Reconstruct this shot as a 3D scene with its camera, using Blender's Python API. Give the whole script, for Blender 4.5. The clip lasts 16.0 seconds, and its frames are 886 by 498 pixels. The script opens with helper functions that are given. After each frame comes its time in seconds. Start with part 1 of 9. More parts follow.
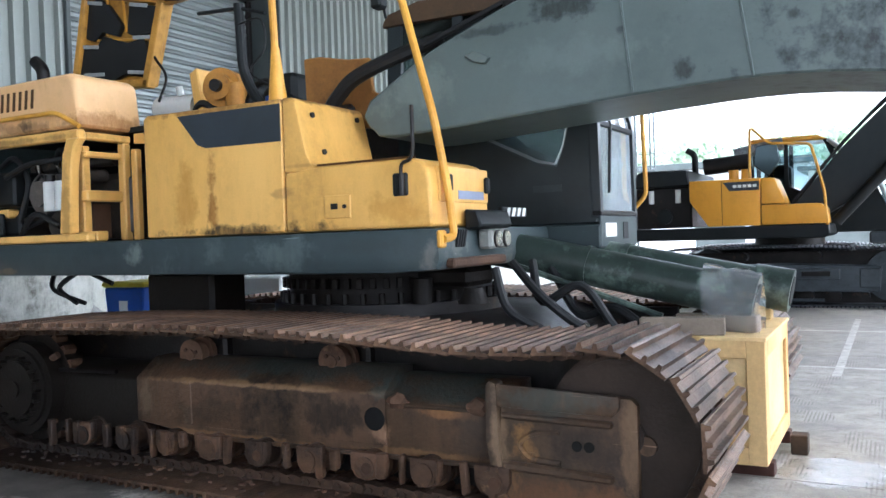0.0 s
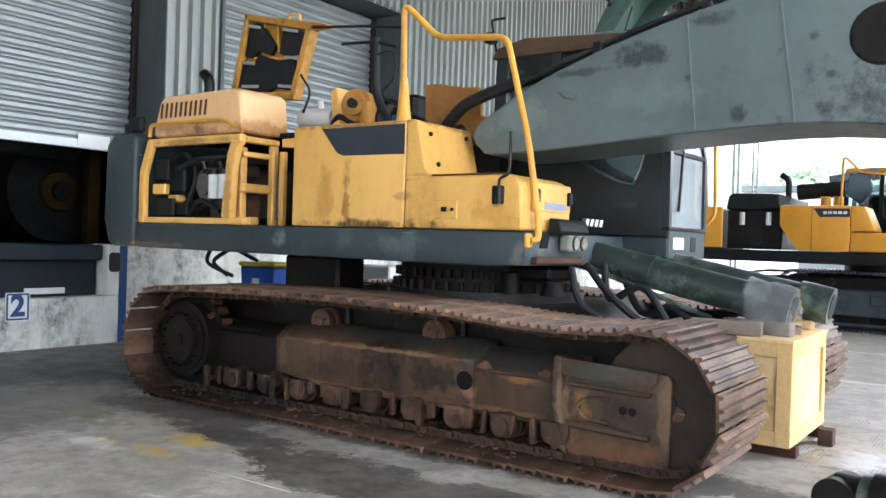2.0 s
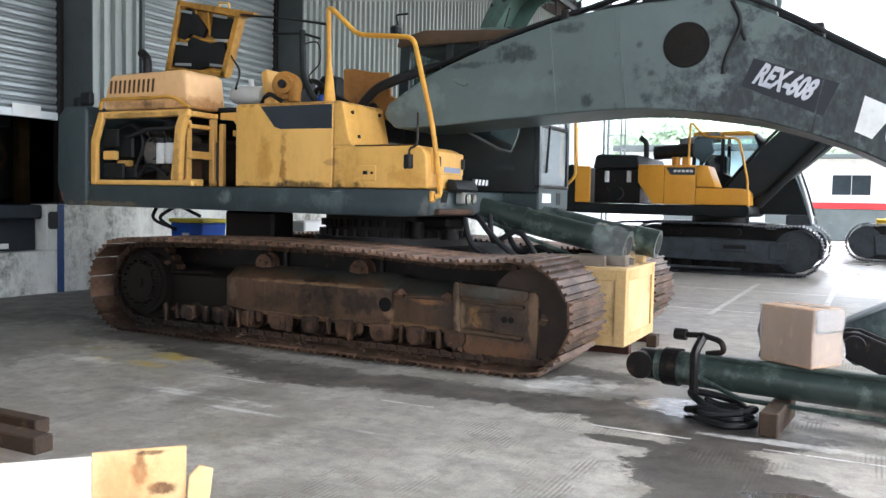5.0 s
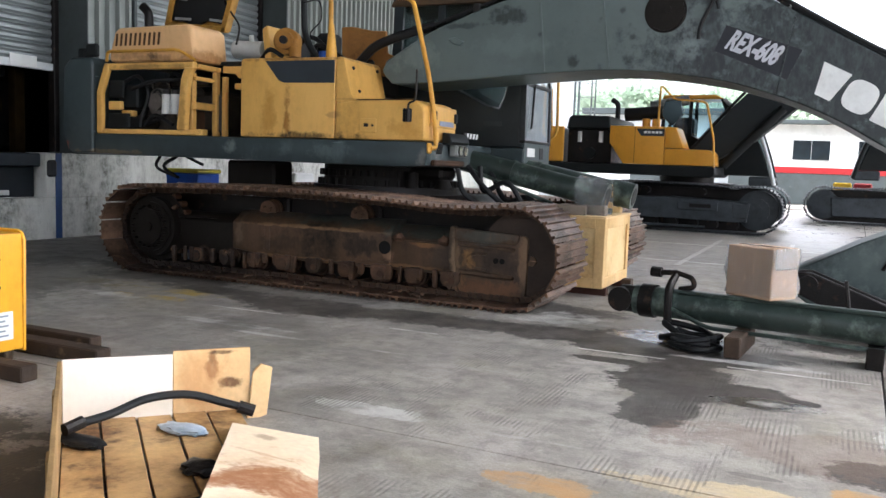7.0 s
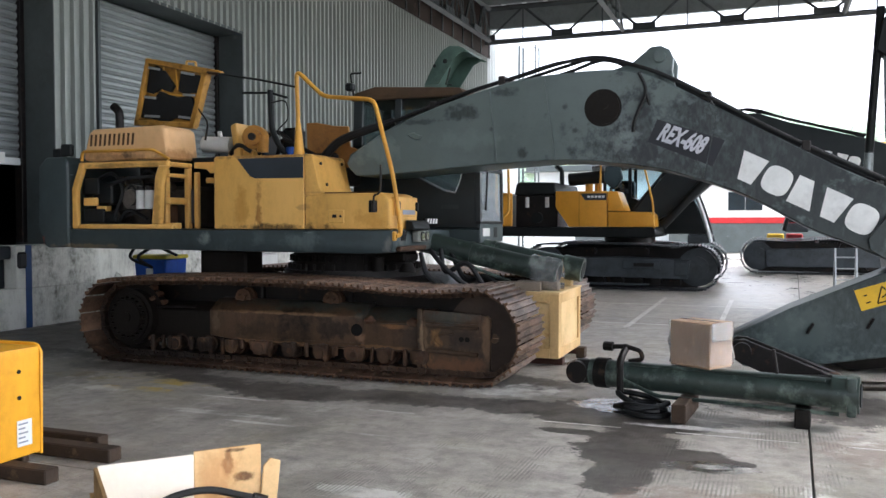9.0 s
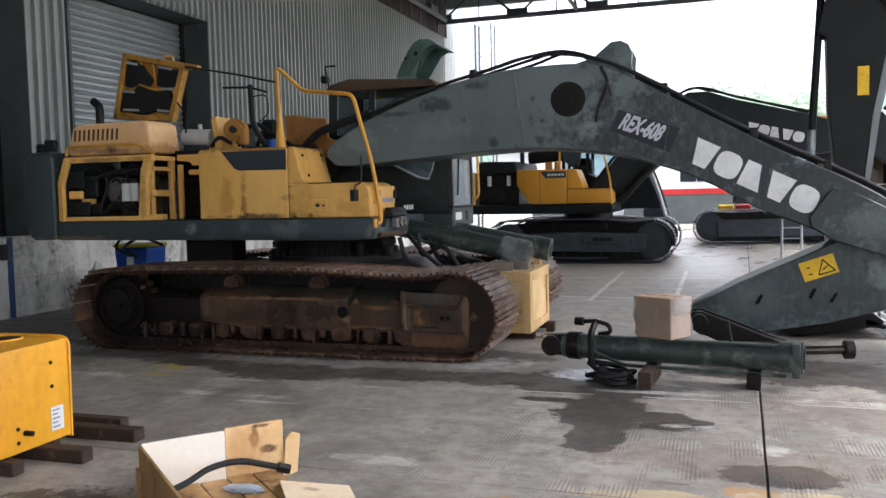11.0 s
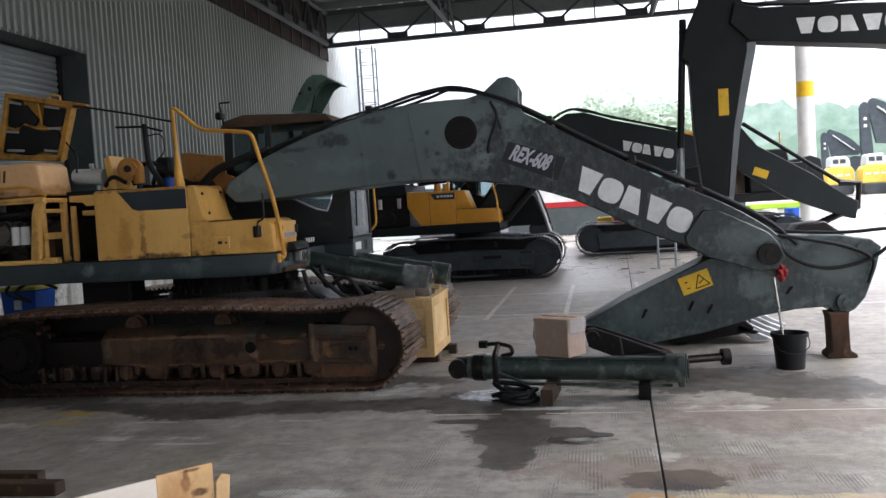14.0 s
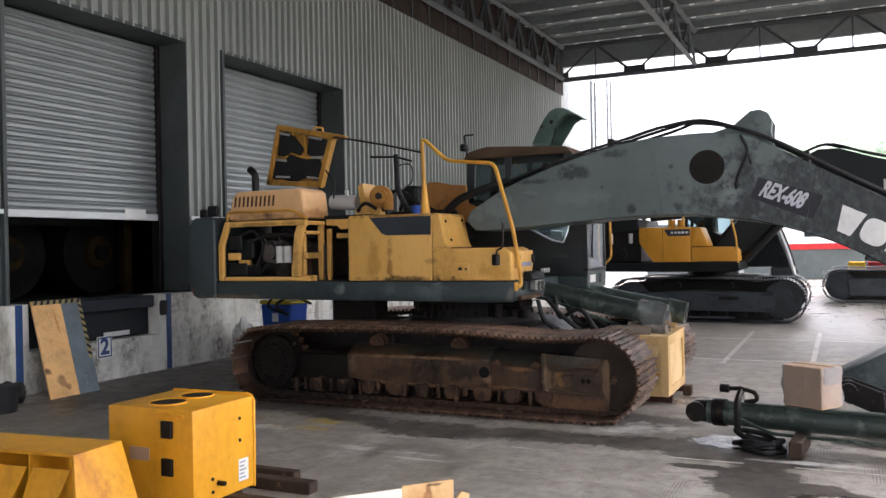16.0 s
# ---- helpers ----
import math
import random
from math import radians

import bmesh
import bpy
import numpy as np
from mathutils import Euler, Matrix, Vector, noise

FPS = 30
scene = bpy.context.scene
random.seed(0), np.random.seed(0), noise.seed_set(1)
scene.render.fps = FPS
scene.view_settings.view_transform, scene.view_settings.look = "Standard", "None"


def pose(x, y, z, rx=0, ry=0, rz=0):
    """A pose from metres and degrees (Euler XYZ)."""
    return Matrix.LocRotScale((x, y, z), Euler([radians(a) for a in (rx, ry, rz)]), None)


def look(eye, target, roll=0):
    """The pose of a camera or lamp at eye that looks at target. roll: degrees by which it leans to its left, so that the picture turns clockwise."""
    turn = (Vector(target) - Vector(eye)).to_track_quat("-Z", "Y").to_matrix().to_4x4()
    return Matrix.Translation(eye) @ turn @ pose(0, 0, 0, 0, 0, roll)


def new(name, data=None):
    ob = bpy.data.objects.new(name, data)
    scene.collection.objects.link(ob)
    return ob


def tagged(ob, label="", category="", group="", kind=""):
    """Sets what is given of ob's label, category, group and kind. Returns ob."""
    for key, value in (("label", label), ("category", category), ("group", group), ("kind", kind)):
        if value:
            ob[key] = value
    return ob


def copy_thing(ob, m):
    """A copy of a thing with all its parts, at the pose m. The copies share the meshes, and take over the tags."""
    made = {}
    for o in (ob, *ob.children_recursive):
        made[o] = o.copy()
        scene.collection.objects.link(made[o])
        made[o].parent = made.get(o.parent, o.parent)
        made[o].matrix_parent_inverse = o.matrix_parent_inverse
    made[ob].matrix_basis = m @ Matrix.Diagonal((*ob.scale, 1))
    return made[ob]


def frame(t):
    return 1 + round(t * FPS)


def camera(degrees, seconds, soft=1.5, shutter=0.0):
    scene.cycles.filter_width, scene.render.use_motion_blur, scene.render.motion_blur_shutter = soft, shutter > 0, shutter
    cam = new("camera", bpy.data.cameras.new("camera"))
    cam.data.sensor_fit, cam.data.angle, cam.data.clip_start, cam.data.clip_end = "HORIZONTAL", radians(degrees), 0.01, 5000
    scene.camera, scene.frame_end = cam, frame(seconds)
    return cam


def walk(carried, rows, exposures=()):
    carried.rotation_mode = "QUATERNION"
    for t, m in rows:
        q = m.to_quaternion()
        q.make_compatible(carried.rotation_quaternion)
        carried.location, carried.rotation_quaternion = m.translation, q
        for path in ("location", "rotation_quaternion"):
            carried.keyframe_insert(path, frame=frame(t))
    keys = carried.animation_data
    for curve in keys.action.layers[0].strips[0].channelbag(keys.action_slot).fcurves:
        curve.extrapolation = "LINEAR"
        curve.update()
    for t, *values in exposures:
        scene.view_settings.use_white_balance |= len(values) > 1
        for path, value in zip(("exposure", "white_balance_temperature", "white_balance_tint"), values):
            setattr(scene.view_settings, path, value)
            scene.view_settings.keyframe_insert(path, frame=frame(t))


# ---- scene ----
cam = camera(55.3, 16.0)
PATH = [
    (0, (0.336, -0.291, 1.422), (-0.609, 1.472, 1.393), -2.0),
    (0.5, (0.523, -0.489, 1.418), (-0.353, 1.307, 1.329), 0.1),
    (1, (0.651, -0.83, 1.406), (-0.303, 0.928, 1.409), 2.1),
    (1.5, (0.777, -1.051, 1.425), (-0.331, 0.613, 1.461), 2.4),
    (2, (0.957, -1.265, 1.387), (-0.185, 0.376, 1.369), 1.8),
    (2.4, (1.049, -1.409, 1.393), (0.024, 0.309, 1.392), 1.1),
    (2.5, (1.087, -1.474, 1.397), (0.08, 0.254, 1.366), 1.0),
    (3, (1.229, -1.767, 1.377), (0.069, -0.148, 1.194), 0.1),
    (3.5, (1.402, -1.974, 1.355), (0.3, -0.331, 1.059), 3.8),
    (4, (1.495, -2.269, 1.385), (0.495, -0.543, 1.233), 1.7),
    (4.2, (1.484, -2.375, 1.38), (0.512, -0.633, 1.239), 0.9),
    (4.5, (1.572, -2.605, 1.409), (0.608, -0.857, 1.281), 0.6),
    (4.7, (1.623, -2.723, 1.394), (0.695, -0.954, 1.29), 0.5),
    (6.8, (1.713, -3.57, 1.256), (0.848, -1.772, 1.109), 2.7),
    (7, (1.693, -3.596, 1.26), (0.867, -1.785, 1.061), 2.1),
    (7.5, (1.645, -3.794, 1.347), (0.97, -1.944, 0.997), -0.6),
    (8, (1.679, -3.971, 1.447), (0.9, -2.148, 1.183), 0.3),
    (8.5, (1.758, -4.143, 1.513), (0.988, -2.3, 1.408), 0.2),
    (8.7, (1.783, -4.181, 1.537), (1.047, -2.322, 1.469), 0.3),
    (10.8, (1.792, -4.857, 1.693), (1.107, -2.979, 1.621), -0.8),
    (11, (1.761, -4.89, 1.705), (1.139, -2.993, 1.578), -1.3),
    (11.5, (1.791, -4.957, 1.703), (1.256, -3.046, 1.454), 0.6),
    (12, (1.801, -4.987, 1.724), (1.365, -3.072, 1.349), -1.0),
    (12.5, (1.674, -5.023, 1.759), (1.45, -3.06, 1.45), -1.2),
    (13, (1.618, -5.133, 1.801), (1.272, -3.179, 1.559), -2.9),
    (13.5, (1.657, -5.236, 1.837), (1.218, -3.294, 1.653), -2.7),
    (14, (1.673, -5.266, 1.884), (1.313, -3.301, 1.784), -3.4),
    (14.5, (1.638, -5.302, 1.891), (1.121, -3.371, 1.842), -3.3),
    (15, (1.579, -5.329, 1.881), (0.79, -3.492, 1.85), -2.6),
    (15.5, (1.554, -5.366, 1.877), (0.661, -3.576, 1.866), -1.6),
    (16, (1.537, -5.376, 1.873), (0.683, -3.567, 1.871), -1.1),
]
EXPOSURES = [(0, 3.35, 5500, 10), (0.5, 3.45, 5600, 10), (1, 3.46, 5700, 11), (2.5, 3.5, 5850, 11), (3.5, 3.15, 5850, 11), (4, 3.1, 5850, 11), (4.5, 3.15, 5850, 11), (7, 2.6, 6000, 13), (8.5, 2.52, 5950, 12), (11, 2.2, 6050, 15), (12, 2.2, 5950, 13), (12.5, 1.65, 5900, 12), (13, 1.5, 6050, 14), (14, 1.65, 6050, 15), (14.5, 1.75, 6450, 14), (15, 2.36, 6400, 17), (16, 2.42, 6300, 18)]
walk(cam, [(t, look(eye, target, roll)) for t, eye, target, roll in PATH], EXPOSURES)

# ---- small helpers ----
ROOT = {}


def lin(h):
    """sRGB hex to linear colour."""
    v = [int(h[i:i + 2], 16) / 255 for i in (0, 2, 4)]
    return (*[c / 12.92 if c <= 0.04045 else ((c + 0.055) / 1.055) ** 2.4 for c in v], 1)


def thing(name, at, label, category, group="", kind="", turn=0.0, local=False):
    """An empty at the base of a thing; parts are written in world metres unless local."""
    ob = new(name)
    ob.empty_display_size = 0.1
    ob.matrix_basis = pose(at[0], at[1], at[2], 0, 0, turn)
    ROOT[ob.name] = Vector((0, 0, 0)) if local else Vector(at)
    return tagged(ob, label, category, group, kind)


def finish(bm, material, name, smooth=35):
    bmesh.ops.recalc_face_normals(bm, faces=bm.faces)
    me = bpy.data.meshes.new(name)
    bm.to_mesh(me)
    bm.free()
    me.materials.append(material)
    if smooth:
        me.shade_smooth()
        me.set_sharp_from_angle(angle=radians(smooth))
    return me


def part(name, bm, material, parent, label="", smooth=35, kind=""):
    """Links a bmesh as one mesh object under a thing or a part."""
    root = parent
    while root.parent:
        root = root.parent
    off = ROOT.get(root.name, Vector((0, 0, 0)))
    bmesh.ops.translate(bm, vec=-off, verts=bm.verts)
    ob = new(name, finish(bm, material, name, smooth))
    ob.parent = parent
    return tagged(ob, label, kind=kind)


def pieces(name, bm, material, parent, label="", smooth=35, kind=""):
    """Links every loose piece of a bmesh as a part of its own."""
    left = set(bm.verts)
    while left:
        todo, found = [left.pop()], []
        while todo:
            v = todo.pop()
            found.append(v)
            for e in v.link_edges:
                w = e.other_vert(v)
                if w in left:
                    left.discard(w)
                    todo.append(w)
        one = bmesh.new()
        twin = {v: one.verts.new(v.co) for v in found}
        for f in {f for v in found for f in v.link_faces}:
            one.faces.new([twin[v] for v in f.verts])
        ob = part(name, one, material, parent, label, smooth, kind)
    bm.free()
    return ob


def solo(name, bm, material, label, category, group="", kind="", smooth=35):
    """A top-level thing of one mesh, its origin at its base."""
    lo = [min(v.co[i] for v in bm.verts) for i in range(3)]
    hi = [max(v.co[i] for v in bm.verts) for i in range(3)]
    at = Vector(((lo[0] + hi[0]) / 2, (lo[1] + hi[1]) / 2, lo[2]))
    if kind == "structure":
        at = Vector((0, 0, 0))
    bmesh.ops.translate(bm, vec=-at, verts=bm.verts)
    ob = new(name, finish(bm, material, name, smooth))
    ob.location = at
    ROOT[ob.name] = at
    return tagged(ob, label, category, group, kind)


def chamfer(bm, faces, width, segments=1):
    if width <= 0:
        return
    edges = {e for f in faces if f.is_valid for e in f.edges if len(e.link_faces) == 2 and e.calc_face_angle(0) > 0.6}
    bmesh.ops.bevel(bm, geom=list(edges), offset=width, segments=segments, affect="EDGES", profile=0.6, clamp_overlap=True)


def box(bm, x0, x1, y0, y1, z0, z1, bevel=0.0, m=None, segments=1):
    co = [(x, y, z) for x in (x0, x1) for y in (y0, y1) for z in (z0, z1)]
    v = [bm.verts.new(m @ Vector(c) if m else c) for c in co]
    f = [bm.faces.new([v[i] for i in q]) for q in ((0, 1, 3, 2), (4, 6, 7, 5), (0, 4, 5, 1), (2, 3, 7, 6), (0, 2, 6, 4), (1, 5, 7, 3))]
    bmesh.ops.recalc_face_normals(bm, faces=f)
    chamfer(bm, f, bevel, segments)
    return bm


def prism(bm, outline, y0, y1, bevel=0.0, segments=1, m=None):
    """An outline of (x, z) pushed out along y."""
    put = (lambda c: m @ Vector(c)) if m else (lambda c: c)
    a = [bm.verts.new(put((x, y0, z))) for x, z in outline]
    b = [bm.verts.new(put((x, y1, z))) for x, z in outline]
    n = len(outline)
    f = [bm.faces.new(a), bm.faces.new(b[::-1])]
    f += [bm.faces.new((a[i], b[i], b[(i + 1) % n], a[(i + 1) % n])) for i in range(n)]
    bmesh.ops.recalc_face_normals(bm, faces=f)
    chamfer(bm, f, bevel, segments)
    return bm


def rod(bm, p, q, r, sides=12, r2=None):
    """A round bar from p to q."""
    p, q = Vector(p), Vector(q)
    m = (q - p).to_track_quat("Z", "Y").to_matrix().to_4x4()
    m.translation = (p + q) / 2
    bmesh.ops.create_cone(bm, cap_ends=True, segments=sides, radius1=r, radius2=r if r2 is None else r2, depth=(q - p).length, matrix=m)
    return bm


def tube(bm, points, r, sides=8, round_by=0.0, steps=4):
    """A pipe or hose along points, its corners rounded by a radius."""
    pts = [Vector(p) for p in points]
    if round_by > 0:
        out = [pts[0]]
        for a, b, c in zip(pts, pts[1:], pts[2:]):
            d1, d2 = (a - b), (c - b)
            k = min(round_by, d1.length * 0.45, d2.length * 0.45)
            s, e = b + d1.normalized() * k, b + d2.normalized() * k
            out += [s.lerp(b, i / steps).lerp(b.lerp(e, i / steps), i / steps) for i in range(steps + 1)]
        pts = out + [pts[-1]]
    rings, up = [], Vector((0.13, 0.21, 0.97))
    for i, p in enumerate(pts):
        d = (pts[min(i + 1, len(pts) - 1)] - pts[max(i - 1, 0)]).normalized()
        side = d.cross(up)
        if side.length < 0.05:
            side = d.cross(Vector((1, 0, 0)))
        side.normalize()
        up = side.cross(d).normalized()
        rings.append([bm.verts.new(p + r * (math.cos(a) * side + math.sin(a) * up)) for a in (2 * math.pi * k / sides for k in range(sides))])
    for s, e in zip(rings, rings[1:]):
        for k in range(sides):
            bm.faces.new((s[k], s[(k + 1) % sides], e[(k + 1) % sides], e[k]))
    bm.faces.new(rings[0][::-1])
    bm.faces.new(rings[-1])
    return bm


def curve_points(points, n=24):
    """A smooth line through points (Catmull-Rom)."""
    p = [Vector(q) for q in points]
    p = [2 * p[0] - p[1], *p, 2 * p[-1] - p[-2]]
    out = []
    for i in range(1, len(p) - 2):
        for k in range(n // (len(p) - 3) + 1):
            t = k / (n // (len(p) - 3) + 1)
            a, b, c, d = p[i - 1:i + 3]
            out.append(0.5 * (2 * b + (c - a) * t + (2 * a - 5 * b + 4 * c - d) * t * t + (3 * b - 3 * c + d - a) * t ** 3))
    return out + [p[-2]]


def words(text, size, material, name, m, parent=None, label="", depth=0.002, stretch=1.0, bold=0.0):
    """Lettering as a thin mesh; its local x runs with the words and z points out of the surface."""
    cu = bpy.data.curves.new(name, "FONT")
    cu.body, cu.size, cu.extrude, cu.offset = text, size, depth, bold
    cu.align_x, cu.align_y, cu.resolution_u = "CENTER", "CENTER", 4
    tmp = bpy.data.objects.new(name, cu)
    me = bpy.data.meshes.new_from_object(tmp)
    bpy.data.objects.remove(tmp)
    root = parent
    while root is not None and root.parent:
        root = root.parent
    off = ROOT.get(root.name, Vector((0, 0, 0))) if root else Vector((0, 0, 0))
    me.transform(Matrix.Translation(-off) @ m @ Matrix.Diagonal((stretch, 1, 1, 1)))
    me.materials.clear()
    me.materials.append(material)
    ob = new(name, me)
    ob.parent = parent
    return tagged(ob, label)


# ---- light ----
world = bpy.data.worlds.new("overcast_sky")
world.use_nodes = True
scene.world = world
wn = world.node_tree
sky = wn.nodes.new("ShaderNodeTexSky")
sky.sky_type, sky.sun_disc = "NISHITA", False
sky.sun_elevation, sky.sun_rotation = radians(55), radians(60)
sky.air_density, sky.dust_density, sky.ozone_density = 1.0, 6.0, 1.0
grey = wn.nodes.new("ShaderNodeHueSaturation")
grey.inputs["Saturation"].default_value = 0.25
wn.links.new(sky.outputs["Color"], grey.inputs["Color"])
wn.links.new(grey.outputs["Color"], wn.nodes["Background"].inputs["Color"])
wn.nodes["Background"].inputs["Strength"].default_value = 0.15

sun_data = bpy.data.lights.new("overcast_sun", "SUN")
sun_data.energy, sun_data.angle, sun_data.color = 2.2, radians(40), (1, 0.99, 0.97)
sun = new("overcast_sun", sun_data)
sun.matrix_basis = look((0, 0, 30), (-8, 12, 0))


# ---- materials ----
def material(name, base, other=None, scale=1.5, grain=60.0, rough=0.5, spread=0.12, metal=0.0, bump=0.15, stain=None, stain_scale=2.5, stain_amount=0.5,
             streak=1.0, coat=0.0, per_piece=0.0, spec=0.35, grime=0.3, grime_colour="2a2620", scratch=0.0, marks=(), flat=False):
    """Paint, rust, wood or stone: two colours in large patches, a fine grain, stains with shapes of their own, uneven gloss and relief."""
    m = bpy.data.materials.new(name)
    m.use_nodes = True
    n, l = m.node_tree.nodes, m.node_tree.links
    b = n["Principled BSDF"]
    co = n.new("ShaderNodeTexCoord")

    def noise_of(s, detail=4.0, stretch=(1, 1, 1), rough_=0.55):
        mp = n.new("ShaderNodeMapping")
        mp.inputs["Scale"].default_value = stretch
        l.new(co.outputs["Object"], mp.inputs["Vector"])
        t = n.new("ShaderNodeTexNoise")
        t.inputs["Scale"].default_value, t.inputs["Detail"].default_value, t.inputs["Roughness"].default_value = s, detail, rough_
        l.new(mp.outputs["Vector"], t.inputs["Vector"])
        return t.outputs["Fac"]

    def ramp(fac, a, z):
        r = n.new("ShaderNodeMapRange")
        r.inputs["From Min"].default_value, r.inputs["From Max"].default_value = a, z
        l.new(fac, r.inputs["Value"])
        return r.outputs["Result"]

    def mix(fac, a, c, mode="MIX"):
        x = n.new("ShaderNodeMix")
        x.data_type, x.blend_type = "RGBA", mode
        if isinstance(fac, float):
            x.inputs["Factor"].default_value = fac
        else:
            l.new(fac, x.inputs["Factor"])
        for slot, v in (("A", a), ("B", c)):
            sock = [i for i in x.inputs if i.name == slot and i.type == "RGBA"][0]
            if isinstance(v, tuple):
                sock.default_value = v
            else:
                l.new(v, sock)
        return [o for o in x.outputs if o.type == "RGBA"][0]

    large = noise_of(scale, 5.0, (1, 1, streak))
    fine = noise_of(grain, 3.0)
    base = lin(base)
    other = lin(other) if other else tuple(c * 0.75 for c in base[:3]) + (1,)
    col = mix(ramp(large, 0.35, 0.68), base, other)
    dark = n.new("ShaderNodeMath")
    deep = 0.12 if bump < 0.1 else 0.35
    dark.operation, dark.inputs[1].default_value, dark.inputs[2].default_value = "MULTIPLY_ADD", deep, 1 - deep / 2
    l.new(fine, dark.inputs[0])
    col = mix(1.0, col, dark.outputs[0], "MULTIPLY")
    if stain:
        spots = noise_of(stain_scale, 6.0, (1, 1, streak), 0.65)
        edge = 0.72 - 0.3 * stain_amount
        col = mix(ramp(spots, edge, edge + 0.12), col, lin(stain))
    if grime:
        g1 = noise_of(stain_scale * 0.8 + 0.6, 9.0, (1, 1, max(streak, 0.25)), 0.72)
        g2 = noise_of(stain_scale * 4 + 5, 6.0, (1, 1, 1), 0.7)
        both = n.new("ShaderNodeMath")
        both.operation = "MULTIPLY"
        l.new(ramp(g1, 0.42, 0.7), both.inputs[0])
        l.new(ramp(g2, 0.3, 0.68), both.inputs[1])
        amount = n.new("ShaderNodeMath")
        amount.operation, amount.inputs[1].default_value = "MULTIPLY", grime * 1.6
        amount.use_clamp = True
        l.new(both.outputs[0], amount.inputs[0])
        col = mix(amount.outputs[0], col, lin(grime_colour))
    if scratch:
        sc = noise_of(9, 3.0, (0.25, 1, 3.5), 0.6)
        col = mix(ramp(sc, 0.7 - 0.1 * scratch, 0.74 - 0.1 * scratch), col, tuple(min(c * 2.2 + 0.05, 0.8) for c in base[:3]) + (1,))
    if marks:
        geo = n.new("ShaderNodeNewGeometry")
        rag = noise_of(5.5, 7.0, (1, 1, 1), 0.68)
        soft = noise_of(22, 5.0, (1, 1, 0.4), 0.7)
    for x, z, rx, rz, hue, much in marks:
        mp = n.new("ShaderNodeMapping")
        mp.inputs["Location"].default_value = (-x / rx, -z / rz, 0) if flat else (-x / rx, 0, -z / rz)
        mp.inputs["Scale"].default_value = (1 / rx, 1 / rz, 0) if flat else (1 / rx, 0, 1 / rz)
        l.new(geo.outputs["Position"], mp.inputs["Vector"])
        d = n.new("ShaderNodeVectorMath")
        d.operation = "LENGTH"
        l.new(mp.outputs["Vector"], d.inputs[0])
        w = n.new("ShaderNodeMath")
        w.operation, w.inputs[1].default_value = "MULTIPLY_ADD", 3.4
        l.new(rag, w.inputs[0])
        l.new(d.outputs["Value"], w.inputs[2])
        f = n.new("ShaderNodeMath")
        f.operation = "MULTIPLY"
        f.use_clamp = True
        l.new(ramp(w.outputs[0], 2.75, 2.2), f.inputs[0])
        g = n.new("ShaderNodeMapRange")
        g.inputs["From Min"].default_value, g.inputs["From Max"].default_value = 0.3, 0.6
        g.inputs["To Min"].default_value, g.inputs["To Max"].default_value = much * 0.6, much
        l.new(soft, g.inputs["Value"])
        l.new(g.outputs["Result"], f.inputs[1])
        col = mix(f.outputs[0], col, lin(hue))
    if per_piece:
        info = n.new("ShaderNodeObjectInfo")
        v = n.new("ShaderNodeMath")
        v.operation, v.inputs[1].default_value, v.inputs[2].default_value = "MULTIPLY_ADD", per_piece, 1 - per_piece / 2
        l.new(info.outputs["Random"], v.inputs[0])
        col = mix(1.0, col, v.outputs[0], "MULTIPLY")
    l.new(col, b.inputs["Base Color"])
    rr = n.new("ShaderNodeMapRange")
    rr.inputs["To Min"].default_value, rr.inputs["To Max"].default_value = max(rough - spread, 0.03), min(rough + spread, 1)
    l.new(large, rr.inputs["Value"])
    l.new(rr.outputs["Result"], b.inputs["Roughness"])
    b.inputs["Metallic"].default_value = metal
    b.inputs["Specular IOR Level"].default_value = spec
    b.inputs["Coat Weight"].default_value = coat
    if bump:
        bp = n.new("ShaderNodeBump")
        bp.inputs["Strength"].default_value, bp.inputs["Distance"].default_value = bump, 0.01
        l.new(fine, bp.inputs["Height"])
        l.new(bp.outputs["Normal"], b.inputs["Normal"])
    return m


def glass(name, tint=(0.75, 0.85, 0.85, 1), rough=0.05):
    m = bpy.data.materials.new(name)
    m.use_nodes = True
    b = m.node_tree.nodes["Principled BSDF"]
    b.inputs["Base Color"].default_value = tint
    b.inputs["Roughness"].default_value = rough
    b.inputs["Transmission Weight"].default_value = 1.0
    b.inputs["IOR"].default_value = 1.35
    return m


YELLOW = material("yellow_paint", "e4b566", "dcaa55", 1.2, 90, 0.42, 0.12, bump=0.05, stain="a87a3a", stain_scale=2.2, stain_amount=0.14, streak=0.25, grime=0.3, grime_colour="6a4a24", marks=((-3.53, 1.72, 0.045, 0.24, "8a5518", 0.85), (-3.78, 1.66, 0.12, 0.24, "b5822f", 0.7), (-3.35, 1.5, 0.6, 0.045, "2c2116", 0.95), (-2.98, 1.72, 0.1, 0.03, "7a5a30", 0.5), (-3.3, 2.29, 0.75, 0.03, "6b4520", 0.8), (-2.2, 1.58, 0.2, 0.1, "b98532", 0.6), (-2.35, 2.12, 0.1, 0.2, "c08a34", 0.6), (-2.5, 1.88, 0.4, 0.015, "7a5528", 0.4), (-5.6, 2.24, 0.7, 0.03, "4a321a", 0.6), (-4.93, 1.75, 0.05, 0.3, "6e4a1e", 0.5)))
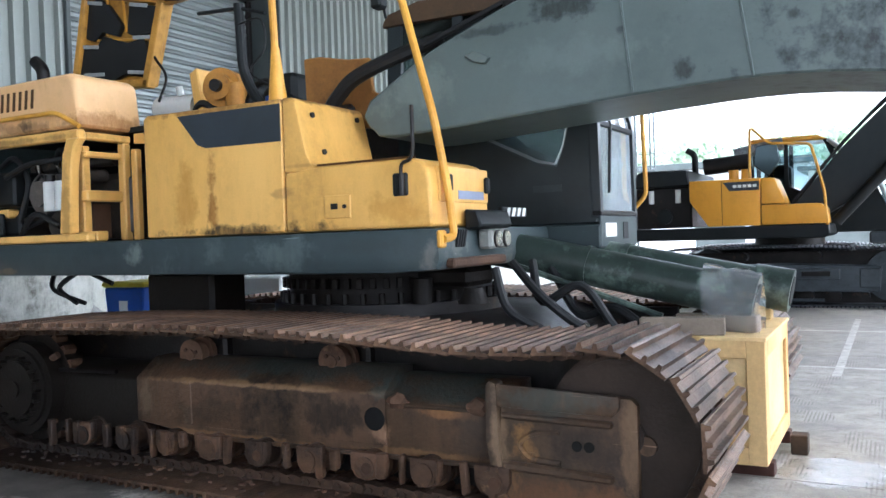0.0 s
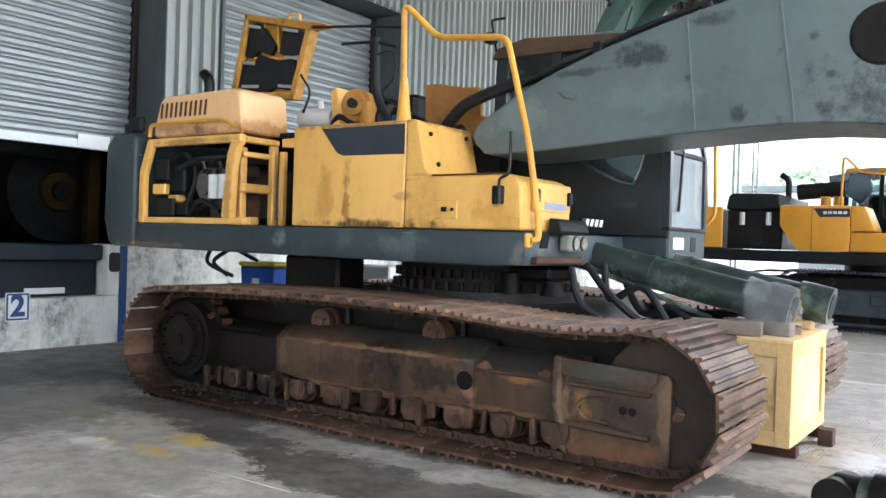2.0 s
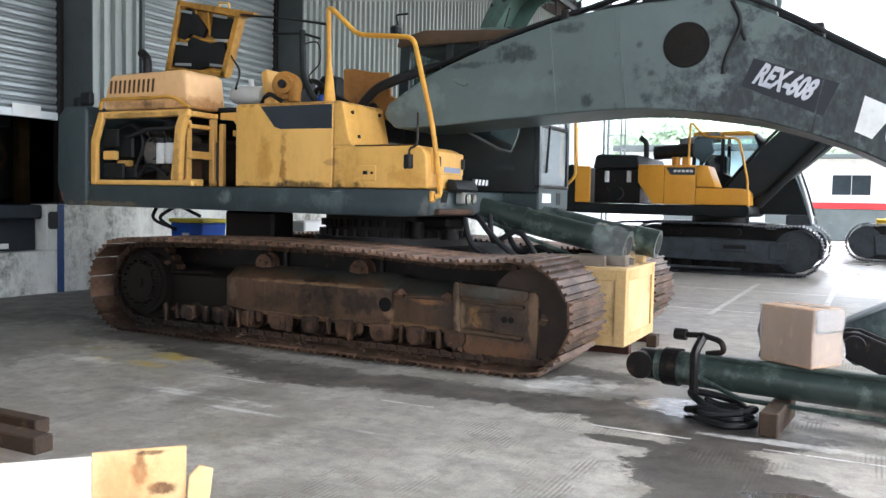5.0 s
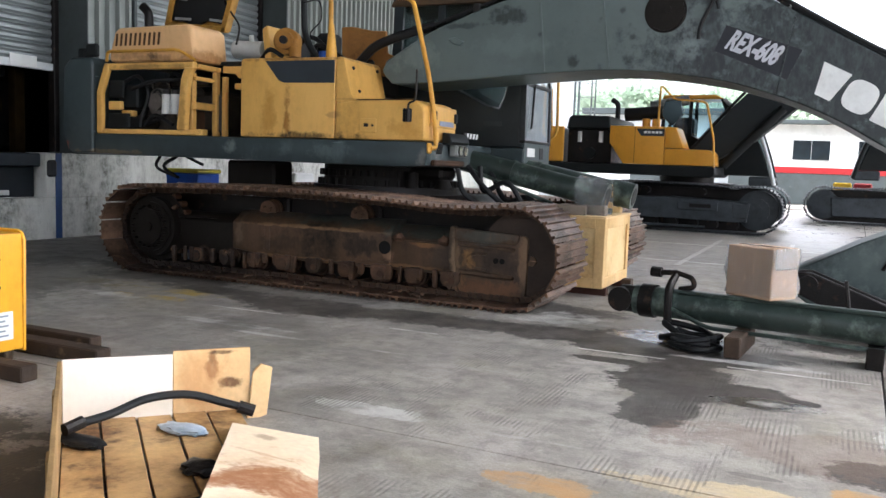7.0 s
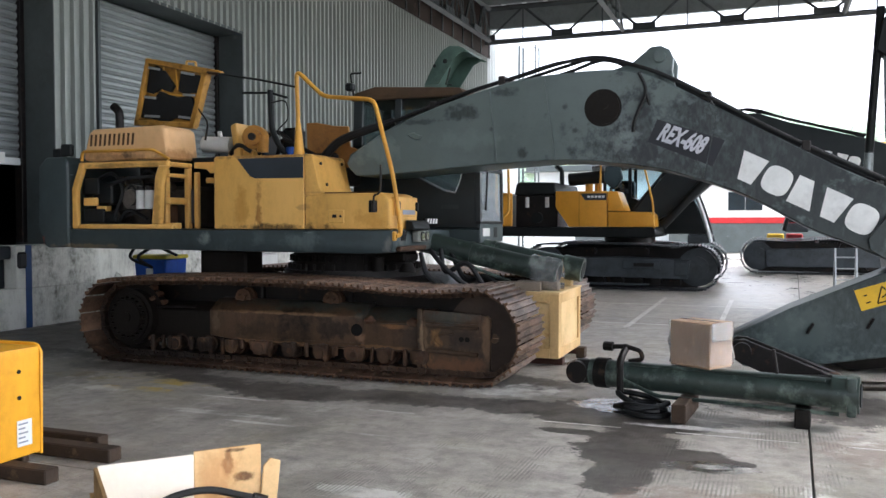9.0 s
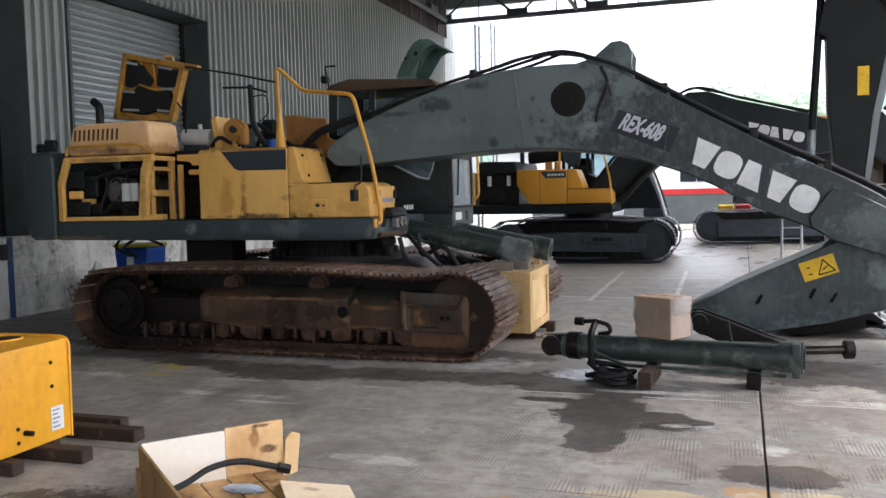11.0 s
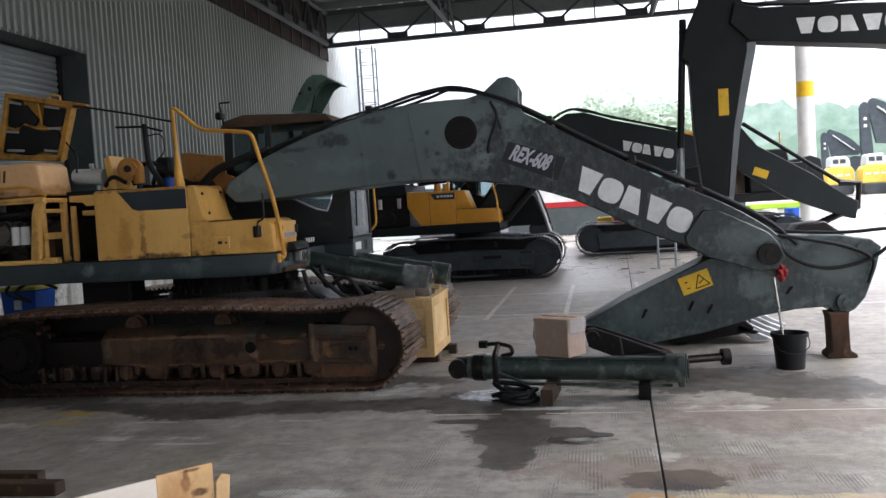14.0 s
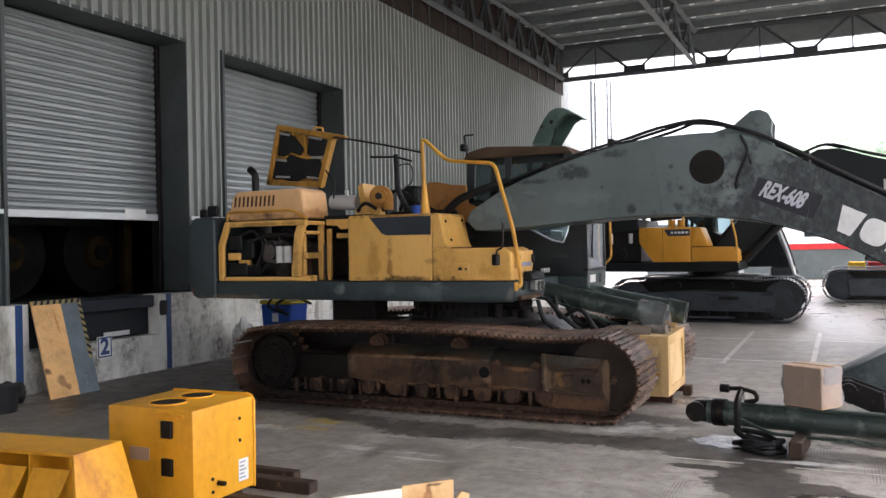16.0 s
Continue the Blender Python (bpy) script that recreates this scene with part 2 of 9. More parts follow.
PALE_YELLOW = material("faded_yellow_paint", "e0b684", "d8aa70", 1.3, 80, 0.5, bump=0.05, stain="c89c62", stain_scale=2.0, stain_amount=0.3, streak=0.5, grime=0.22, grime_colour="8a6840", marks=((-4.72, 2.35, 0.2, 0.09, "9a6a38", 0.8), (-5.4, 2.34, 0.5, 0.05, "6b4a2a", 0.6), (-5.4, 2.36, 0.1, 0.06, "2c2018", 0.8)))
NEW_YELLOW = material("fresh_yellow_paint", "e0a038", "d6962e", 1.0, 90, 0.33, 0.06, bump=0.03, stain="a0741a", stain_scale=3, stain_amount=0.06, streak=0.4, grime=0.16, grime_colour="6a4a16")
TANK_YELLOW = material("tank_yellow_paint", "e3a52a", "dc9a22", 1.0, 140, 0.34, 0.06, bump=0.02, stain="b8742a", stain_scale=2.2, stain_amount=0.35, streak=0.15, grime=0.3, grime_colour="6e3f16")
RAIL_YELLOW = material("rail_yellow_paint", "d9a240", "c48c30", 4, 90, 0.45, bump=0.05, stain="6a4820", stain_scale=9, stain_amount=0.25)
GREY_PAINT = material("dark_grey_paint", "3c4647", "323d3f", 1.0, 70, 0.42, 0.12, bump=0.06, stain="5c6a68", stain_scale=1.5, stain_amount=0.25, streak=0.6, spec=0.32, grime=0.4, grime_colour="20242a", scratch=0.05, marks=((-4.25, 1.38, 0.12, 0.1, "8f9a94", 0.5), (-3.0, 1.35, 0.25, 0.12, "6a7774", 0.4), (-3.55, 1.4, 0.1, 0.12, "66736f", 0.35), (-2.3, 1.38, 0.3, 0.06, "2a3230", 0.6), (-1.95, 1.3, 0.06, 0.1, "8a877e", 0.4), (-6.0, 1.27, 0.5, 0.03, "7c6a50", 0.6), (-6.66, 1.32, 0.04, 0.06, "9c4a34", 0.7)))
BOOM_GREY = material("boom_grey_paint", "5f6b69", "515d5b", 0.8, 70, 0.38, 0.12, bump=0.06, stain="6c7876", stain_scale=1.1, stain_amount=0.3, spec=0.4, grime=0.16, grime_colour="262c2d", marks=((-1.33, 2.74, 0.22, 0.1, "161a1a", 0.85), (-0.86, 2.93, 0.14, 0.06, "1c2020", 0.7), (-0.66, 2.3, 0.07, 0.07, "1a1d1d", 0.9), (-0.2, 2.75, 0.04, 0.04, "1d2020", 0.8), (-0.1, 2.5, 0.035, 0.035, "1d2020", 0.8), (-1.0, 2.55, 0.03, 0.03, "1d2020", 0.7), (-2.35, 2.36, 0.35, 0.16, "74807c", 0.7), (-1.3, 2.45, 0.5, 0.12, "6a7673", 0.5), (-1.85, 2.66, 0.3, 0.035, "23292a", 0.7), (0.42, 2.42, 0.16, 0.3, "8a9696", 0.35), (0.62, 2.5, 0.16, 0.55, "262d30", 0.75), (1.7, 2.2, 1.7, 0.9, "1c2225", 0.97), (2.6, 1.6, 1.2, 0.7, "1f2628", 0.95), (3.0, 0.8, 2.4, 0.85, "2e3737", 0.9), (2.9, 1.5, 0.5, 0.25, "303a3a", 0.5), (3.2, 1.35, 0.3, 0.2, "66726e", 0.6), (2.1, 0.55, 0.35, 0.22, "5f6b68", 0.5), (3.4, 0.82, 0.25, 0.2, "75817d", 0.7), (3.05, 0.62, 0.2, 0.12, "2f3838", 0.6), (4.2, 1.0, 0.3, 0.25, "727e7a", 0.5), (1.62, 0.4, 0.2, 0.15, "2b3332", 0.6), (-1.85, 2.32, 0.3, 0.1, "5b6764", 0.5)))
DARK_GREY = material("charcoal_paint", "2b3032", "24292b", 0.9, 70, 0.5, 0.1, bump=0.05, spec=0.2, grime=0.25, grime_colour="171a1b")
FRAME_GREY = material("frame_grey_paint", "454b4f", "363c40", 1.5, 60, 0.5, 0.12, bump=0.08, stain="4d5153", stain_scale=3, stain_amount=0.3, grime=0.5, grime_colour="16181a")
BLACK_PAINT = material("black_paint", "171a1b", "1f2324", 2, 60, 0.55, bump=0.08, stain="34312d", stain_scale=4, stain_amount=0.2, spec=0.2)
SLATE = material("slate_panel", "363c42", "30363b", 2, 80, 0.45, bump=0.03, spec=0.25, grime=0.2)
RUST = material("rusty_mud_steel", "5c4230", "382a20", 1.8, 45, 0.8, 0.12, 0.1, 0.5, stain="84654a", stain_scale=2.6, stain_amount=0.45, streak=0.5, grime=0.5, grime_colour="1d1612")
# the mark darkens the lower shoes towards the rear
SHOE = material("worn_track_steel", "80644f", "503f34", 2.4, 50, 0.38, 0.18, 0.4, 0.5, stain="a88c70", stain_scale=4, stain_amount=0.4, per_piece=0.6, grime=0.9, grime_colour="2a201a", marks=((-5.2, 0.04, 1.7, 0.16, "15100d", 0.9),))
FRAME_RUST = material("muddy_track_frame", "604937", "453424", 1.3, 40, 0.55, 0.22, 0.05, 0.6, stain="7a6148", stain_scale=2.2, stain_amount=0.45, streak=0.16, grime=0.85, grime_colour="19130f", marks=((-2.5, 0.45, 0.3, 0.14, "17120e", 0.85), (-2.17, 0.36, 0.09, 0.06, "8f6f56", 0.9), (-3.3, 0.26, 0.7, 0.025, "8c6a48", 0.7), (-1.95, 0.27, 0.45, 0.025, "8c6a48", 0.7), (-1.75, 0.5, 0.2, 0.04, "9a6e44", 0.7), (-3.0, 0.58, 0.9, 0.02, "8c6f50", 0.8), (-1.6, 0.45, 0.12, 0.2, "463a30", 0.7), (-3.95, 0.45, 0.05, 0.2, "7c6a54", 0.5), (-3.4, 0.4, 0.3, 0.1, "3a2c20", 0.7), (-2.6, 0.68, 1.3, 0.06, "38423e", 0.75), (-1.8, 0.6, 0.5, 0.06, "3e4a46", 0.7)))
GUARD_RUST = material("rubbed_guard_plate", "604834", "443b32", 1.6, 40, 0.6, 0.18, 0.1, 0.45, stain="96704a", stain_scale=2.4, stain_amount=0.35, streak=0.5, grime=0.7, grime_colour="1f1a16", scratch=0.3, marks=((-1.05, 0.13, 0.4, 0.1, "80573a", 0.55), (-1.15, 0.62, 0.35, 0.07, "4c504a", 0.7), (-0.95, 0.4, 0.2, 0.12, "2a221c", 0.7), (-1.42, 0.4, 0.05, 0.3, "8a7258", 0.7), (-0.75, 0.45, 0.05, 0.3, "84694e", 0.7), (-1.28, 0.4, 0.07, 0.1, "a07848", 0.7)))
BOTTOM_RUST = material("dry_mud_steel", "745744", "47362a", 2.2, 45, 0.85, 0.1, 0.05, 0.6, stain="967a5c", stain_scale=5, stain_amount=0.4, grime=0.5, grime_colour="181310")
DARK_STEEL = material("oily_dark_steel", "25211f", "181616", 3, 60, 0.42, 0.15, 0.3, 0.3, stain="4a382a", stain_scale=6, stain_amount=0.4, grime=0.4, grime_colour="0e0d0c", spec=0.3)
CHROME = material("chromed_rod", "b8b4ac", "8f8a80", 6, 120, 0.25, 0.1, 0.9, 0.05, stain="5a4a38", stain_scale=8, stain_amount=0.25)
RUBBER = material("black_rubber", "141516", "1c1d1e", 6, 90, 0.55, bump=0.1, spec=0.3, grime=0.1)
TRACK_BLACK = material("new_track_steel", "45484b", "303336", 3, 60, 0.4, 0.15, 0.4, 0.2, per_piece=0.3, spec=0.3)
GREEN_GREY = material("green_primer_cylinder", "3a4641", "2a342f", 3.0, 70, 0.34, 0.15, bump=0.12, stain="6d7d73", stain_scale=3.4, stain_amount=0.66, grime=0.6, grime_colour="1a201d", spec=0.45)
CLAD = material("galvanised_cladding", "8d928e", "7e837f", 0.35, 50, 0.5, 0.1, 0.25, 0.05, stain="747a77", stain_scale=0.5, stain_amount=0.3, streak=0.12, grime=0.2, grime_colour="5c605c")
CLAD_WHITE = material("white_cladding", "ced3d3", "c2c7c7", 0.4, 50, 0.5, 0.1, 0.1, 0.05, grime=0.1)
SHUTTER = material("galvanised_shutter", "878d8d", "787e7e", 0.7, 60, 0.42, 0.08, 0.4, 0.05, stain="a0a6a6", stain_scale=0.8, stain_amount=0.3, per_piece=0.1, grime=0.2, grime_colour="5e615e")
FLASH = material("grey_flashing", "4c5252", "414848", 0.8, 60, 0.5, bump=0.04, stain="6a6f6d", stain_scale=2, stain_amount=0.2, spec=0.25)
PLINTH = material("stained_plinth_concrete", "d8d8d0", "c4c4bb", 1.1, 55, 0.85, 0.08, bump=0.3, stain="8e8b7e", stain_scale=1.5, stain_amount=0.5, streak=0.3, grime=0.9, grime_colour="4d4a40")
BLUE = material("blue_paint", "2b4a78", "24406a", 2, 60, 0.5, bump=0.05, stain="66707c", stain_scale=7, stain_amount=0.2)
PINE = material("pale_pine", "dcc08c", "cfae76", 1.6, 40, 0.7, 0.1, bump=0.15, stain="b48a54", stain_scale=2.2, stain_amount=0.22, streak=0.35, grime=0.15, grime_colour="7a5a36")
PLY = material("birch_plywood", "e3cda2", "d6bc8e", 1.2, 35, 0.7, 0.1, bump=0.12, stain="b8895a", stain_scale=2.6, stain_amount=0.3, grime=0.25, grime_colour="6d5232")
STAINED_PLY = material("water_stained_plywood", "e4c492", "dab27c", 2.0, 35, 0.7, 0.1, bump=0.12, stain="c08a52", stain_scale=2.6, stain_amount=0.35, streak=0.4, grime=0.12, grime_colour="5d4228", marks=((-0.93, 0.27, 0.018, 0.075, "5a2e16", 0.9), (-0.875, 0.18, 0.04, 0.025, "4d2814", 0.85), (-0.97, 0.2, 0.07, 0.2, "c08a55", 0.6), (-0.9, 0.33, 0.05, 0.012, "3a2214", 0.8)))
WET_PLY = material("damp_plywood", "d3ad76", "b48c5a", 2.6, 35, 0.65, 0.12, bump=0.15, stain="8a5f38", stain_scale=3.2, stain_amount=0.5, grime=0.75, grime_colour="3a2718")
DARK_WOOD = material("old_dark_timber", "4a3a2c", "352a21", 3, 45, 0.8, 0.1, bump=0.3, stain="6a5844", stain_scale=5, stain_amount=0.3)
CARD = material("brown_cardboard", "bf9f80", "ad8c6e", 1.6, 60, 0.6, 0.1, bump=0.05, stain="d8c4ac", stain_scale=6, stain_amount=0.35, streak=0.3, grime=0.15)
WHITE = material("white_paint", "d9dad6", "c9cac6", 2, 60, 0.5, bump=0.05, grime=0.15, grime_colour="8a8a84")
RED = material("red_paint", "a52a2c", "8f2326", 3, 60, 0.4, bump=0.05)
BLUE_BIN = material("blue_plastic", "1d4fa8", "1a4796", 3, 60, 0.4, bump=0.03)
LIME = material("yellow_plastic", "c8b83a", "b8a832", 3, 60, 0.45, bump=0.03)
SIGN_YELLOW = material("yellow_sticker", "e8be2a", "dcb024", 3, 60, 0.4, bump=0.0)
STEEL_GREY = material("roof_steel", "3d4244", "33383a", 0.8, 50, 0.6, bump=0.05, spec=0.25)
ROOF = material("roof_sheet", "7b8181", "6d7474", 0.4, 40, 0.6, 0.1, 0.2, 0.05)
PVC = glass("clear_plastic_wrap", (0.95, 0.96, 0.96, 1), 0.1)
fold = PVC.node_tree.nodes.new("ShaderNodeTexNoise")
fold.inputs["Scale"].default_value, fold.inputs["Detail"].default_value = 14, 4
crease = PVC.node_tree.nodes.new("ShaderNodeBump")
crease.inputs["Strength"].default_value, crease.inputs["Distance"].default_value = 0.5, 0.02
PVC.node_tree.links.new(fold.outputs["Fac"], crease.inputs["Height"])
PVC.node_tree.links.new(crease.outputs["Normal"], PVC.node_tree.nodes["Principled BSDF"].inputs["Normal"])
PVC.node_tree.nodes["Principled BSDF"].inputs["Transmission Weight"].default_value = 0.88
FILM = glass("thin_stretch_film", (0.97, 0.97, 0.97, 1), 0.14)
FILM.node_tree.nodes["Principled BSDF"].inputs["Transmission Weight"].default_value = 0.84
FILM.node_tree.nodes["Principled BSDF"].inputs["IOR"].default_value = 1.25
ripple = FILM.node_tree.nodes.new("ShaderNodeTexNoise")
ripple.inputs["Scale"].default_value, ripple.inputs["Detail"].default_value = 16, 5
pull = FILM.node_tree.nodes.new("ShaderNodeBump")
pull.inputs["Strength"].default_value, pull.inputs["Distance"].default_value = 0.8, 0.03
FILM.node_tree.links.new(ripple.outputs["Fac"], pull.inputs["Height"])
FILM.node_tree.links.new(pull.outputs["Normal"], FILM.node_tree.nodes["Principled BSDF"].inputs["Normal"])
PANE = glass("cab_glass", (0.4, 0.55, 0.6, 1), 0.02)
PANE.node_tree.nodes["Principled BSDF"].inputs["IOR"].default_value = 1.5
# ---- floor and ground ----
def concrete(name, wet=True):
    m = bpy.data.materials.new(name)
    m.use_nodes = True
    n, l = m.node_tree.nodes, m.node_tree.links
    b = n["Principled BSDF"]
    pos = n.new("ShaderNodeNewGeometry").outputs["Position"]

    def noise_at(scale, detail=5.0, stretch=(1, 1, 1), shift=(0, 0, 0), rough=0.6):
        mp = n.new("ShaderNodeMapping")
        mp.inputs["Scale"].default_value, mp.inputs["Location"].default_value = stretch, shift
        l.new(pos, mp.inputs["Vector"])
        t = n.new("ShaderNodeTexNoise")
        t.inputs["Scale"].default_value, t.inputs["Detail"].default_value, t.inputs["Roughness"].default_value = scale, detail, rough
        l.new(mp.outputs["Vector"], t.inputs["Vector"])
        return t.outputs["Fac"]

    def span(v, a, z, lo=0.0, hi=1.0):
        r = n.new("ShaderNodeMapRange")
        for k, x in (("From Min", a), ("From Max", z), ("To Min", lo), ("To Max", hi)):
            r.inputs[k].default_value = x
        l.new(v, r.inputs["Value"])
        return r.outputs["Result"]

    def calc(op, a, c=None):
        x = n.new("ShaderNodeMath")
        x.operation = op
        for i, v in enumerate((a, c)):
            if v is None:
                continue
            if isinstance(v, (int, float)):
                x.inputs[i].default_value = v
            else:
                l.new(v, x.inputs[i])
        return x.outputs[0]

    def mix(fac, a, c, mode="MIX"):
        x = n.new("ShaderNodeMix")
        x.data_type, x.blend_type = "RGBA", mode
        if isinstance(fac, float):
            x.inputs["Factor"].default_value = fac
        else:
            l.new(fac, x.inputs["Factor"])
        for slot, v in (("A", a), ("B", c)):
            sock = [i for i in x.inputs if i.name == slot and i.type == "RGBA"][0]
            if isinstance(v, tuple):
                sock.default_value = v
            else:
                l.new(v, sock)
        return [o for o in x.outputs if o.type == "RGBA"][0]

    def blot(cx, cy, rx, ry, shift=0.0, rag=1.3):
        """1 inside a ragged patch round a place, falling to 0 outside."""
        sx = n.new("ShaderNodeMapping")
        sx.inputs["Location"].default_value = (-cx / rx, -cy / ry, 0)
        sx.inputs["Scale"].default_value = (1 / rx, 1 / ry, 0)
        l.new(pos, sx.inputs["Vector"])
        d = n.new("ShaderNodeVectorMath")
        d.operation = "LENGTH"
        l.new(sx.outputs["Vector"], d.inputs[0])
        w = calc("ADD", d.outputs["Value"], calc("MULTIPLY", calc("SUBTRACT", noise_at(3.4, 12, shift=(shift, shift * 2, 0), rough=0.78), 0.5), 2.2 * rag))
        return span(w, 1.03, 0.93)

    grain, mid, large = noise_at(70, 4), noise_at(3.2, 8, rough=0.68), noise_at(0.5, 5)
    patch = noise_at(1.3, 8, shift=(1, 6, 0), rough=0.72)
    col = mix(span(large, 0.38, 0.62), lin("a8a298"), lin("857f76"))
    tint = noise_at(1.1, 6, shift=(12, 3, 0), rough=0.62)
    col = mix(calc("MULTIPLY", span(tint, 0.5, 0.66), 0.5), col, lin("8d8868"))
    col = mix(span(mid, 0.36, 0.64), col, lin("b2aca3"))
    col = mix(calc("MULTIPLY", span(patch, 0.46, 0.6), 0.5), col, lin("6a655d"))
    col = mix(0.6, col, span(grain, 0.25, 0.75, 0.6, 1.15), "MULTIPLY")
    scuffs = span(noise_at(2.6, 7, (0.45, 3.2, 1), (3, 1, 0), 0.72), 0.6, 0.7)
    col = mix(calc("MULTIPLY", scuffs, 0.5), col, lin("bdb9b2"))
    cross = span(noise_at(2.2, 7, (3.0, 0.5, 1), (5, 9, 0), 0.72), 0.64, 0.74)
    col = mix(calc("MULTIPLY", cross, 0.4), col, lin("b6b2ab"))
    mottle = span(noise_at(6.5, 9, shift=(8, 3, 0), rough=0.76), 0.47, 0.62)
    col = mix(calc("MULTIPLY", mottle, 0.42), col, lin("57524b"))
    veins = span(noise_at(3.4, 9, (0.7, 1.6, 1), (2, 14, 0), 0.74), 0.54, 0.64)
    col = mix(calc("MULTIPLY", veins, 0.28), col, lin("4f4b46"))
    specks = span(noise_at(16, 5, shift=(4, 4, 0), rough=0.7), 0.68, 0.74)
    col = mix(calc("MULTIPLY", specks, 0.7), col, lin("3c3833"))
    if wet:
        band = blot(2.45, 0.0, 0.6, 0.11, 5.0, 1.1)
        for q in ((1.5, -0.17, 0.55, 0.12, 6.0, 1.1), (3.2, 0.04, 0.6, 0.1, 12.0, 1.1)):
            band = calc("MAXIMUM", band, blot(*q))
        ochre = calc("MULTIPLY", band, span(noise_at(5, 9, (0.6, 1.4, 1), (4, 9, 0), 0.74), 0.36, 0.56, 0.2, 0.8))
        col = mix(ochre, col, lin("c9b48c"))
        rusty = calc("MULTIPLY", calc("MAXIMUM", blot(0.74, -0.43, 0.22, 0.1, 15.0, 1.2), blot(1.95, 0.04, 0.16, 0.1, 16.0, 1.2)), span(noise_at(5, 9, (0.6, 1.4, 1), (9, 5, 0), 0.74), 0.36, 0.56, 0.2, 0.85))
        col = mix(rusty, col, lin("b58c55"))
        moss = calc("MULTIPLY", blot(-4.4, 2.5, 0.8, 0.3, 2.0, 1.6), span(mid, 0.46, 0.6, 0.0, 0.6))
        col = mix(moss, col, lin("8a7c3c"))
        spilt = calc("MULTIPLY", calc("MAXIMUM", blot(-3.5, 2.45, 0.35, 0.12, 91.0, 1.3), blot(-3.7, 2.08, 0.4, 0.1, 93.0, 1.3)), span(mid, 0.42, 0.56, 0.0, 0.75))
        col = mix(spilt, col, lin("b3962c"))
        # oil, plus the blot at (-7.2, 4.6) painting shade by the dock wall
        oil = blot(-2.4, 2.46, 0.75, 0.34, 1.0, 1.4)
        for q in ((-1.2, 2.58, 0.75, 0.28, 47.0, 1.1), (-0.2, 2.6, 0.6, 0.29, 39.0, 1.0), (0.33, 2.6, 0.36, 0.5, 4.0, 0.9), (0.95, 2.42, 0.6, 0.26, 37.0, 1.2), (-4.5, 3.06, 0.95, 0.32, 21.0, 1.3), (-3.5, 2.72, 0.6, 0.2, 43.0, 1.3), (2.5, 3.5, 1.2, 0.6, 8.0, 1.3), (3.6, 3.0, 0.7, 0.5, 17.0, 1.3), (-7.2, 4.6, 1.3, 2.6, 27.0, 0.9)):
            oil = calc("MAXIMUM", oil, blot(*q))
        col = mix(calc("MULTIPLY", calc("MULTIPLY", oil, span(mid, 0.3, 0.6, 0.6, 1.0)), 0.9), col, lin("322c27"))
        spill = blot(0.92, 1.6, 0.4, 0.52, 103.0, 0.9)
        for q in ((0.92, 0.95, 0.22, 0.36, 105.0, 0.9), (1.32, 1.45, 0.3, 0.27, 107.0, 0.8), (1.58, 1.47, 0.16, 0.08, 109.0, 0.7), (0.45, 1.93, 0.3, 0.09, 111.0, 0.9), (2.1, 0.38, 0.35, 0.22, 113.0, 0.8), (0.95, 2.3, 0.4, 0.26, 115.0, 1.0)):
            spill = calc("MAXIMUM", spill, blot(*q))
        col = mix(calc("MULTIPLY", spill, span(mid, 0.3, 0.6, 0.8, 0.97)), col, lin("37312b"))
        brown = calc("MULTIPLY", calc("MAXIMUM", blot(3.1, 2.0, 1.0, 0.5, 81.0, 1.6), blot(1.9, 0.6, 0.9, 0.3, 83.0, 1.7)), 0.4)
        col = mix(brown, col, lin("705848"))
        # shade beside the crate and dock wall, painted into the floor as dark blots
        damp = calc("MAXIMUM", calc("MULTIPLY", blot(-1.7, -2.0, 1.15, 1.1, 51.0, 1.3), 1.8), blot(-6.2, 2.0, 1.7, 1.5, 53.0, 1.0))
        col = mix(calc("MULTIPLY", damp, 0.45), col, lin("2f2e2a"))
        smudge = blot(1.74, -0.79, 0.1, 0.04, 121.0, 0.5)
        for q in ((1.93, -0.5, 0.045, 0.04, 123.0, 0.4), (0.81, -0.62, 0.07, 0.04, 125.0, 0.5), (1.48, 0.1, 0.12, 0.03, 127.0, 0.5)):
            smudge = calc("MAXIMUM", smudge, blot(*q))
        col = mix(calc("MULTIPLY", smudge, span(mid, 0.3, 0.6, 0.4, 0.75)), col, lin("57544f"))
        cool = calc("MAXIMUM", blot(1.5, -0.8, 0.6, 0.3, 133.0, 1.4), blot(2.9, -0.7, 0.8, 0.3, 135.0, 1.4))
        col = mix(calc("MULTIPLY", cool, span(mid, 0.38, 0.6, 0.1, 0.55)), col, lin("b9bcc4"))
        # pale residue and scuffs; the blot at (0.55, 2.86) paints wet sheen
        pale = blot(-0.3, 3.3, 0.3, 0.32, 61.0, 1.2)
        for q in ((0.55, 2.86, 0.42, 0.1, 63.0, 1.5), (1.47, 1.35, 0.13, 0.06, 65.0, 1.2), (-4.0, 2.0, 0.3, 0.12, 67.0, 1.4), (-0.38, 0.1, 0.32, 0.09, 69.0, 1.4), (-1.9, 1.32, 0.35, 0.03, 70.0, 1.0), (-1.05, 1.31, 0.25, 0.025, 72.0, 1.0), (-0.57, 3.1, 0.25, 0.12, 74.0, 1.0), (2.08, 1.0, 0.1, 0.22, 71.0, 1.3), (2.0, -0.05, 0.25, 0.1, 73.0, 1.4), (1.3, 2.35, 0.5, 0.06, 75.0, 1.5), (2.7, 2.3, 0.4, 0.08, 77.0, 1.5), (-2.4, 1.5, 0.6, 0.06, 79.0, 1.6)):
            pale = calc("MAXIMUM", pale, blot(*q))
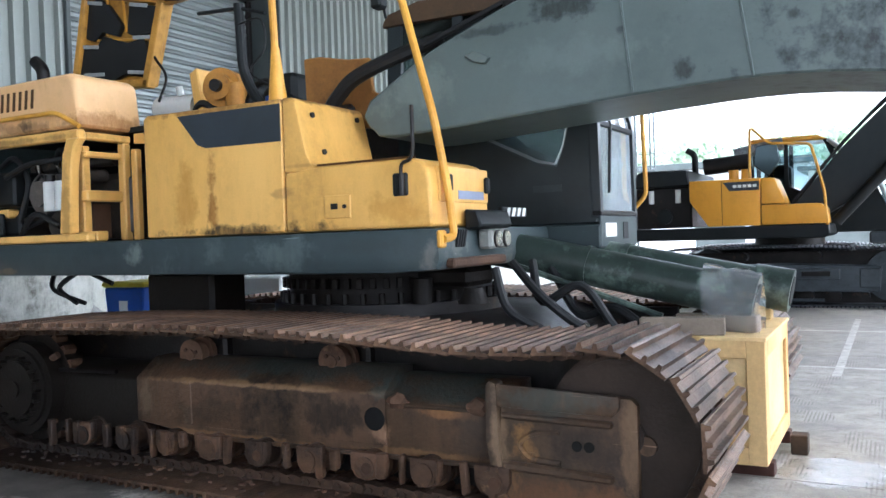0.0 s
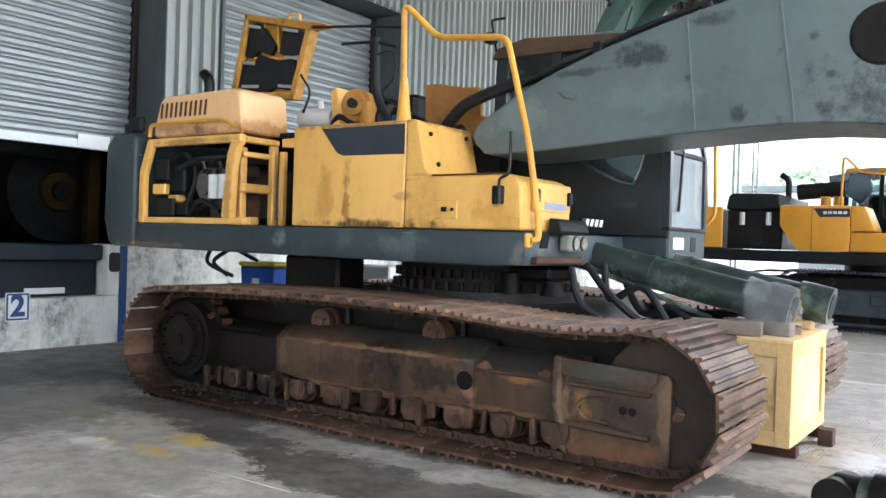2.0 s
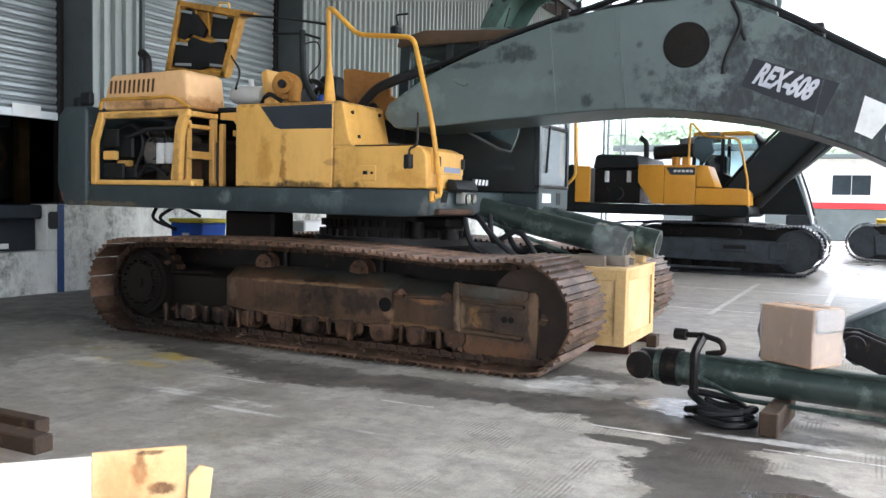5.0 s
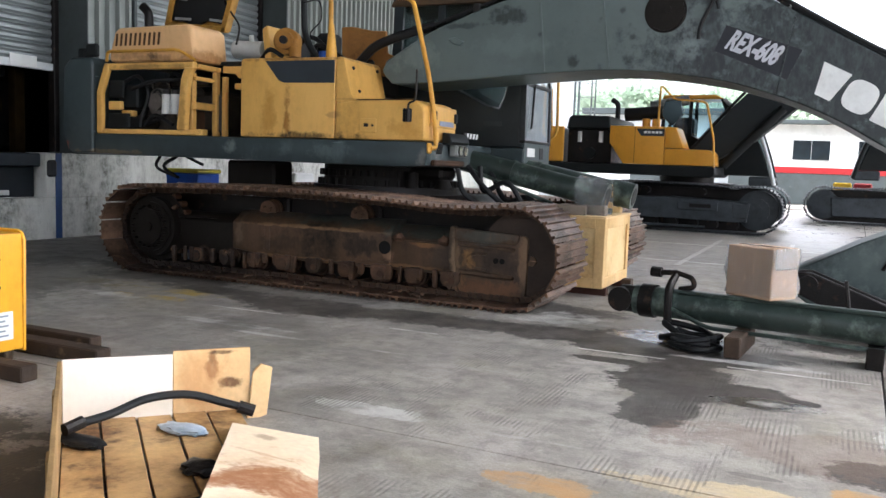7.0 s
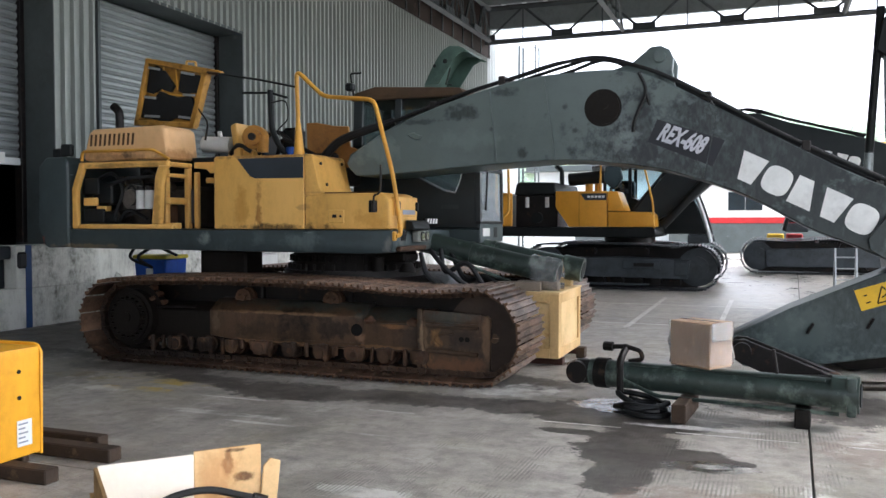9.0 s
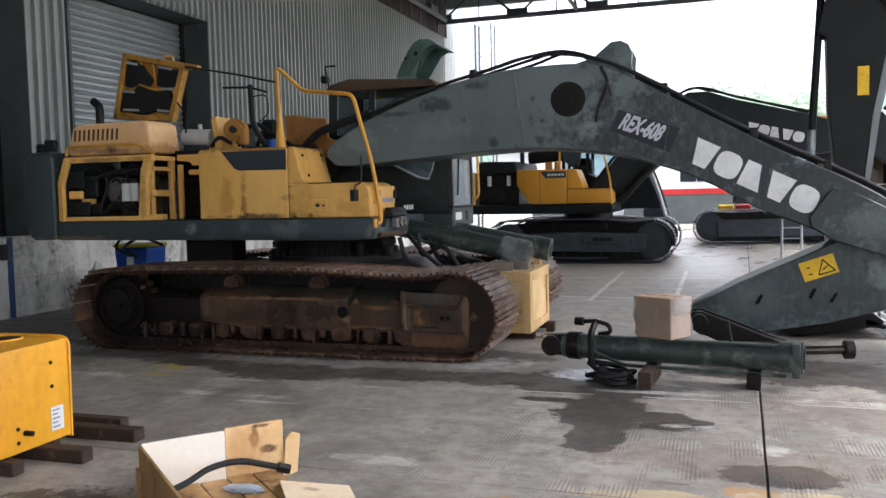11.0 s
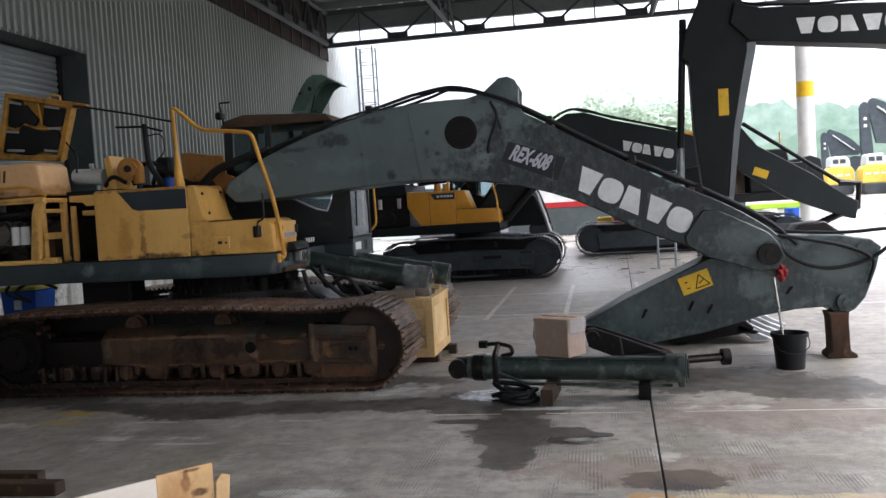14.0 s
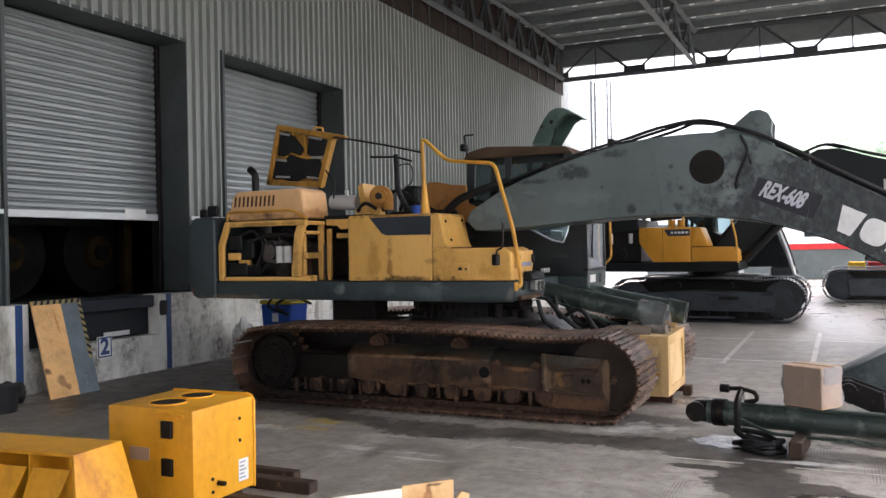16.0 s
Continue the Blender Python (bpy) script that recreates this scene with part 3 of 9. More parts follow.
        # contact shade of the near track painted in with its oily floor
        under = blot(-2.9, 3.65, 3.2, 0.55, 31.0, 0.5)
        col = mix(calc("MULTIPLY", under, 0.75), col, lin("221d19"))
        col = mix(calc("MULTIPLY", pale, span(mid, 0.4, 0.58, 0.0, 0.62)), col, lin("cfcec8"))
        puddle = calc("MAXIMUM", blot(0.62, 2.95, 0.42, 0.26, 11.0, 0.8), blot(1.45, 1.35, 0.3, 0.12, 13.0, 0.8))
        puddle = calc("MAXIMUM", puddle, blot(0.0, 5.0, 0.3, 0.35, 19.0, 0.9))
        film = calc("MULTIPLY", span(patch, 0.48, 0.6), span(large, 0.4, 0.6))
        beyond = n.new("ShaderNodeSeparateXYZ")
        l.new(pos, beyond.inputs[0])
        far = span(beyond.outputs["Y"], 6.0, 16.0)
        shine = calc("MAXIMUM", puddle, calc("MAXIMUM", calc("MULTIPLY", oil, 0.2), calc("MAXIMUM", calc("MULTIPLY", film, 0.45), calc("MULTIPLY", far, calc("MULTIPLY", span(patch, 0.35, 0.6, 0.3, 1.0), 0.7)))))
        rough = calc("SUBTRACT", span(mid, 0.2, 0.8, 0.5, 0.7), calc("MULTIPLY", shine, 0.48))
    else:
        rough = span(noise_at(0.25, 5), 0.4, 0.65, 0.16, 0.5)
    # ribs of the broomed and rolled strips
    split = n.new("ShaderNodeSeparateXYZ")
    l.new(pos, split.inputs[0])
    strip = calc("SINE", calc("MULTIPLY", calc("ADD", split.outputs["X"], calc("MULTIPLY", split.outputs["Y"], 0.0)), 2 * math.pi / 0.026))
    zone = span(noise_at(1.5, 4, (2.2, 1.0, 1), (7, 2, 0), 0.6), 0.53, 0.58)
    rib = calc("MULTIPLY", span(strip, -0.2, 0.6), calc("MULTIPLY", zone, span(mid, 0.4, 0.55)))
    col = mix(calc("MULTIPLY", rib, 0.5), col, lin("4a453e"))
    l.new(col, b.inputs["Base Color"])
    b.inputs["Specular IOR Level"].default_value = 0.6
    l.new(calc("MAXIMUM", rough, 0.05), b.inputs["Roughness"])
    bp = n.new("ShaderNodeBump")
    bp.inputs["Strength"].default_value, bp.inputs["Distance"].default_value = 0.35, 0.006
    l.new(calc("SUBTRACT", calc("ADD", grain, calc("MULTIPLY", mid, 2.0)), calc("MULTIPLY", rib, 0.8)), bp.inputs["Height"])
    l.new(bp.outputs["Normal"], b.inputs["Normal"])
    return m


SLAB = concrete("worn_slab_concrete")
YARD = concrete("wet_yard_concrete", wet=False)
JOINT = material("joint_filler", "24231f", "1b1a18", 6, 60, 0.8, bump=0.2)
LINE_PAINT = material("worn_line_paint", "d2d0ca", "bcb9b2", 5, 60, 0.6, bump=0.1, stain="8f8981", stain_scale=8, stain_amount=0.5)

bm = bmesh.new()
bmesh.ops.create_grid(bm, x_segments=2, y_segments=2, size=1500)
bmesh.ops.translate(bm, vec=(0, 0, -0.03), verts=bm.verts)
solo("ground", bm, YARD, "wet pale concrete yard under an overcast sky", "ground", kind="structure", smooth=0)

floor = solo("floor", box(bmesh.new(), -8.9, 11.6, -22.4, 29.4, -0.026, -0.012), JOINT, "worn grey concrete hall floor with dark joints and oil stains", "floor", kind="structure", smooth=0)
LAY = Matrix.Translation((2.01, -0.22, 0)) @ Matrix.Rotation(radians(-1.4), 4, "Z")
XS = [-10.6, 0.0, 9.6]
YS = [-22.0, -19.6, -14.7, -9.8, -4.9, 0.0, 4.9, 9.8, 14.7, 19.6, 24.5, 29.3]
for i, (x0, x1) in enumerate(zip(XS, XS[1:])):
    for y0, y1 in zip(YS, YS[1:]):
        gap = 0.006 if i else 0.008
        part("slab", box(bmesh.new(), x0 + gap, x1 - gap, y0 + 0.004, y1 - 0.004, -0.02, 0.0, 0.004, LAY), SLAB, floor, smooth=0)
for k, (x0, x1, y0, y1) in enumerate(((-0.22, -0.14, 8.3, 13.5), (1.06, 1.14, 7.0, 13.5), (-4.0, 7.0, 8.78, 8.86), (-4.0, 7.0, 11.9, 11.98), (2.4, 2.48, 7.0, 13.5), (0.15, 0.75, 2.16, 2.18), (1.15, 2.0, 2.16, 2.18), (2.3, 4.2, 2.16, 2.185), (-3.0, -2.3, 2.03, 2.045), (-1.3, -0.9, 2.03, 2.045))):
    part("line_marking", box(bmesh.new(), x0, x1, y0, y1, 0.001, 0.003), LINE_PAINT, floor, "worn white painted floor line", 0)

# ---- the dock wall ----
WX = -8.5


def ribbed(bm, y0, y1, z0, z1, x=WX, pitch=0.2, deep=0.065):
    """Trapezoid-ribbed sheet facing +x."""
    prof = [(y0, x)]
    y = math.floor(y0 / pitch) * pitch
    while y < y1 - 1e-6:
        for dy, d in ((0, 0), (pitch * 0.62, 0), (pitch * 0.72, 1), (pitch * 0.9, 1)):
            if y0 < y + dy < y1:
                prof.append((y + dy, x + deep * d))
        y += pitch
    prof.append((y1, x))
    a = [bm.verts.new((px, py, z0)) for py, px in prof]
    b = [bm.verts.new((px, py, z1)) for py, px in prof]
    for i in range(len(prof) - 1):
        bm.faces.new((a[i], a[i + 1], b[i + 1], b[i]))
    return bm


DOORS = [(2.3, 5.73, 2.5), (6.72, 10.71, 1.22)]
HEAD = 5.44
bm = bmesh.new()
spans = [(-22.0, -1.6, 2.5, HEAD), (-1.6, 2.3, 2.5, HEAD), (5.73, 6.72, 2.5, HEAD), (10.71, 27.0, 2.5, HEAD), (-22.0, 27.0, HEAD, 8.3)]
for s in spans:
    ribbed(bm, *s)
solo("wall_west", bm, CLAD, "tall ribbed galvanised sheet wall of the hall", "wall", kind="structure", smooth=20)
solo("wall_end", ribbed(bmesh.new(), 27.0, 31.5, 0.0, 9.4), CLAD_WHITE, "white ribbed sheet wall past the roof edge", "wall", kind="structure", smooth=20)
bm = bmesh.new()
for y0, y1, z0, z1 in ((-22.0, 2.24, 1.22, 2.5), (5.83, 6.63, 1.22, 2.5), (10.77, 27.0, 1.22, 2.5), (-22.0, 31.5, -0.02, 0.0)):
    box(bm, WX - 0.25, WX - 0.02, y0, y1, z0, z1)
box(bm, WX - 0.12, WX - 0.05, -22.0, 2.24, 2.5, 8.3)
box(bm, WX - 0.12, WX - 0.05, 5.83, 6.63, 2.5, 5.5)
box(bm, WX - 0.12, WX - 0.05, 10.77, 31.5, 2.5, 8.3)
box(bm, WX - 0.12, WX - 0.05, 2.24, 10.77, 5.5, 8.3)
solo("wall_backing", bm, FLASH, "grey lower wall band behind the sheeting", "wall", kind="structure")
solo("wall_top", box(bmesh.new(), WX - 0.6, WX - 0.5, -22.0, 27.3, 8.25, 10.0), material("brown_upper_panel", "2e2722", "241f1b", 1.5, 50, 0.7, bump=0.05), "dark brown wall panel above the sheeting", "wall", kind="structure")
bm = bmesh.new()
for y0, y1 in ((-22.0, 2.3), (5.77, 6.69), (10.71, 27.0)):
    box(bm, WX - 0.03, WX + 0.05, y0, y1, 2.44, 2.5, 0.004)
solo("trim", bm, CLAD_WHITE, "white drip flashing along the sheet wall's foot", "trim", kind="structure")
bm = bmesh.new()
box(bm, -8.75, -8.4, -22.0, 27.0, -0.02, 0.58, 0.0)
box(bm, -8.75, -8.4, -22.0, 2.55, 0.58, 1.22, 0.012)
box(bm, -8.75, -8.4, 4.95, 27.0, 0.58, 1.22, 0.012)
solo("dock_plinth", bm, PLINTH, "stained whitish concrete loading dock plinth", "wall", kind="structure")

# frames and shutters of the dock doors
for i, (y0, y1, low) in enumerate(DOORS):
    door = thing(f"door_{i + 1}", (WX, (y0 + y1) / 2, 1.22), ("half-raised" if i == 0 else "closed") + " galvanised roller shutter in a deep grey frame", "roller shutter", kind="structure")
    bm = bmesh.new()
    for a, b_ in ((y0 - 0.06, y0), (y1, y1 + 0.06)):
        box(bm, -9.25, WX + 0.06, a, b_, 1.22, HEAD + 0.06, 0.006)
    box(bm, -9.25, WX + 0.06, y0, y1, HEAD, HEAD + 0.06, 0.006)
    part("frame", bm, FLASH, door)
    bm = bmesh.new()
    for a, b_ in ((y0, y0 + 0.09), (y1 - 0.09, y1)):
        box(bm, -9.16, -9.02, a + 0.002, b_ - 0.002, 1.24, HEAD - 0.01, 0.006)
    part("guide_rail", bm, DARK_STEEL, door)
    z, step = HEAD - 0.02, 0.125
    prof = [(0, 0), (0.028, -0.03), (0.03, -0.075), (0.004, -0.105), (0.004, -0.118), (-0.012, -0.118), (-0.012, 0)]
    base = bmesh.new()
    prism(base, prof, y0 + 0.05, y1 - 0.05)
    sm = finish(base, SHUTTER, "slat", 20)
    while z - step > low:
        ob = new("slat", sm)
        ob.parent = door
        ob.location = Vector((-9.1, 0, z)) - Vector((WX, (y0 + y1) / 2, 1.22)) + Vector((0, 0, 0))
        z -= step
    for ob in door.children:
        if ob.name.startswith("slat"):
            ob.location.y = -(y0 + y1) / 2
    part("bottom_bar", box(bmesh.new(), -9.13, -9.05, y0 + 0.05, y1 - 0.05, z - 0.11, z, 0.006), CLAD_WHITE, door, "dented pale bottom bar")
    if i == 0:
        part("paper_notice", box(bmesh.new(), -9.045, -9.04, 4.9, 5.35, z - 0.1, z + 0.07), WHITE, door, "white notice stuck on the bar", 0)

# dark bay behind the first door, its shade painted as black walls, with stored machinery
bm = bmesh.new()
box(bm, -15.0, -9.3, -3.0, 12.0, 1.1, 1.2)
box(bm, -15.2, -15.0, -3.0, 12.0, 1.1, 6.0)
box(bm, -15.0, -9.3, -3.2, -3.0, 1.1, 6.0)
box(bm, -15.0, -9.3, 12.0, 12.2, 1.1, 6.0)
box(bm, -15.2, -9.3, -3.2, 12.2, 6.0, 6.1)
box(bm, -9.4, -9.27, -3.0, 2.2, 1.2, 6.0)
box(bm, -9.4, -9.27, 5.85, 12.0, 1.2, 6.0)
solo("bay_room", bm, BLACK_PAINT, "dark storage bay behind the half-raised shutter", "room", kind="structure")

# tyre and hub colours blackened to put the bay's shade into them
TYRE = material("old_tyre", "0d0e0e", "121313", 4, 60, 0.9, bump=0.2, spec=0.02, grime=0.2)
SHADED_YELLOW = material("bay_shaded_hub", "241b09", "181206", 4, 60, 0.8, bump=0.1, spec=0.05, grime=0.6, grime_colour="0c0a06")
truck = thing("trailer_axles", (-10.6, 3.8, 1.2), "dark trailer underside with two yellow-rimmed wheels in the bay", "trailer")
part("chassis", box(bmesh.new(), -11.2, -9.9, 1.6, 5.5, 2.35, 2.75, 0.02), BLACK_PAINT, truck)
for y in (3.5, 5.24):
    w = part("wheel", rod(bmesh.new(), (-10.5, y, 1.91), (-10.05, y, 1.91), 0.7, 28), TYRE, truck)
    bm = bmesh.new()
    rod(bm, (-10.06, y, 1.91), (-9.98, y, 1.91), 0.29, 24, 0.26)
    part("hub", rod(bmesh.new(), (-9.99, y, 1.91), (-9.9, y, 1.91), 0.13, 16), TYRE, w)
    part("rim", bm, SHADED_YELLOW, w, "yellow hub darkened for the bay's shade")
part("post", box(bmesh.new(), -9.75, -9.6, 5.42, 5.6, 1.2, 2.8, 0.01), SHADED_YELLOW, truck)

leveller = thing("dock_leveller", (-8.6, 3.75, 0.58), "dark blue dock leveller set in the plinth", "dock leveller", kind="structure")
part("lip", box(bmesh.new(), -8.72, -8.46, 2.58, 4.92, 1.02, 1.21, 0.02), material("leveller_blue", "1a2630", "141d26", 2, 60, 0.5, stain="474a48", stain_scale=5, stain_amount=0.25), leveller)
part("pit_face", box(bmesh.new(), -8.74, -8.6, 2.58, 4.92, 0.59, 1.02, 0.01), material("leveller_face", "18222a", "121a21", 2, 60, 0.5), leveller)
part("plate", box(bmesh.new(), -8.6, -8.585, 4.0, 4.5, 0.62, 0.69), WHITE, leveller, "small white maker's plate", 0)
bm = bmesh.new()
box(bm, -8.62, -8.36, 4.96, 5.12, 0.88, 1.12, 0.03)
solo("dock_bumper", bm, RUBBER, "black rubber dock bumper on the plinth", "bumper")
for y in (2.39, 5.16):
    solo("stripe", box(bmesh.new(), -8.4, -8.394, y - 0.055, y + 0.055, 0.0, 1.22), BLUE, "blue painted stripe on the dock plinth", "stripe", kind="structure", smooth=0)
plate = thing("bay_number_plate", (-8.39, 3.82, 0.33), "white bay number plate with a blue two", "sign")
part("panel", box(bmesh.new(), -8.396, -8.386, 3.68, 3.96, 0.34, 0.66), WHITE, plate, smooth=0)
bm = bmesh.new()
for a in ((3.69, 3.71, 0.35, 0.65), (3.93, 3.95, 0.35, 0.65), (3.71, 3.93, 0.35, 0.37), (3.71, 3.93, 0.63, 0.65)):
    box(bm, -8.386, -8.384, *a)
part("border", bm, BLUE, plate, smooth=0)
words("2", 0.33, BLUE, "numeral", pose(-8.383, 3.82, 0.5, 90, 0, 90), plate, "blue numeral 2", 0.001, 1.0, 0.012)

# ---- roof ----
bm = bmesh.new()
# roof runs on unseen to y = -22, added to cut light from behind
y = -22.0
while y < 27.6:
    box(bm, -9.0, 9.5, y, y + 0.22, 9.9 - 0.028, 9.9, 0)
    box(bm, -9.0, 9.5, y + 0.22, y + 0.3, 9.9, 9.94, 0)
    y += 0.3
for y in [-21.75 + 1.65 * k for k in range(30)]:
    box(bm, -9.0, 9.5, y, y + 0.07, 9.62, 9.87)
    box(bm, -9.0, 9.5, y - 0.05, y + 0.07, 9.6, 9.62)
box(bm, -9.2, 9.7, 27.3, 27.5, 9.0, 10.1)
solo("ceiling", bm, ROOF, "dark sheet roof on closely set steel purlins", "roof", kind="structure", smooth=0)


def truss(p, q, z0, z1, bays, name, label):
    """A lattice girder between two plan points."""
    t = thing(name, ((p[0] + q[0]) / 2, (p[1] + q[1]) / 2, z0), label, "truss", "roof trusses", "structure")
    a, b = Vector((p[0], p[1], 0)), Vector((q[0], q[1], 0))
    d = (b - a).normalized()
    s = Vector((-d.y, d.x, 0)) * 0.07

    def bar(u, v, r):
        return tube(bmesh.new(), [u, v], r, 4)
    part("bottom_chord", bar(a + Vector((0, 0, z0)), b + Vector((0, 0, z0)), 0.1), STEEL_GREY, t)
    part("top_chord", bar(a + Vector((0, 0, z1)), b + Vector((0, 0, z1)), 0.1), STEEL_GREY, t)
    for k in range(bays):
        u, w, v = a.lerp(b, k / bays), a.lerp(b, (k + 0.5) / bays), a.lerp(b, (k + 1) / bays)
        part("diagonal", bar(u + Vector((0, 0, z0)), w + Vector((0, 0, z1)), 0.05), STEEL_GREY, t)
        part("diagonal", bar(w + Vector((0, 0, z1)), v + Vector((0, 0, z0)), 0.05), STEEL_GREY, t)
        part("post", bar(w + Vector((0, 0, z0)), w + Vector((0, 0, z1)), 0.03), STEEL_GREY, t)
        bm = bmesh.new()
        m = Matrix.Translation(u + Vector((0, 0, z0 + 0.08))) @ Matrix.Rotation(math.atan2(d.y, d.x), 4, "Z")
        box(bm, -0.4, 0.4, -0.04, 0.04, -0.12, 0.2, 0.02, m)
        part("gusset", bm, STEEL_GREY, t)
    return t


truss((-8.4, 26.6), (9.4, 26.6), 8.35, 9.6, 6, "roof_truss", "grey steel lattice girder across the hall mouth")
truss((-3.2, -21.9), (-3.2, 26.5), 8.4, 9.6, 17, "roof_truss", "grey steel lattice girder along the hall")
truss((-8.2, -21.9), (-8.2, 26.5), 8.4, 9.6, 34, "roof_truss", "grey steel lattice girder along the sheet wall")
truss((4.0, -21.9), (4.0, 26.5), 8.4, 9.6, 17, "roof_truss", "grey steel lattice girder along the hall")
truss((-8.4, 8.0), (9.4, 8.0), 8.4, 9.6, 6, "roof_truss", "grey steel lattice girder across the hall")
col = thing("column", (9.3, 27.4, 0), "white round hall column with a yellow band", "column", kind="structure")
part("shaft", rod(bmesh.new(), (9.3, 27.4, 0), (9.3, 27.4, 9.9), 0.3, 24), WHITE, col)
part("band", rod(bmesh.new(), (9.3, 27.4, 5.05), (9.3, 27.4, 5.6), 0.305, 24), SIGN_YELLOW, col, "yellow painted band")
for y in (-6.6, 8.0):
    c2 = thing("column", (9.3, y, 0), "white round hall column", "column", kind="structure")
    part("shaft", rod(bmesh.new(), (9.3, y, 0), (9.3, y, 9.9), 0.36, 24), WHITE, c2)
# dark sheet painted in for the shaded open recess above the cladding
EAVE = material("dark_brown_sheet", "2c221d", "1f1815", 0.8, 40, 0.8, bump=0.1, stain="3e322b", stain_scale=2, stain_amount=0.4, spec=0.15)
eave = solo("wall_eave", box(bmesh.new(), -8.425, -8.4, -22.0, 27.2, 7.85, 9.86), EAVE, "flat dark brown sheet standing in for the open recess behind the girder", "wall", kind="structure", smooth=0)
for k in range(38):
    y = -10.0 + k
    part("stud", box(bmesh.new(), -8.398, -8.36, y, y + 0.05, 7.87, 9.85), STEEL_GREY, eave, smooth=0)
bm = bmesh.new()
for k in range(14, 30):
    for j in range(22):
        x, y = -8.6 + 0.8 * j + 0.2 * (k % 2), -21.75 + 1.65 * k
        box(bm, x, x + 0.16, y - 0.07, y + 0.02, 9.575, 9.598)
solo("roof_clip", bm, CLAD_WHITE, "small pale clips in rows along the roof purlins", "roof clip", kind="stuff", smooth=0)


# ---- the large yellow excavator ----
def track_path(xr, xf, z_axle, r, sag, n):
    """Places and turns of the shoes of one track: rear axle xr, front axle xf; sag lifts the middle of the top run over its rollers."""
    pts = []
    for i in range(40):
        t = i / 40
        x = xr + (xf - xr) * t
        lift = sag * (math.sin(math.pi * min(t / 0.72, 1.0)) ** 0.8 if t < 0.72 else 0.0) - 0.03 * (math.sin(math.pi * (t - 0.72) / 0.28) if t > 0.72 else 0.0)
        pts.append((x, z_axle + r + lift))
    for i in range(20):
        a = math.pi / 2 - math.pi * i / 20
        pts.append((xf + r * math.cos(a), z_axle + r * math.sin(a)))
    for i in range(40):
        pts.append((xf + (xr - xf) * i / 40, z_axle - r))
    for i in range(20):
        a = -math.pi / 2 - math.pi * i / 20
        pts.append((xr + r * math.cos(a), z_axle + r * math.sin(a)))
    p = np.array(pts + [pts[0]])
    s = np.r_[0, np.cumsum(np.hypot(*np.diff(p, axis=0).T))]
    out = []
    for k in range(n):
        u = (k + 0.5) * s[-1] / n
        x, z = np.interp(u, s, p[:, 0]), np.interp(u, s, p[:, 1])
        u2 = (u + 0.06) % s[-1]
        x2, z2 = np.interp(u2, s, p[:, 0]), np.interp(u2, s, p[:, 1])
        out.append((float(x), float(z), math.atan2(z2 - z, x2 - x)))
    return out, s[-1] / n


def shoe_mesh(pitch, width, mat, bars=3):
    """One track shoe: plate with raised cross bars, bolts and the link pads inside; x runs with the track, z outwards."""
    bm = bmesh.new()
    h = pitch / 2
    out = [(-h * 0.98, 0.0), (-h * 0.98, 0.012)]
    for k in range(bars):
        c = -h + pitch * (k + 0.3) / bars
        out += [(c - 0.014, 0.014), (c - 0.008, 0.04), (c + 0.008, 0.04), (c + 0.014, 0.014)]
    out += [(h * 0.98, 0.006), (h * 0.98, -0.008), (h * 0.4, -0.004)]
    prism(bm, out, -width / 2, width / 2)
    return finish(bm, mat, "shoe", 25)


def link_mesh(pitch, mat):
    """Side plates with humped tops, the bushing between them and two shoe bolts."""
    bm = bmesh.new()
    for y in (-0.13, 0.13):
        prism(bm, [(-pitch * 0.5, -0.01), (-pitch * 0.62, -0.034), (-pitch * 0.55, -0.056), (-pitch * 0.3, -0.066), (-pitch * 0.1, -0.056), (pitch * 0.12, -0.066), (pitch * 0.34, -0.064), (pitch * 0.5, -0.042), (pitch * 0.44, -0.01)], y - 0.035, y + 0.035)
        for x in (-0.2, 0.16):
            rod(bm, (pitch * x, y - 0.05, -0.034), (pitch * x, y + 0.05, -0.034), 0.017, 6)
    rod(bm, (pitch * 0.42, -0.19, -0.042), (pitch * 0.42, 0.19, -0.042), 0.026, 10)
    return finish(bm, mat, "link", 25)


def lay_track(parent, y, xr, xf, z_axle, r, sag, n, width, shoe_mat, link_mat, off):
    places, pitch = track_path(xr, xf, z_axle, r, sag, n)
    sm, lm = shoe_mesh(pitch, width, shoe_mat), link_mesh(pitch, link_mat)
    for x, z, a in places:
        m = Matrix.Translation(Vector((x, y, z)) - off) @ Matrix.Rotation(-a, 4, "Y")
        for nm, me in (("shoe", sm), ("link", lm)):
            ob = new(nm, me)
            ob.parent = parent
            ob.matrix_basis = m


def wheel_disc(bm, x, y0, y1, z, rings, sides=36):
    """One turned piece on a y axle: rings of (radius, from, to) as shares of the width."""
    cuts = sorted({c for _, a, b in rings for c in (a, b)})
    prof = []
    for a, b in zip(cuts, cuts[1:]):
        r = max([q for q, c, d in rings if c <= a + 1e-9 and d >= b - 1e-9], default=0.02)
        prof += [(a, r), (b, r)]
    loops = [[bm.verts.new((x + r * math.cos(2 * math.pi * k / sides), y0 + (y1 - y0) * s, z + r * math.sin(2 * math.pi * k / sides))) for k in range(sides)] for s, r in prof]
    for p, q in zip(loops, loops[1:]):
        for k in range(sides):
            bm.faces.new((p[k], p[(k + 1) % sides], q[(k + 1) % sides], q[k]))
    bm.faces.new(loops[0][::-1])
    bm.faces.new(loops[-1])
    return bm


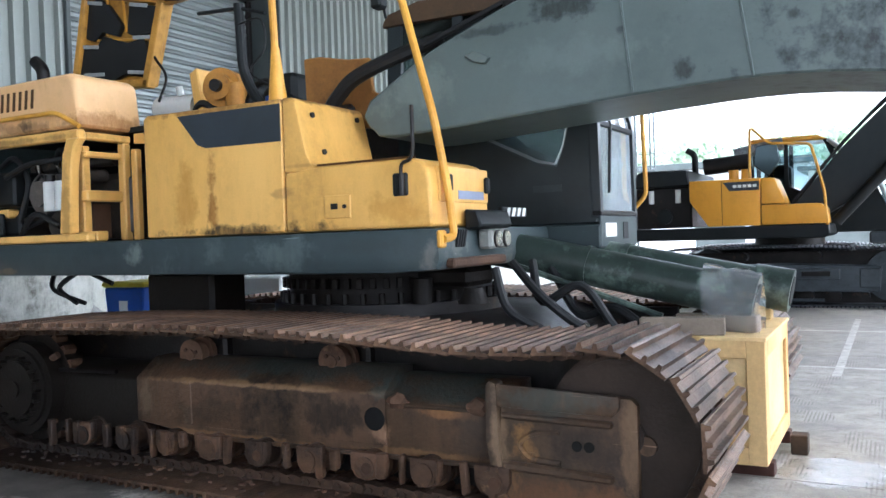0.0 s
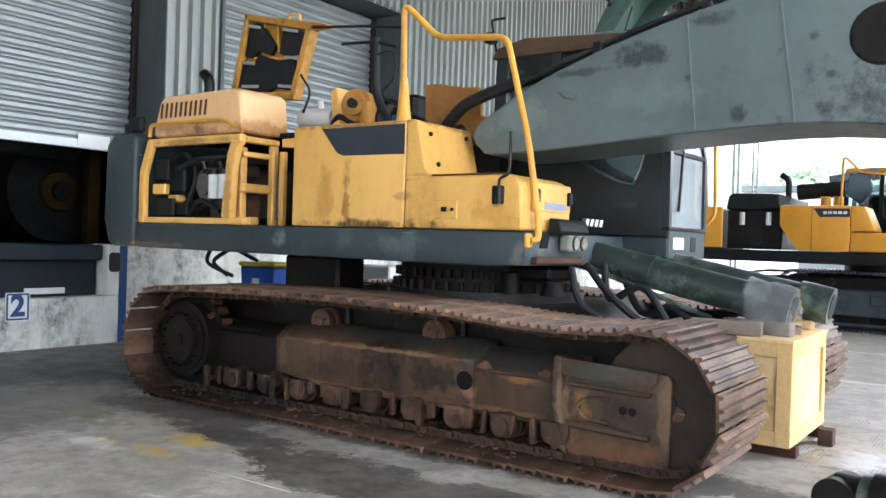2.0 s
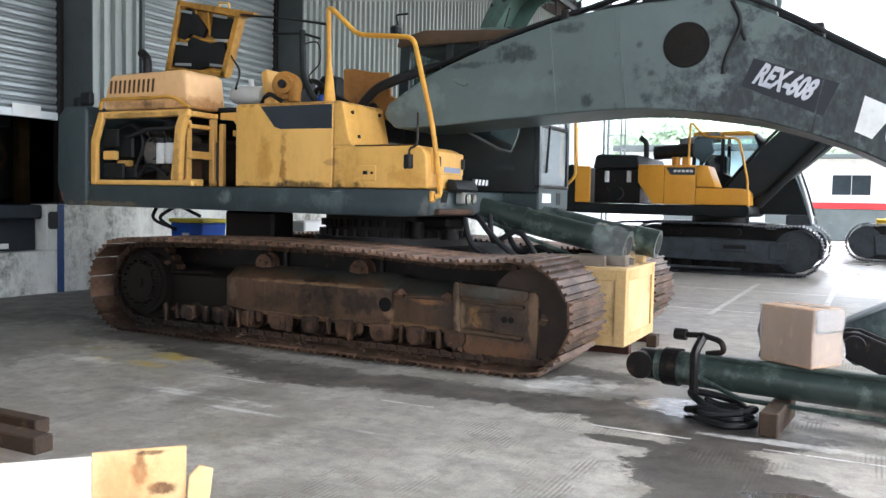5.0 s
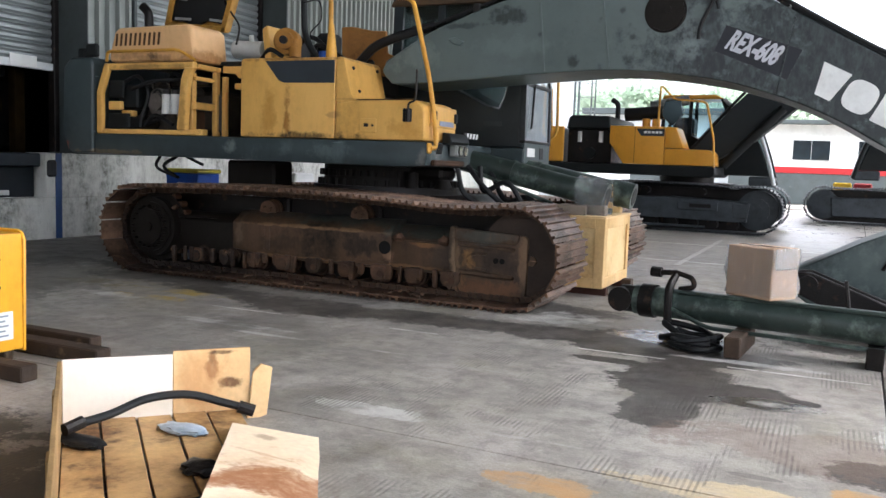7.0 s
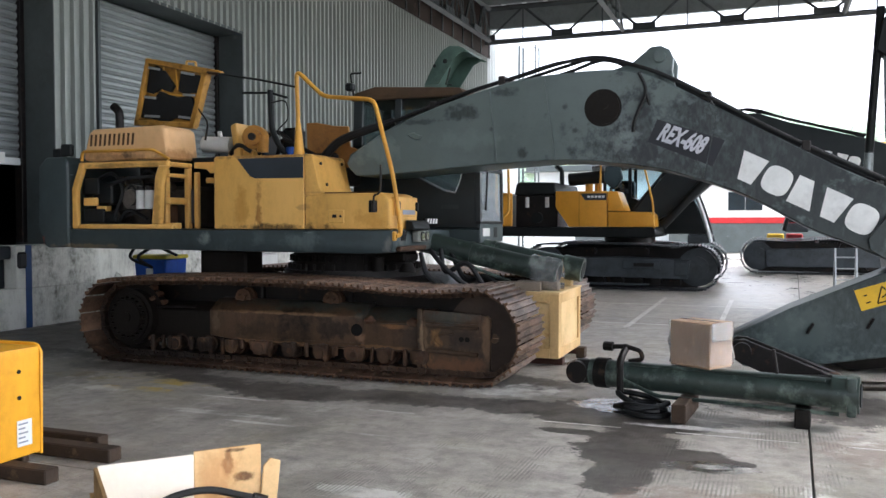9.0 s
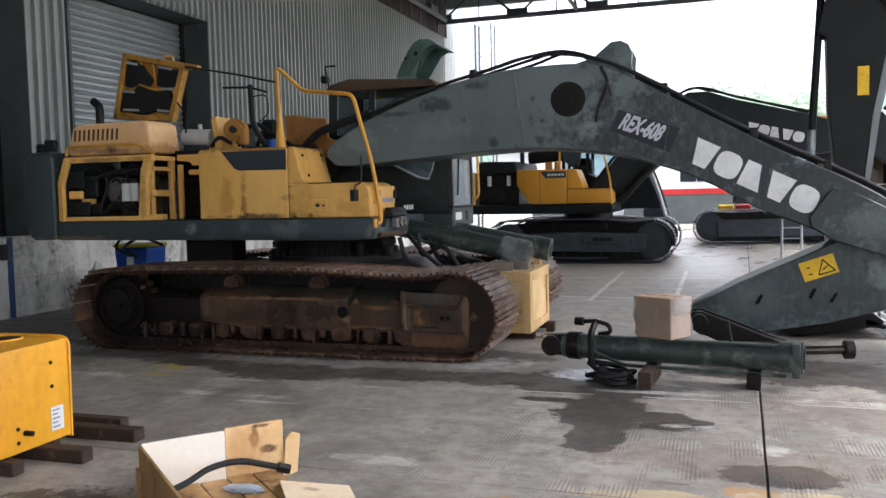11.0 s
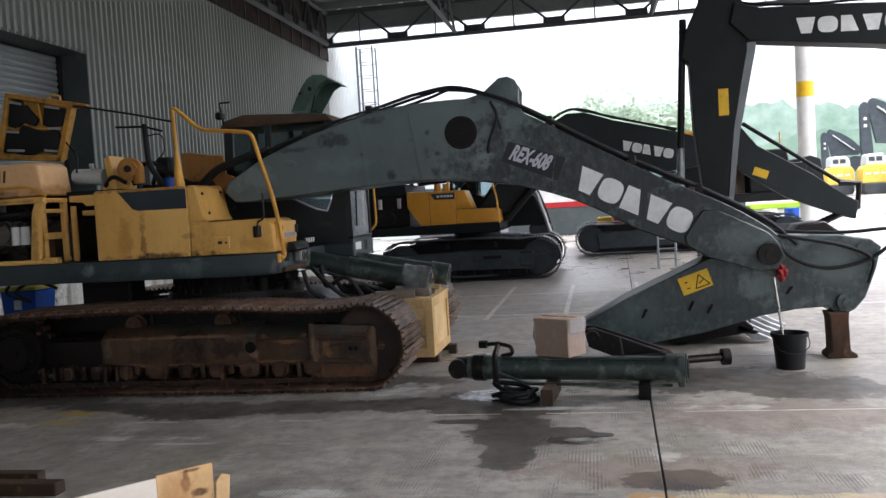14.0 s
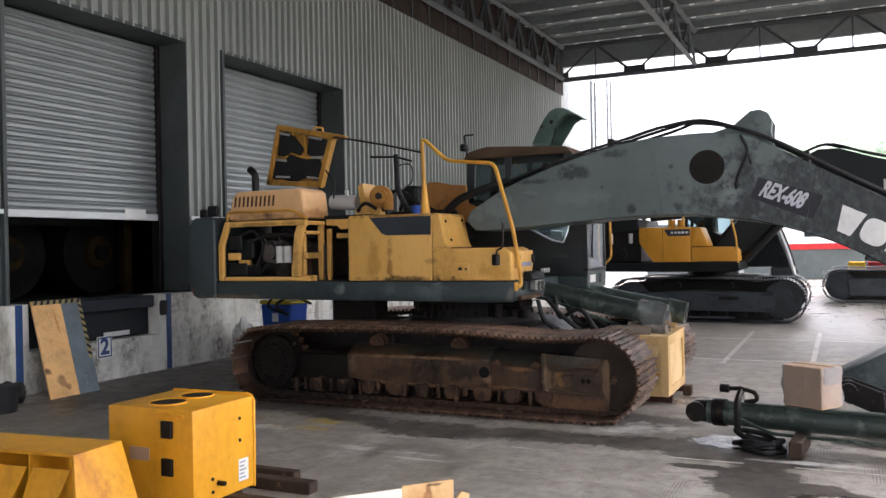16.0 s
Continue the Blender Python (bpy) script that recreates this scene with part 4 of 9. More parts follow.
PUMP = material("ochre_cast_iron", "b98436", "9a6a28", 3, 50, 0.6, 0.1, bump=0.2, stain="5a3c1c", stain_scale=8, stain_amount=0.35)
# mud on steel, with one much darker patch low at the rear
DARK_MUD = material("dark_mud_steel", "654a36", "3a2b20", 2.2, 45, 0.6, 0.2, 0.05, 0.6, stain="8c6d50", stain_scale=5, stain_amount=0.45, grime=0.7, grime_colour="100c0a", marks=((-4.9, 0.2, 1.5, 0.5, "110d0b", 0.9),))
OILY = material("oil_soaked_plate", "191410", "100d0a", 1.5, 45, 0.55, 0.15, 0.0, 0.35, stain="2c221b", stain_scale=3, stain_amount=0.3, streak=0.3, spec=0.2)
IDLER = material("worn_idler", "41342b", "2a221d", 2, 50, 0.6, 0.15, 0.2, 0.4, stain="63503e", stain_scale=3, stain_amount=0.35)
EX = thing("excavator", (-3.0, 5.02, 0), "large yellow and grey tracked excavator under repair, muddy tracks, boom lowered", "excavator")
OFF = ROOT[EX.name]
RA, FA, AX, TR = -5.07, -0.80, 0.47, 0.43
for side, yc, s in (("near", 3.655, 1), ("far", 6.385, -1)):
    lay_track(EX, yc, RA, FA, AX, TR, 0.035, 54, 0.90, SHOE, DARK_MUD, OFF)
    lo, hi = (3.58, 3.9) if s > 0 else (6.14, 6.46)
    face = lo if s > 0 else hi

    def out(a, b):
        """y range from a to b metres outward of the frame's face."""
        return tuple(sorted((face - s * a, face - s * b)))
    # welded box with a sloped shoulder, as sections along the machine
    to_x = Matrix(((0, 1, 0, 0), (s, 0, 0, face), (0, 0, 1, 0), (0, 0, 0, 1)))
    bm = prism(bmesh.new(), [(0.0, 0.3), (0.0, 0.575), (0.015, 0.592), (0.17, 0.695), (0.32, 0.7), (0.32, 0.3)], -4.03, -2.13, 0.012, 2, to_x)
    fr = part("track_frame", bm, FRAME_RUST, EX, "muddy welded track frame with rust stains")
    bm = prism(bmesh.new(), [(0.004, 0.235), (0.004, 0.525), (0.02, 0.54), (0.2, 0.66), (0.32, 0.66), (0.32, 0.235)], -2.13, -1.4, 0.01, 2, to_x)
    part("front_section", bm, FRAME_RUST, fr)
    bm = prism(bmesh.new(), [(-3.52, 0.31), (-4.03, 0.33), (-4.02, 0.3), (-3.5, 0.235), (-2.13, 0.235), (-2.13, 0.305)], lo + 0.002, hi, 0.008)
    part("lower_web", bm, FRAME_RUST, fr)
    bm = prism(bmesh.new(), [(0.02, 0.23), (0.02, 0.56), (0.04, 0.58), (0.12, 0.64), (0.28, 0.65), (0.28, 0.23)], -4.84, -4.031, 0.012, 2, to_x)
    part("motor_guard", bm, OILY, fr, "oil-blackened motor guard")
    part("seam_plate", box(bmesh.new(), -3.62, -3.55, *out(-0.004, 0.008), 0.31, 0.575, 0.004), FRAME_RUST, fr)
    part("side_rib", box(bmesh.new(), -2.1, -1.42, *out(-0.004, 0.016), 0.515, 0.54, 0.01), GUARD_RUST, fr)
    part("lower_rib", box(bmesh.new(), -3.5, -1.42, *out(-0.004, 0.03), 0.235, 0.258, 0.006), GUARD_RUST, fr)
    bm = bmesh.new()
    tube(bm, [(-4.78, face - s * 0.0, 0.7), (-4.86, face - s * 0.02, 0.66), (-4.9, face - s * 0.02, 0.5), (-4.9, face - s * 0.02, 0.3), (-4.84, face - s * 0.0, 0.22)], 0.025, 8, 0.05)
    part("guard_flange", bm, BOTTOM_RUST, fr)
    bm = bmesh.new()
    tube(bm, [(-4.75, face - s * 0.01, 0.6), (-4.4, face - s * 0.02, 0.61), (-4.2, face - s * 0.01, 0.61)], 0.016, 6)
    part("grease_pipe", bm, DARK_STEEL, fr)
    f0, f1 = out(0.01, 0.08)
    bm = bmesh.new()
    prism(bm, [(-1.4, 0.655), (-1.42, 0.4), (-1.4, 0.16), (-1.36, 0.1), (-1.3, 0.075), (-0.82, 0.035), (-0.75, 0.055), (-0.725, 0.12), (-0.72, 0.62), (-0.75, 0.65)], f0, f1, 0.014, 2)
    ig = part("idler_guard", bm, GUARD_RUST, EX, "rubbed rusty front idler guard plate")
    part("top_band", prism(bmesh.new(), [(-1.42, 0.69), (-1.42, 0.575), (-0.84, 0.56), (-0.8, 0.6), (-0.8, 0.66)], *out(0.07, 0.1), 0.014, 2), GUARD_RUST, ig)
    part("rail", prism(bmesh.new(), [(-1.4, 0.55), (-1.4, 0.52), (-0.84, 0.505), (-0.83, 0.54)], *out(0.07, 0.105), 0.01), GUARD_RUST, ig)
    part("rail", prism(bmesh.new(), [(-1.4, 0.315), (-1.4, 0.265), (-0.84, 0.245), (-0.83, 0.29)], *out(0.07, 0.105), 0.014), GUARD_RUST, ig)
    part("end_rib", prism(bmesh.new(), [(-1.48, 0.68), (-1.46, 0.705), (-1.42, 0.69), (-1.415, 0.4), (-1.38, 0.1), (-1.44, 0.12), (-1.485, 0.4)], *out(0.0, 0.1), 0.018, 2), GUARD_RUST, ig)
    part("bearing_lump", rod(bmesh.new(), (-0.69, face + s * 0.02, 0.43), (-0.69, face - s * 0.055, 0.43), 0.06, 14, 0.045), GUARD_RUST, ig)
    bm = bmesh.new()
    tube(bm, [(-1.1, face - s * 0.082, 0.47), (-1.24, face - s * 0.082, 0.46), (-1.32, face - s * 0.082, 0.4), (-1.26, face - s * 0.082, 0.33), (-1.1, face - s * 0.082, 0.32)], 0.016, 6, 0.05)
    part("raised_rib", bm, GUARD_RUST, ig)
    bm = bmesh.new()
    for x in (-1.015, -0.955):
        rod(bm, (x, face - s * 0.078, 0.41), (x, face - s * 0.085, 0.41), 0.026, 12)
    HOLE = bpy.data.materials.get("dark_hole") or material("dark_hole", "0b0a09", "0d0c0b", 2, 30, 0.9, bump=0, grime=0)
    pieces("slot", bm, HOLE, ig, "dark slot in the plate")
    bm = bmesh.new()
    rod(bm, (-2.2, face - s * 0.004, 0.44), (-2.2, face + s * 0.05, 0.44), 0.065, 20)
    part("hole", bm, HOLE, fr, "dark opening in the plate")
    for x in (-2.05, -1.57):
        bm = bmesh.new()
        bmesh.ops.create_icosphere(bm, subdivisions=2, radius=1)
        for p in bm.verts:
            p.co = Vector((x, face - s * 0.005, 0.545)) + Vector((p.co.x * 0.065, p.co.y * 0.045, p.co.z * 0.04)) * (1 + 0.7 * noise.noise(p.co * 2.5 + Vector((x, 0, 0))))
        part("mud_lump", bm, BOTTOM_RUST, fr)
    # dark plates added to black out the gaps behind rollers and chain
    part("inner_wall", box(bmesh.new(), -4.75, -1.2, yc - 0.02 + 0.1 * s, yc + 0.02 + 0.1 * s, 0.08, 0.4), DARK_STEEL, fr)
    part("upper_wall", box(bmesh.new(), -5.2, -1.1, yc + s * 0.33 - 0.03, yc + s * 0.33 + 0.03, 0.5, 0.84), DARK_STEEL, fr)
    a_, b_ = yc - 0.3, yc + 0.3
    bm = bmesh.new()
    wheel_disc(bm, RA, a_, b_, AX, [(0.39, 0.42, 0.58), (0.32, 0.24, 0.76), (0.27, 0.2, 0.8), (0.19, 0.14, 0.86), (0.06, 0.11, 0.89)])
    sp = part("sprocket", bm, OILY, EX, "oily toothed drive sprocket")
    bm = bmesh.new()
    for k in range(22):
        a = 2 * math.pi * k / 22
        m = Matrix.Translation((RA, yc, AX)) @ Matrix.Rotation(a, 4, "Y")
        prism(bm, [(-0.05, 0.35), (0.05, 0.35), (0.02, 0.42), (-0.02, 0.42)], -0.045, 0.045, m=m)
    part("teeth", bm, RUST, sp, kind="stuff")
    yr = a_ + 0.12 if s > 0 else b_ - 0.12
    bm = bmesh.new()
    for k in range(20):
        a = 2 * math.pi * k / 20
        q = (RA + 0.225 * math.cos(a), AX + 0.225 * math.sin(a))
        rod(bm, (q[0], yr - 0.05, q[1]), (q[0], yr + 0.05, q[1]), 0.014, 6)
    part("bolt_ring", bm, OILY, sp, kind="stuff")
    bm = bmesh.new()
    wheel_disc(bm, FA, yc - 0.1, yc + 0.1, AX, [(0.375, 0.0, 1.0), (0.4, 0.3, 0.7), (0.34, -0.05, 1.05), (0.1, -0.2, 1.2)])
    idl = part("idler", bm, IDLER, EX, "dark front idler wheel")
    part("rim", wheel_disc(bmesh.new(), FA, yc - s * 0.115, yc - s * 0.09, AX, [(0.355, 0.0, 0.5), (0.375, 0.5, 1.0)], 40), IDLER, idl)
    for x in (-3.7, -2.585):
        bm = bmesh.new()
        ya = yc + s * 0.085
        yb = yc + s * 0.33
        wheel_disc(bm, x, ya, yb, 0.715, [(0.035, -0.06, 0.0), (0.1, 0.0, 0.22), (0.075, 0.22, 0.36), (0.108, 0.36, 0.52), (0.065, 0.52, 1.1)], 24)
        cr = part("carrier_roller", bm, BOTTOM_RUST, EX, "muddy carrier roller")
        part("bearing_block", box(bmesh.new(), x - 0.06, x + 0.16, yc + s * 0.28 - 0.05, yc + s * 0.28 + 0.05, 0.6, 0.85, 0.02), DARK_STEEL, cr)
        for k in range(3):
            a = 2 * math.pi * k / 3 + 0.4
            part("bolt", rod(bmesh.new(), (x + 0.05 * math.cos(a), ya - s * 0.012, 0.715 + 0.05 * math.sin(a)), (x + 0.05 * math.cos(a), ya + s * 0.01, 0.715 + 0.05 * math.sin(a)), 0.013, 6), RUST, cr)
    rr = random.Random(7)
    for k in range(9):
        x = -4.42 + 0.37 * k + rr.uniform(-0.02, 0.02)
        bm = bmesh.new()
        wheel_disc(bm, x, yc - 0.14, yc + 0.14, 0.2, [(0.06, -0.2, 1.2), (0.08, 0.0, 0.3), (0.1, 0.3, 0.4), (0.08, 0.4, 0.6), (0.1, 0.6, 0.7), (0.08, 0.7, 1.0)], 18)
        br = part("bottom_roller", bm, DARK_MUD, EX)
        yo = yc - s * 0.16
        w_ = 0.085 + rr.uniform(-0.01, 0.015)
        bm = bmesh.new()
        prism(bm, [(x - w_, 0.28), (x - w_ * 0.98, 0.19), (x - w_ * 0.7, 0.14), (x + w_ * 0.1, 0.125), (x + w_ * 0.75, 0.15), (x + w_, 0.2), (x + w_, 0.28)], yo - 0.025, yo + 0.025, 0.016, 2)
        part("end_cap", bm, DARK_MUD if k % 3 else BOTTOM_RUST, br, "caked roller collar")
        if k % 2:
            part("bolt", rod(bmesh.new(), (x - 0.03, yo - s * 0.035, 0.185), (x - 0.03, yo + s * 0.02, 0.185), 0.02, 8), RUST, br)
        else:
            part("bolt", rod(bmesh.new(), (x + 0.02, yo - s * 0.04, 0.2), (x + 0.02, yo + s * 0.02, 0.2), 0.032, 10), RUST, br)
    for k in range(26):
        x = -4.72 + 0.13 * k + rr.uniform(-0.03, 0.03)
        w_ = rr.uniform(0.012, 0.035)
        yo = yc - s * (0.15 + rr.uniform(0, 0.05))
        low = 0.1 + rr.uniform(0, 0.1)
        lean = rr.uniform(-0.012, 0.012)
        bm = prism(bmesh.new(), [(x - w_, 0.285), (x - w_ + lean, low + 0.015), (x - w_ * 0.4 + lean, low), (x + w_ + lean, low + 0.01), (x + w_, 0.285)], yo - 0.02, yo + 0.025, 0.007)
        part("link_guide", bm, DARK_MUD, EX)
    bm = bmesh.new()
    for k in range(180):
        x, y = rr.uniform(-5.0, -1.0), yc - s * (0.17 + 0.22 * rr.random() ** 1.6)
        w_ = 0.008 + 0.022 * rr.random() ** 2
        bmesh.ops.create_icosphere(bm, subdivisions=1, radius=w_ * 0.7, matrix=Matrix.Translation((x, y, 0.05 + rr.uniform(0, 0.008))) @ Matrix.Rotation(rr.uniform(0, 3), 4, "Z") @ Matrix.Diagonal((1.3, 1.0, 0.7, 1)))
    part("mud", bm, DARK_MUD, EX, "dried mud clods on the lower shoes", kind="stuff")

# undercarriage centre and swing ring
bm = bmesh.new()
prism(bm, [(-4.2, 0.75), (-4.0, 0.55), (-1.8, 0.55), (-1.6, 0.75), (-1.9, 0.92), (-3.9, 0.92)], 4.0, 6.05, 0.02)
rod(bm, (-2.95, 5.02, 0.9), (-2.95, 5.02, 1.0), 0.85, 36)
part("car_body", bm, DARK_STEEL, EX)
# ring and underside blackened to paint in the dark void under the deck
bm = bmesh.new()
rod(bm, (-2.95, 5.02, 0.98), (-2.95, 5.02, 1.22), 0.74, 40)
part("swing_ring", bm, OILY, EX, "greasy dark swing ring")
bm = bmesh.new()
for k in range(40):
    a = 2 * math.pi * k / 40
    x, y = -2.95 + 0.79 * math.cos(a), 5.02 + 0.79 * math.sin(a)
    rod(bm, (x, y, 1.0), (x, y, 1.07), 0.02, 6)
part("ring_bolts", bm, OILY, EX, kind="stuff")
bm = bmesh.new()
box(bm, -2.5, -2.05, 4.5, 4.9, 1.1, 1.22, 0.03)
box(bm, -4.72, -4.05, 4.32, 4.7, 0.86, 1.225, 0.03)
rod(bm, (-2.0, 4.45, 1.0), (-2.0, 4.45, 1.1), 0.1, 18, 0.06)
rod(bm, (-2.35, 4.42, 1.0), (-2.35, 4.42, 1.16), 0.07, 14)
pieces("deck_underside", bm, OILY, EX)
for k in range(26):
    a = math.pi * (1.05 + 0.9 * k / 25)
    part("gear_tooth", box(bmesh.new(), -0.02, 0.02, -0.02, 0.02, 0, 0.07, 0.004, Matrix.Translation((-2.95 + 0.77 * math.cos(a), 5.02 + 0.77 * math.sin(a), 1.1)) @ Matrix.Rotation(a, 4, "Z")), OILY, EX)

# upper frame
DN, DF = 3.81, 6.45
bm = bmesh.new()
prism(bm, [(-6.25, 1.24), (-6.25, 1.475), (-1.9, 1.475), (-1.885, 1.3), (-1.91, 1.235), (-2.2, 1.22)], DN, DF, 0.03, 2)
part("deck_skirt", bm, GREY_PAINT, EX, "scraped grey deck skirt")
bm = bmesh.new()
prism(bm, [(-6.25, 1.25), (-6.25, 2.3), (-6.3, 2.36), (-6.6, 2.36), (-6.72, 2.25), (-6.74, 1.5), (-6.66, 1.28), (-6.58, 1.24)], DN - 0.03, DF + 0.05, 0.05, 3)
part("counterweight", bm, GREY_PAINT, EX, "heavy rounded grey counterweight")
part("lift_lug", box(bmesh.new(), -6.62, -6.5, 3.9, 4.05, 2.34, 2.48, 0.02), BLACK_PAINT, EX)

# engine bay, open to the side
bay = part("engine_bay_frame", prism(bmesh.new(), [(-6.22, 1.478), (-6.13, 1.478), (-6.13, 1.95), (-6.03, 2.2), (-6.03, 2.285), (-6.1, 2.285), (-6.22, 1.97)], DN, DN + 0.06, 0.012), YELLOW, EX, "yellow tube frame of the open engine bay")
for nm, q in dict(sill=(-6.12, -4.72, 1.478, 1.535), top_rail=(-6.028, -4.78, 2.21, 2.285)).items():
    part(nm, box(bmesh.new(), q[0], q[1], DN + 0.001, DN + 0.075, q[2], q[3], 0.012), YELLOW, bay)
part("post", prism(bmesh.new(), [(-5.01, 1.536), (-4.885, 1.536), (-4.86, 2.0), (-4.82, 2.16), (-4.76, 2.222), (-4.9, 2.222), (-4.95, 2.1)], DN - 0.006, DN + 0.07, 0.01), YELLOW, bay, "leaning yellow post with a gusseted head")
# its end frame, running back from the leaning post
for nm, q in dict(side_rail=(-4.87, -4.79, 3.89, 4.3, 2.215, 2.27), mid_rail=(-4.87, -4.8, 3.89, 4.218, 1.77, 1.85), upper_rail=(-4.86, -4.81, 3.89, 4.218, 2.09, 2.135), end_post=(-4.86, -4.79, 4.22, 4.29, 1.478, 2.213), second_post=(-4.72, -4.66, 4.22, 4.28, 1.478, 2.16), brace=(-4.95, -4.875, 3.92, 3.99, 1.478, 2.18), foot=(-4.95, -4.72, 3.89, 4.0, 1.478, 1.55)).items():
    part(nm, box(bmesh.new(), *q, 0.01), YELLOW, bay)
part("dark_panel", box(bmesh.new(), -6.13, -5.9, DN + 0.1, DN + 0.14, 1.9, 2.1, 0.01), BLACK_PAINT, bay)
part("dark_panel", box(bmesh.new(), -6.13, -5.82, DN + 0.1, DN + 0.14, 1.55, 1.72, 0.01), BLACK_PAINT, bay)
part("hinge_bracket", box(bmesh.new(), -6.13, -5.93, DN + 0.09, DN + 0.15, 1.76, 1.86, 0.012), YELLOW, bay)
part("stained_board", box(bmesh.new(), -5.0, -4.97, 4.02, 4.24, 1.5, 1.76, 0.005), RUST, bay)
part("top_plate", prism(bmesh.new(), [(-4.78, 2.215), (-4.78, 2.29), (-4.14, 2.29), (-4.14, 2.2), (-4.3, 2.19), (-4.34, 2.16), (-4.55, 2.15), (-4.6, 2.2)], 4.31, 4.33, 0.004), YELLOW, bay, "torn yellow top plate")
part("shelf", box(bmesh.new(), -4.65, -4.14, 4.36, 4.5, 2.035, 2.1, 0.008), YELLOW, bay, "rust-edged yellow shelf")
# black sheet added behind the open gap to read as its shade
part("inner_panel", box(bmesh.new(), -4.65, -4.14, 4.62, 4.66, 1.478, 2.2, 0.01), BLACK_PAINT, bay)
bm = bmesh.new()
box(bm, -6.2, -4.1, 5.0, 5.1, 1.476, 2.34)
box(bm, -6.2, -4.1, 4.3, 5.0, 2.3, 2.34)
part("firewall", bm, BLACK_PAINT, EX)
IRON = material("engine_iron", "3d3731", "2a2622", 5, 60, 0.5, 0.15, 0.2, 0.3, stain="5a4a38", stain_scale=9, stain_amount=0.4)
eng = part("engine", box(bmesh.new(), -5.9, -4.75, 4.25, 4.95, 1.5, 2.0, 0.05), IRON, EX, "oily diesel engine with hoses")
bm = bmesh.new()
rod(bm, (-5.5, 4.05, 1.86), (-5.5, 4.3, 1.86), 0.16, 20)
rod(bm, (-5.5, 4.0, 1.86), (-5.5, 4.06, 1.86), 0.1, 16)
part("alternator", bm, material("worn_alternator_case", "77706a", "57514b", 6, 60, 0.45, 0.15, 0.4, 0.2, grime=0.6), eng, "grey alternator case")
for k, (x, z, r) in enumerate(((-5.75, 1.62, 0.09), (-5.3, 1.62, 0.11), (-5.05, 1.98, 0.06))):
    part("pulley", rod(bmesh.new(), (x, 4.02, z), (x, 4.25, z), r, 20), IRON, eng)
part("belt", tube(bmesh.new(), [(-5.66, 4.04, 1.86), (-5.5, 4.04, 2.02), (-5.36, 4.04, 1.86), (-5.22, 4.04, 1.6), (-5.4, 4.04, 1.52), (-5.75, 4.04, 1.54), (-5.66, 4.04, 1.86)], 0.012, 6, 0.05), RUBBER, eng)
for x in (-5.7, -5.45, -5.2):
    part("injector", rod(bmesh.new(), (x, 4.2, 2.0), (x, 4.15, 2.12), 0.025, 10), CHROME, eng)
part("manifold", tube(bmesh.new(), [(-5.85, 4.25, 2.08), (-4.9, 4.25, 2.1)], 0.05, 10), IRON, eng)
bm = bmesh.new()
for p in ([(-6.0, 4.05, 2.1), (-5.75, 4.0, 2.15), (-5.6, 4.0, 1.95), (-5.7, 3.98, 1.65)], [(-5.4, 4.1, 2.1), (-5.2, 4.0, 2.18), (-5.05, 4.05, 2.05)], [(-5.95, 4.1, 1.6), (-5.6, 4.0, 1.62), (-5.3, 4.05, 1.75), (-5.2, 4.1, 2.0)],
          [(-5.8, 3.95, 2.0), (-5.5, 3.93, 2.08), (-5.25, 3.95, 2.1), (-5.15, 4.1, 2.12)], [(-5.65, 3.96, 1.55), (-5.45, 3.94, 1.7), (-5.2, 3.96, 1.6)]):
    tube(bm, curve_points(p, 14), 0.022, 8)
pieces("hose", bm, RUBBER, eng)
bm = bmesh.new()
box(bm, -6.05, -5.75, 3.98, 4.3, 1.78, 2.05, 0.02)
box(bm, -5.95, -5.7, 3.98, 4.3, 1.55, 1.68, 0.02)
box(bm, -5.35, -5.1, 4.05, 4.3, 1.56, 1.66, 0.02)
pieces("ancillary_box", bm, BLACK_PAINT, eng)
bm = bmesh.new()
box(bm, -6.02, -5.86, 4.0, 4.1, 1.69, 1.76, 0.01)
part("yellow_bracket", bm, YELLOW, eng)
for x in (-5.3, -5.17):
    f = part("oil_filter", rod(bmesh.new(), (x, 3.97, 1.72), (x, 3.97, 1.94), 0.055, 20), WHITE, eng, "white spin-on oil filter")
    part("filter_head", rod(bmesh.new(), (x, 3.97, 1.941), (x, 3.97, 1.99), 0.045, 16), DARK_STEEL, f)

# faded engine cover with louvres
bm = bmesh.new()
prism(bm, [(-6.05, 2.3), (-6.05, 2.4), (-5.97, 2.64), (-5.91, 2.69), (-4.9, 2.7), (-4.83, 2.66), (-4.79, 2.3)], DN + 0.03, 4.42, 0.05, 3)
cover = part("engine_cover", bm, PALE_YELLOW, EX, "sun-faded yellow engine cover with louvres")
bm = bmesh.new()
for k in range(10):
    x = -5.93 + k * 0.07
    prism(bm, [(x - 0.017, 2.48), (x + 0.012, 2.48), (x + 0.028, 2.62), (x - 0.001, 2.62)], DN + 0.026, DN + 0.04)
pieces("louvre", bm, material("louvre_shadow_gap", "5a3d22", "4a321c", 3, 50, 0.8, bump=0), cover)
bm = bmesh.new()
tube(bm, [(-6.02, DN - 0.03, 2.3), (-6.0, DN - 0.04, 2.41), (-4.95, DN - 0.04, 2.41), (-4.72, DN - 0.03, 2.29)], 0.018, 10, 0.08)
part("grab_rail", bm, RAIL_YELLOW, EX)
bm = bmesh.new()
tube(bm, [(-6.17, 4.6, 2.36), (-6.17, 4.6, 3.0), (-6.27, 4.6, 3.08)], 0.055, 14, 0.06)
part("exhaust_stack", bm, DARK_STEEL, EX, "short dark exhaust stack")
bm = bmesh.new()
